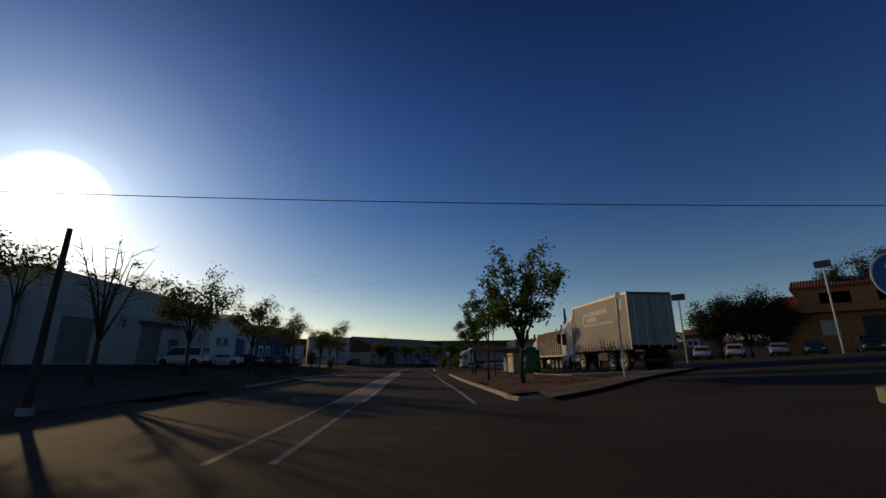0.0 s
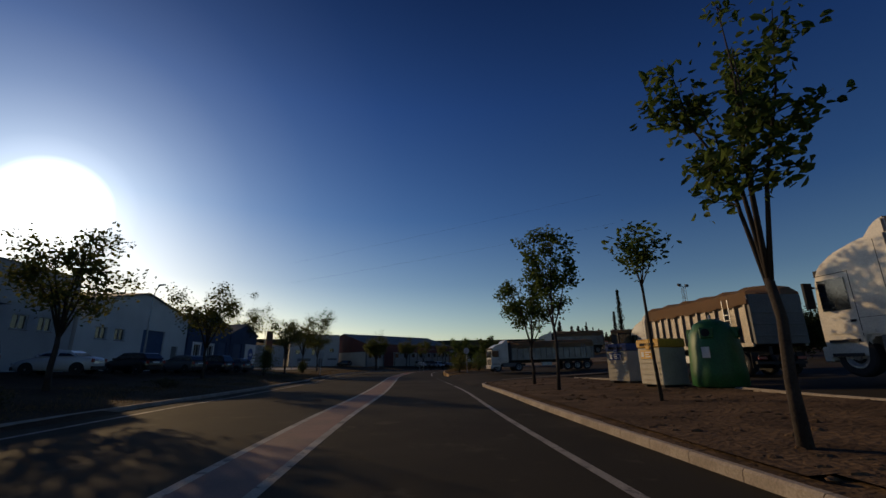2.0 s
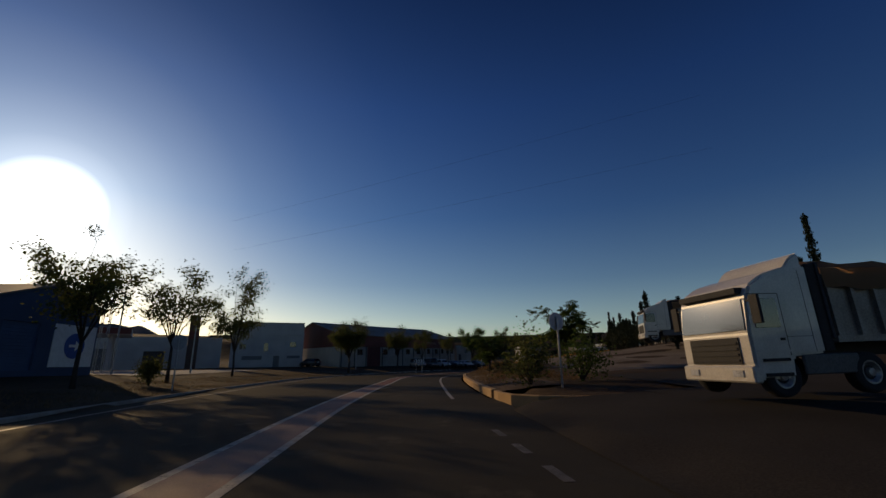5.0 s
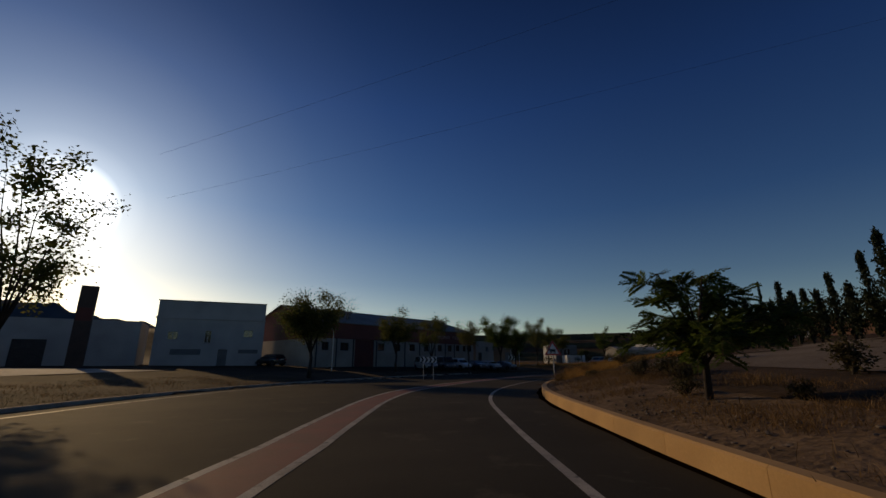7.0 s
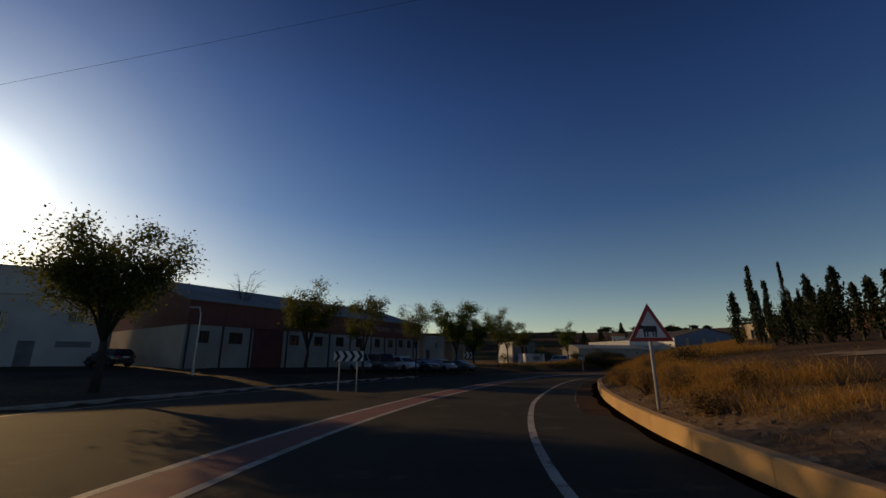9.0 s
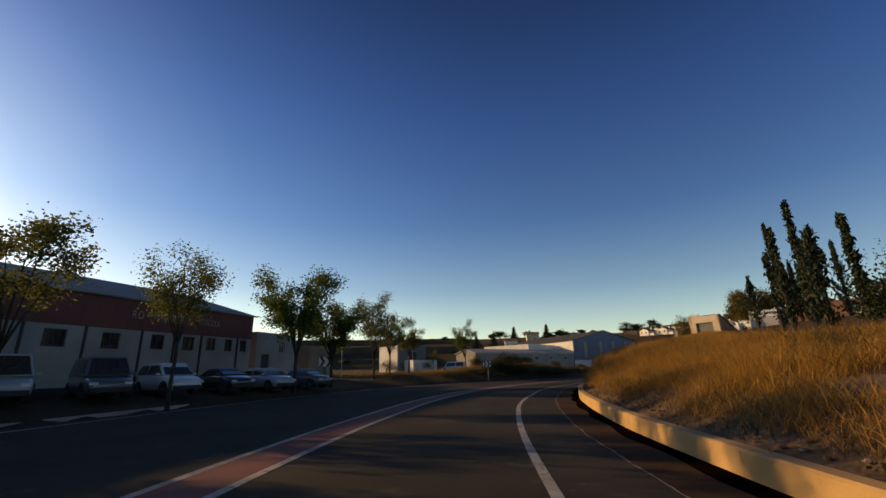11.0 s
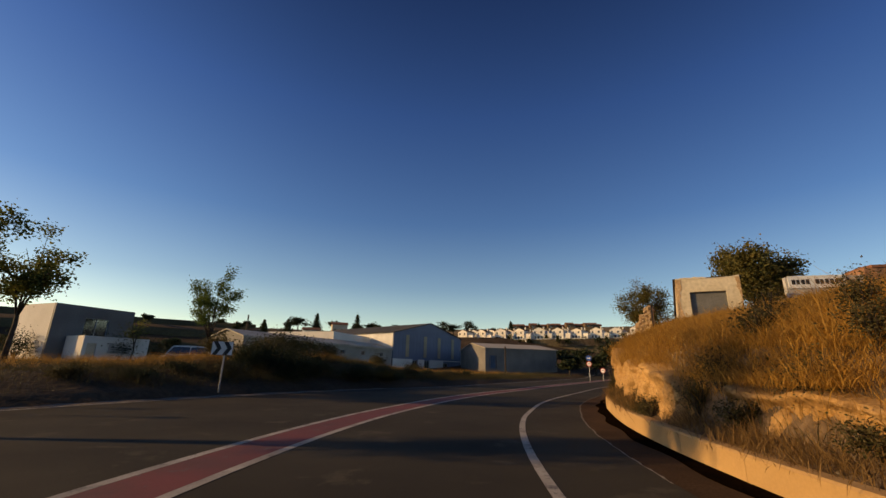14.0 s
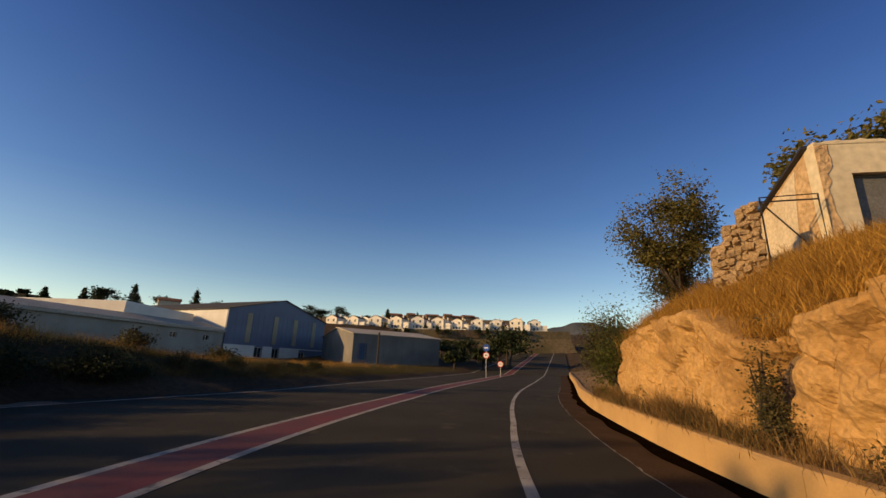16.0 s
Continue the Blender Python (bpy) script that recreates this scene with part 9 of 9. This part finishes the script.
def far_tree(x, y, H, w, seed, label, conifer=False):
    """A tree far off: trunk and a lobed crown of leaf clumps."""
    rng = np.random.default_rng(seed)
    t = thing("far_tree", label, "tree", pose(x, y, ground_z(x, y) - 0.1), "trees on the hillside")
    bm = bmesh.new()
    tube(bm, [(0, 0, -0.2), (0.1, 0, H * 0.4), (0, 0.1, H * 0.8)], [0.22, 0.16, 0.05], 6)
    part("trunk", bm, M_BARK, t)
    lobes = [(rng.normal(0, w * 0.42), rng.normal(0, w * 0.42), H * rng.uniform(0.45, 0.85)) for _ in range(9)] if not conifer else [(0, 0, H * q) for q in np.linspace(0.2, 0.95, 9)]
    lob = np.array(lobes)
    k = rng.integers(0, 9, 900)
    spread = np.where(np.array([conifer] * 900), w * 0.55 * (1.05 - k / 9), w * 0.30)
    c = lob[k] + rng.normal(0, 1, (900, 3)) * np.c_[spread, spread, np.full(900, H * 0.06)]
    v, f = leaf_cloud(rng, c, 0.05, 0.5, 1.7)
    raw_ob("crown", v, f, M_LEAF3, t)


for i in range(22):
    q = -0.02 + 0.073 * i
    x, y, z = estate(q, (-6.5, 4.6, -3.4, -7.5)[i % 4] + 0.5 * (i % 3))
    o = bush(x, y, (1.3, 0.8, 1.0)[i % 3], (1.9, 2.6, 1.5, 2.2, 1.2)[i % 5], 640 + i, "dark garden bush between the white houses", M_LEAF3, 260, 0.4, group="garden bushes on the terrace")
    o.location.z = z - (1.6 if i % 4 in (0, 3) else 0.2)
g = np.random.default_rng(23)
for i, (x, y, H, w, con) in enumerate(((152, 254, 5.5, 3.2, 0), (156, 250, 5, 3.0, 0), (161, 246, 6.5, 2.4, 0), (176, 236, 6, 1.6, 1), (181, 226, 5, 1.8, 1), (168, 238, 3.5, 2.6, 0), (190, 222, 4, 1.8, 1), (202, 250, 3.5, 2.4, 0), (118, 262, 6.5, 1.6, 1), (112, 266, 5, 2.2, 0),
                                         (102, 262, 6.5, 1.7, 1), (90, 258, 6, 1.8, 1), (86, 264, 5, 1.6, 1), (122, 258, 4, 2.2, 0), (126, 262, 4.4, 2.2, 0), (98, 266, 5.5, 2.6, 0), (80, 268, 4, 1.5, 1), (130, 256, 4, 2, 0),
                                         (107.5, 171.9, 6.8, 3.4, 0), (111, 173.4, 6.2, 3.2, 0), (104.5, 175.5, 3.6, 2.4, 0), (100, 178.5, 3.0, 2.2, 0), (115, 176, 4.6, 2.6, 0), (120, 185, 4.0, 2.4, 0), (126, 192, 3.6, 2.4, 0), (112, 184, 3.2, 2.2, 0), (180, 186, 4.5, 3, 0), (186, 188, 4, 3, 0), (176, 184, 3.6, 2.8, 0), (132, 178, 3.4, 2.4, 0), (140, 180, 3.4, 2.4, 0))):
    far_tree(x, y, H, w, 400 + i, "dark pine on the skyline" if con else "dark rounded tree on the hillside", bool(con))
for i in range(26):
    x, y = g.uniform(-40, 140), g.uniform(235, 300)
    far_tree(x, y, g.uniform(2.0, 4.2), g.uniform(1.0, 2.2), 500 + i, "small dark tree on the terraced slope", g.random() < 0.3)

# terraces: low earth banks along the slope
M_TERR = mat("terrace_scrub", (0.10, 0.085, 0.045), (0.055, 0.05, 0.028), rough=0.98, scale=0.12, fine=2.5, bump=0.8, mix=0.6, spec=0.1)
for k in range(7):
    r = 92 + k * 20
    pts = []
    for j in range(60):
        a = radians(62 + 70 * j / 59)
        rr = r + 4 * noise.noise((j * 0.12, k, 0))
        pts.append((20 + rr * math.cos(a), 150 + rr * math.sin(a)))
    v, f = [], []
    for x, y in pts:
        z = ground_z(x, y)
        ux, uy = (x - 20) / r, (y - 150) / r
        v += [(x - ux * 2.5, y - uy * 2.5, z - 0.6), (x - ux * 0.4, y - uy * 0.4, z + 1.5), (x + ux * 6, y + uy * 6, z + 1.6), (x + ux * 9, y + uy * 9, z - 0.2)]
    for j in range(59):
        for i in range(3):
            f.append((j * 4 + i, j * 4 + i + 1, j * 4 + 5 + i, j * 4 + 4 + i))
    tagged(raw_ob("terrace", v, f, M_TERR, smooth=True), "scrubby dark earth terrace on the hillside", "terrace", kind="structure")

# signs far down the road
for x, y, h, kind, lab in ((82.6, 168.1, 2.35, "limit", "round red-edged sign on a grey post"), (85.9, 167.5, 1.5, "limit", "round white sign with red edge by the road")):
    round_sign(x, y, -80, h, 0.34, kind, lab)
t = thing("road_sign", "round blue sign with a white bar", "road sign", pose(82.6, 168.1, ground_z(82.6, 168.1), 0, 0, -80))
post_pole(t, 3.4, 0.04, y=0.06)
part("plate", disc(bmesh.new(), 0.36, -0.02, 0.0, 28, 0, 3.1), M_SIGNBLUE, t)
part("mark", boxes((-0.2, 0.2, -0.028, -0.021, 3.04, 3.16)), M_SIGNWHITE, t)

# distant mountains; the haze of distance is put into their blue-grey colour
M_MOUNT = mat("distant_mountain", (0.10, 0.115, 0.135), (0.075, 0.09, 0.11), rough=1.0, scale=0.004, fine=0.03, bump=0.2, mix=0.3, spec=0.0)


def ridge(name, a0, a1, r, cx, cy, h0, h1, seed, label):
    v, f = [], []
    n = 90
    for j in range(n + 1):
        q = j / n
        a = radians(a0 + (a1 - a0) * q)
        h = h0 + (h1 - h0) * (math.sin(math.pi * q) ** 0.8) * (0.75 + 0.4 * noise.fractal((q * 4.0, seed, 0), 1, 2, 4))
        x, y = math.cos(a), math.sin(a)
        v += [(cx + x * (r - 250), cy + y * (r - 250), -20), (cx + x * (r - 90), cy + y * (r - 90), h * 0.55 + 12 * noise.noise((q * 9, seed, 1))), (cx + x * r, cy + y * r, h), (cx + x * (r + 250), cy + y * (r + 250), -20)]
    for j in range(n):
        for i in range(3):
            f.append((j * 4 + i, j * 4 + i + 1, j * 4 + 5 + i, j * 4 + 4 + i))
    tagged(raw_ob(name, v, f, M_MOUNT, smooth=True), label, "mountain", kind="structure")


ridge("mountain", -30, 20, 1700, 40, 150, 80, 235, 2, "mountain ridge beyond the valley, coloured blue-grey for haze")
ridge("mountain", 118, 150, 1100, 0, 80, 20, 150, 5, "hazy ridge towards the sun")

# two thin wires high across the valley road
for p, q in (((-29.6, 129.8, 30.4), (40.0, 103.0, 37.0)), ((-29.6, 134.0, 26.0), (46.0, 110.0, 33.0))):
    t = thing("power_line", "thin dark power line high over the road", "cable")
    bm = bmesh.new()
    a, b = Vector(p), Vector(q)
    d = b - a
    pts = [a + d * k + Vector((0, 0, -2.2 * (1 - (2 * k / 3 + 0.1) ** 2))) for k in [-0.1 + i / 20 for i in range(22)]]
    tube(bm, pts, [0.012] * len(pts), 4)
    part("wire", bm, M_BLACK, t)
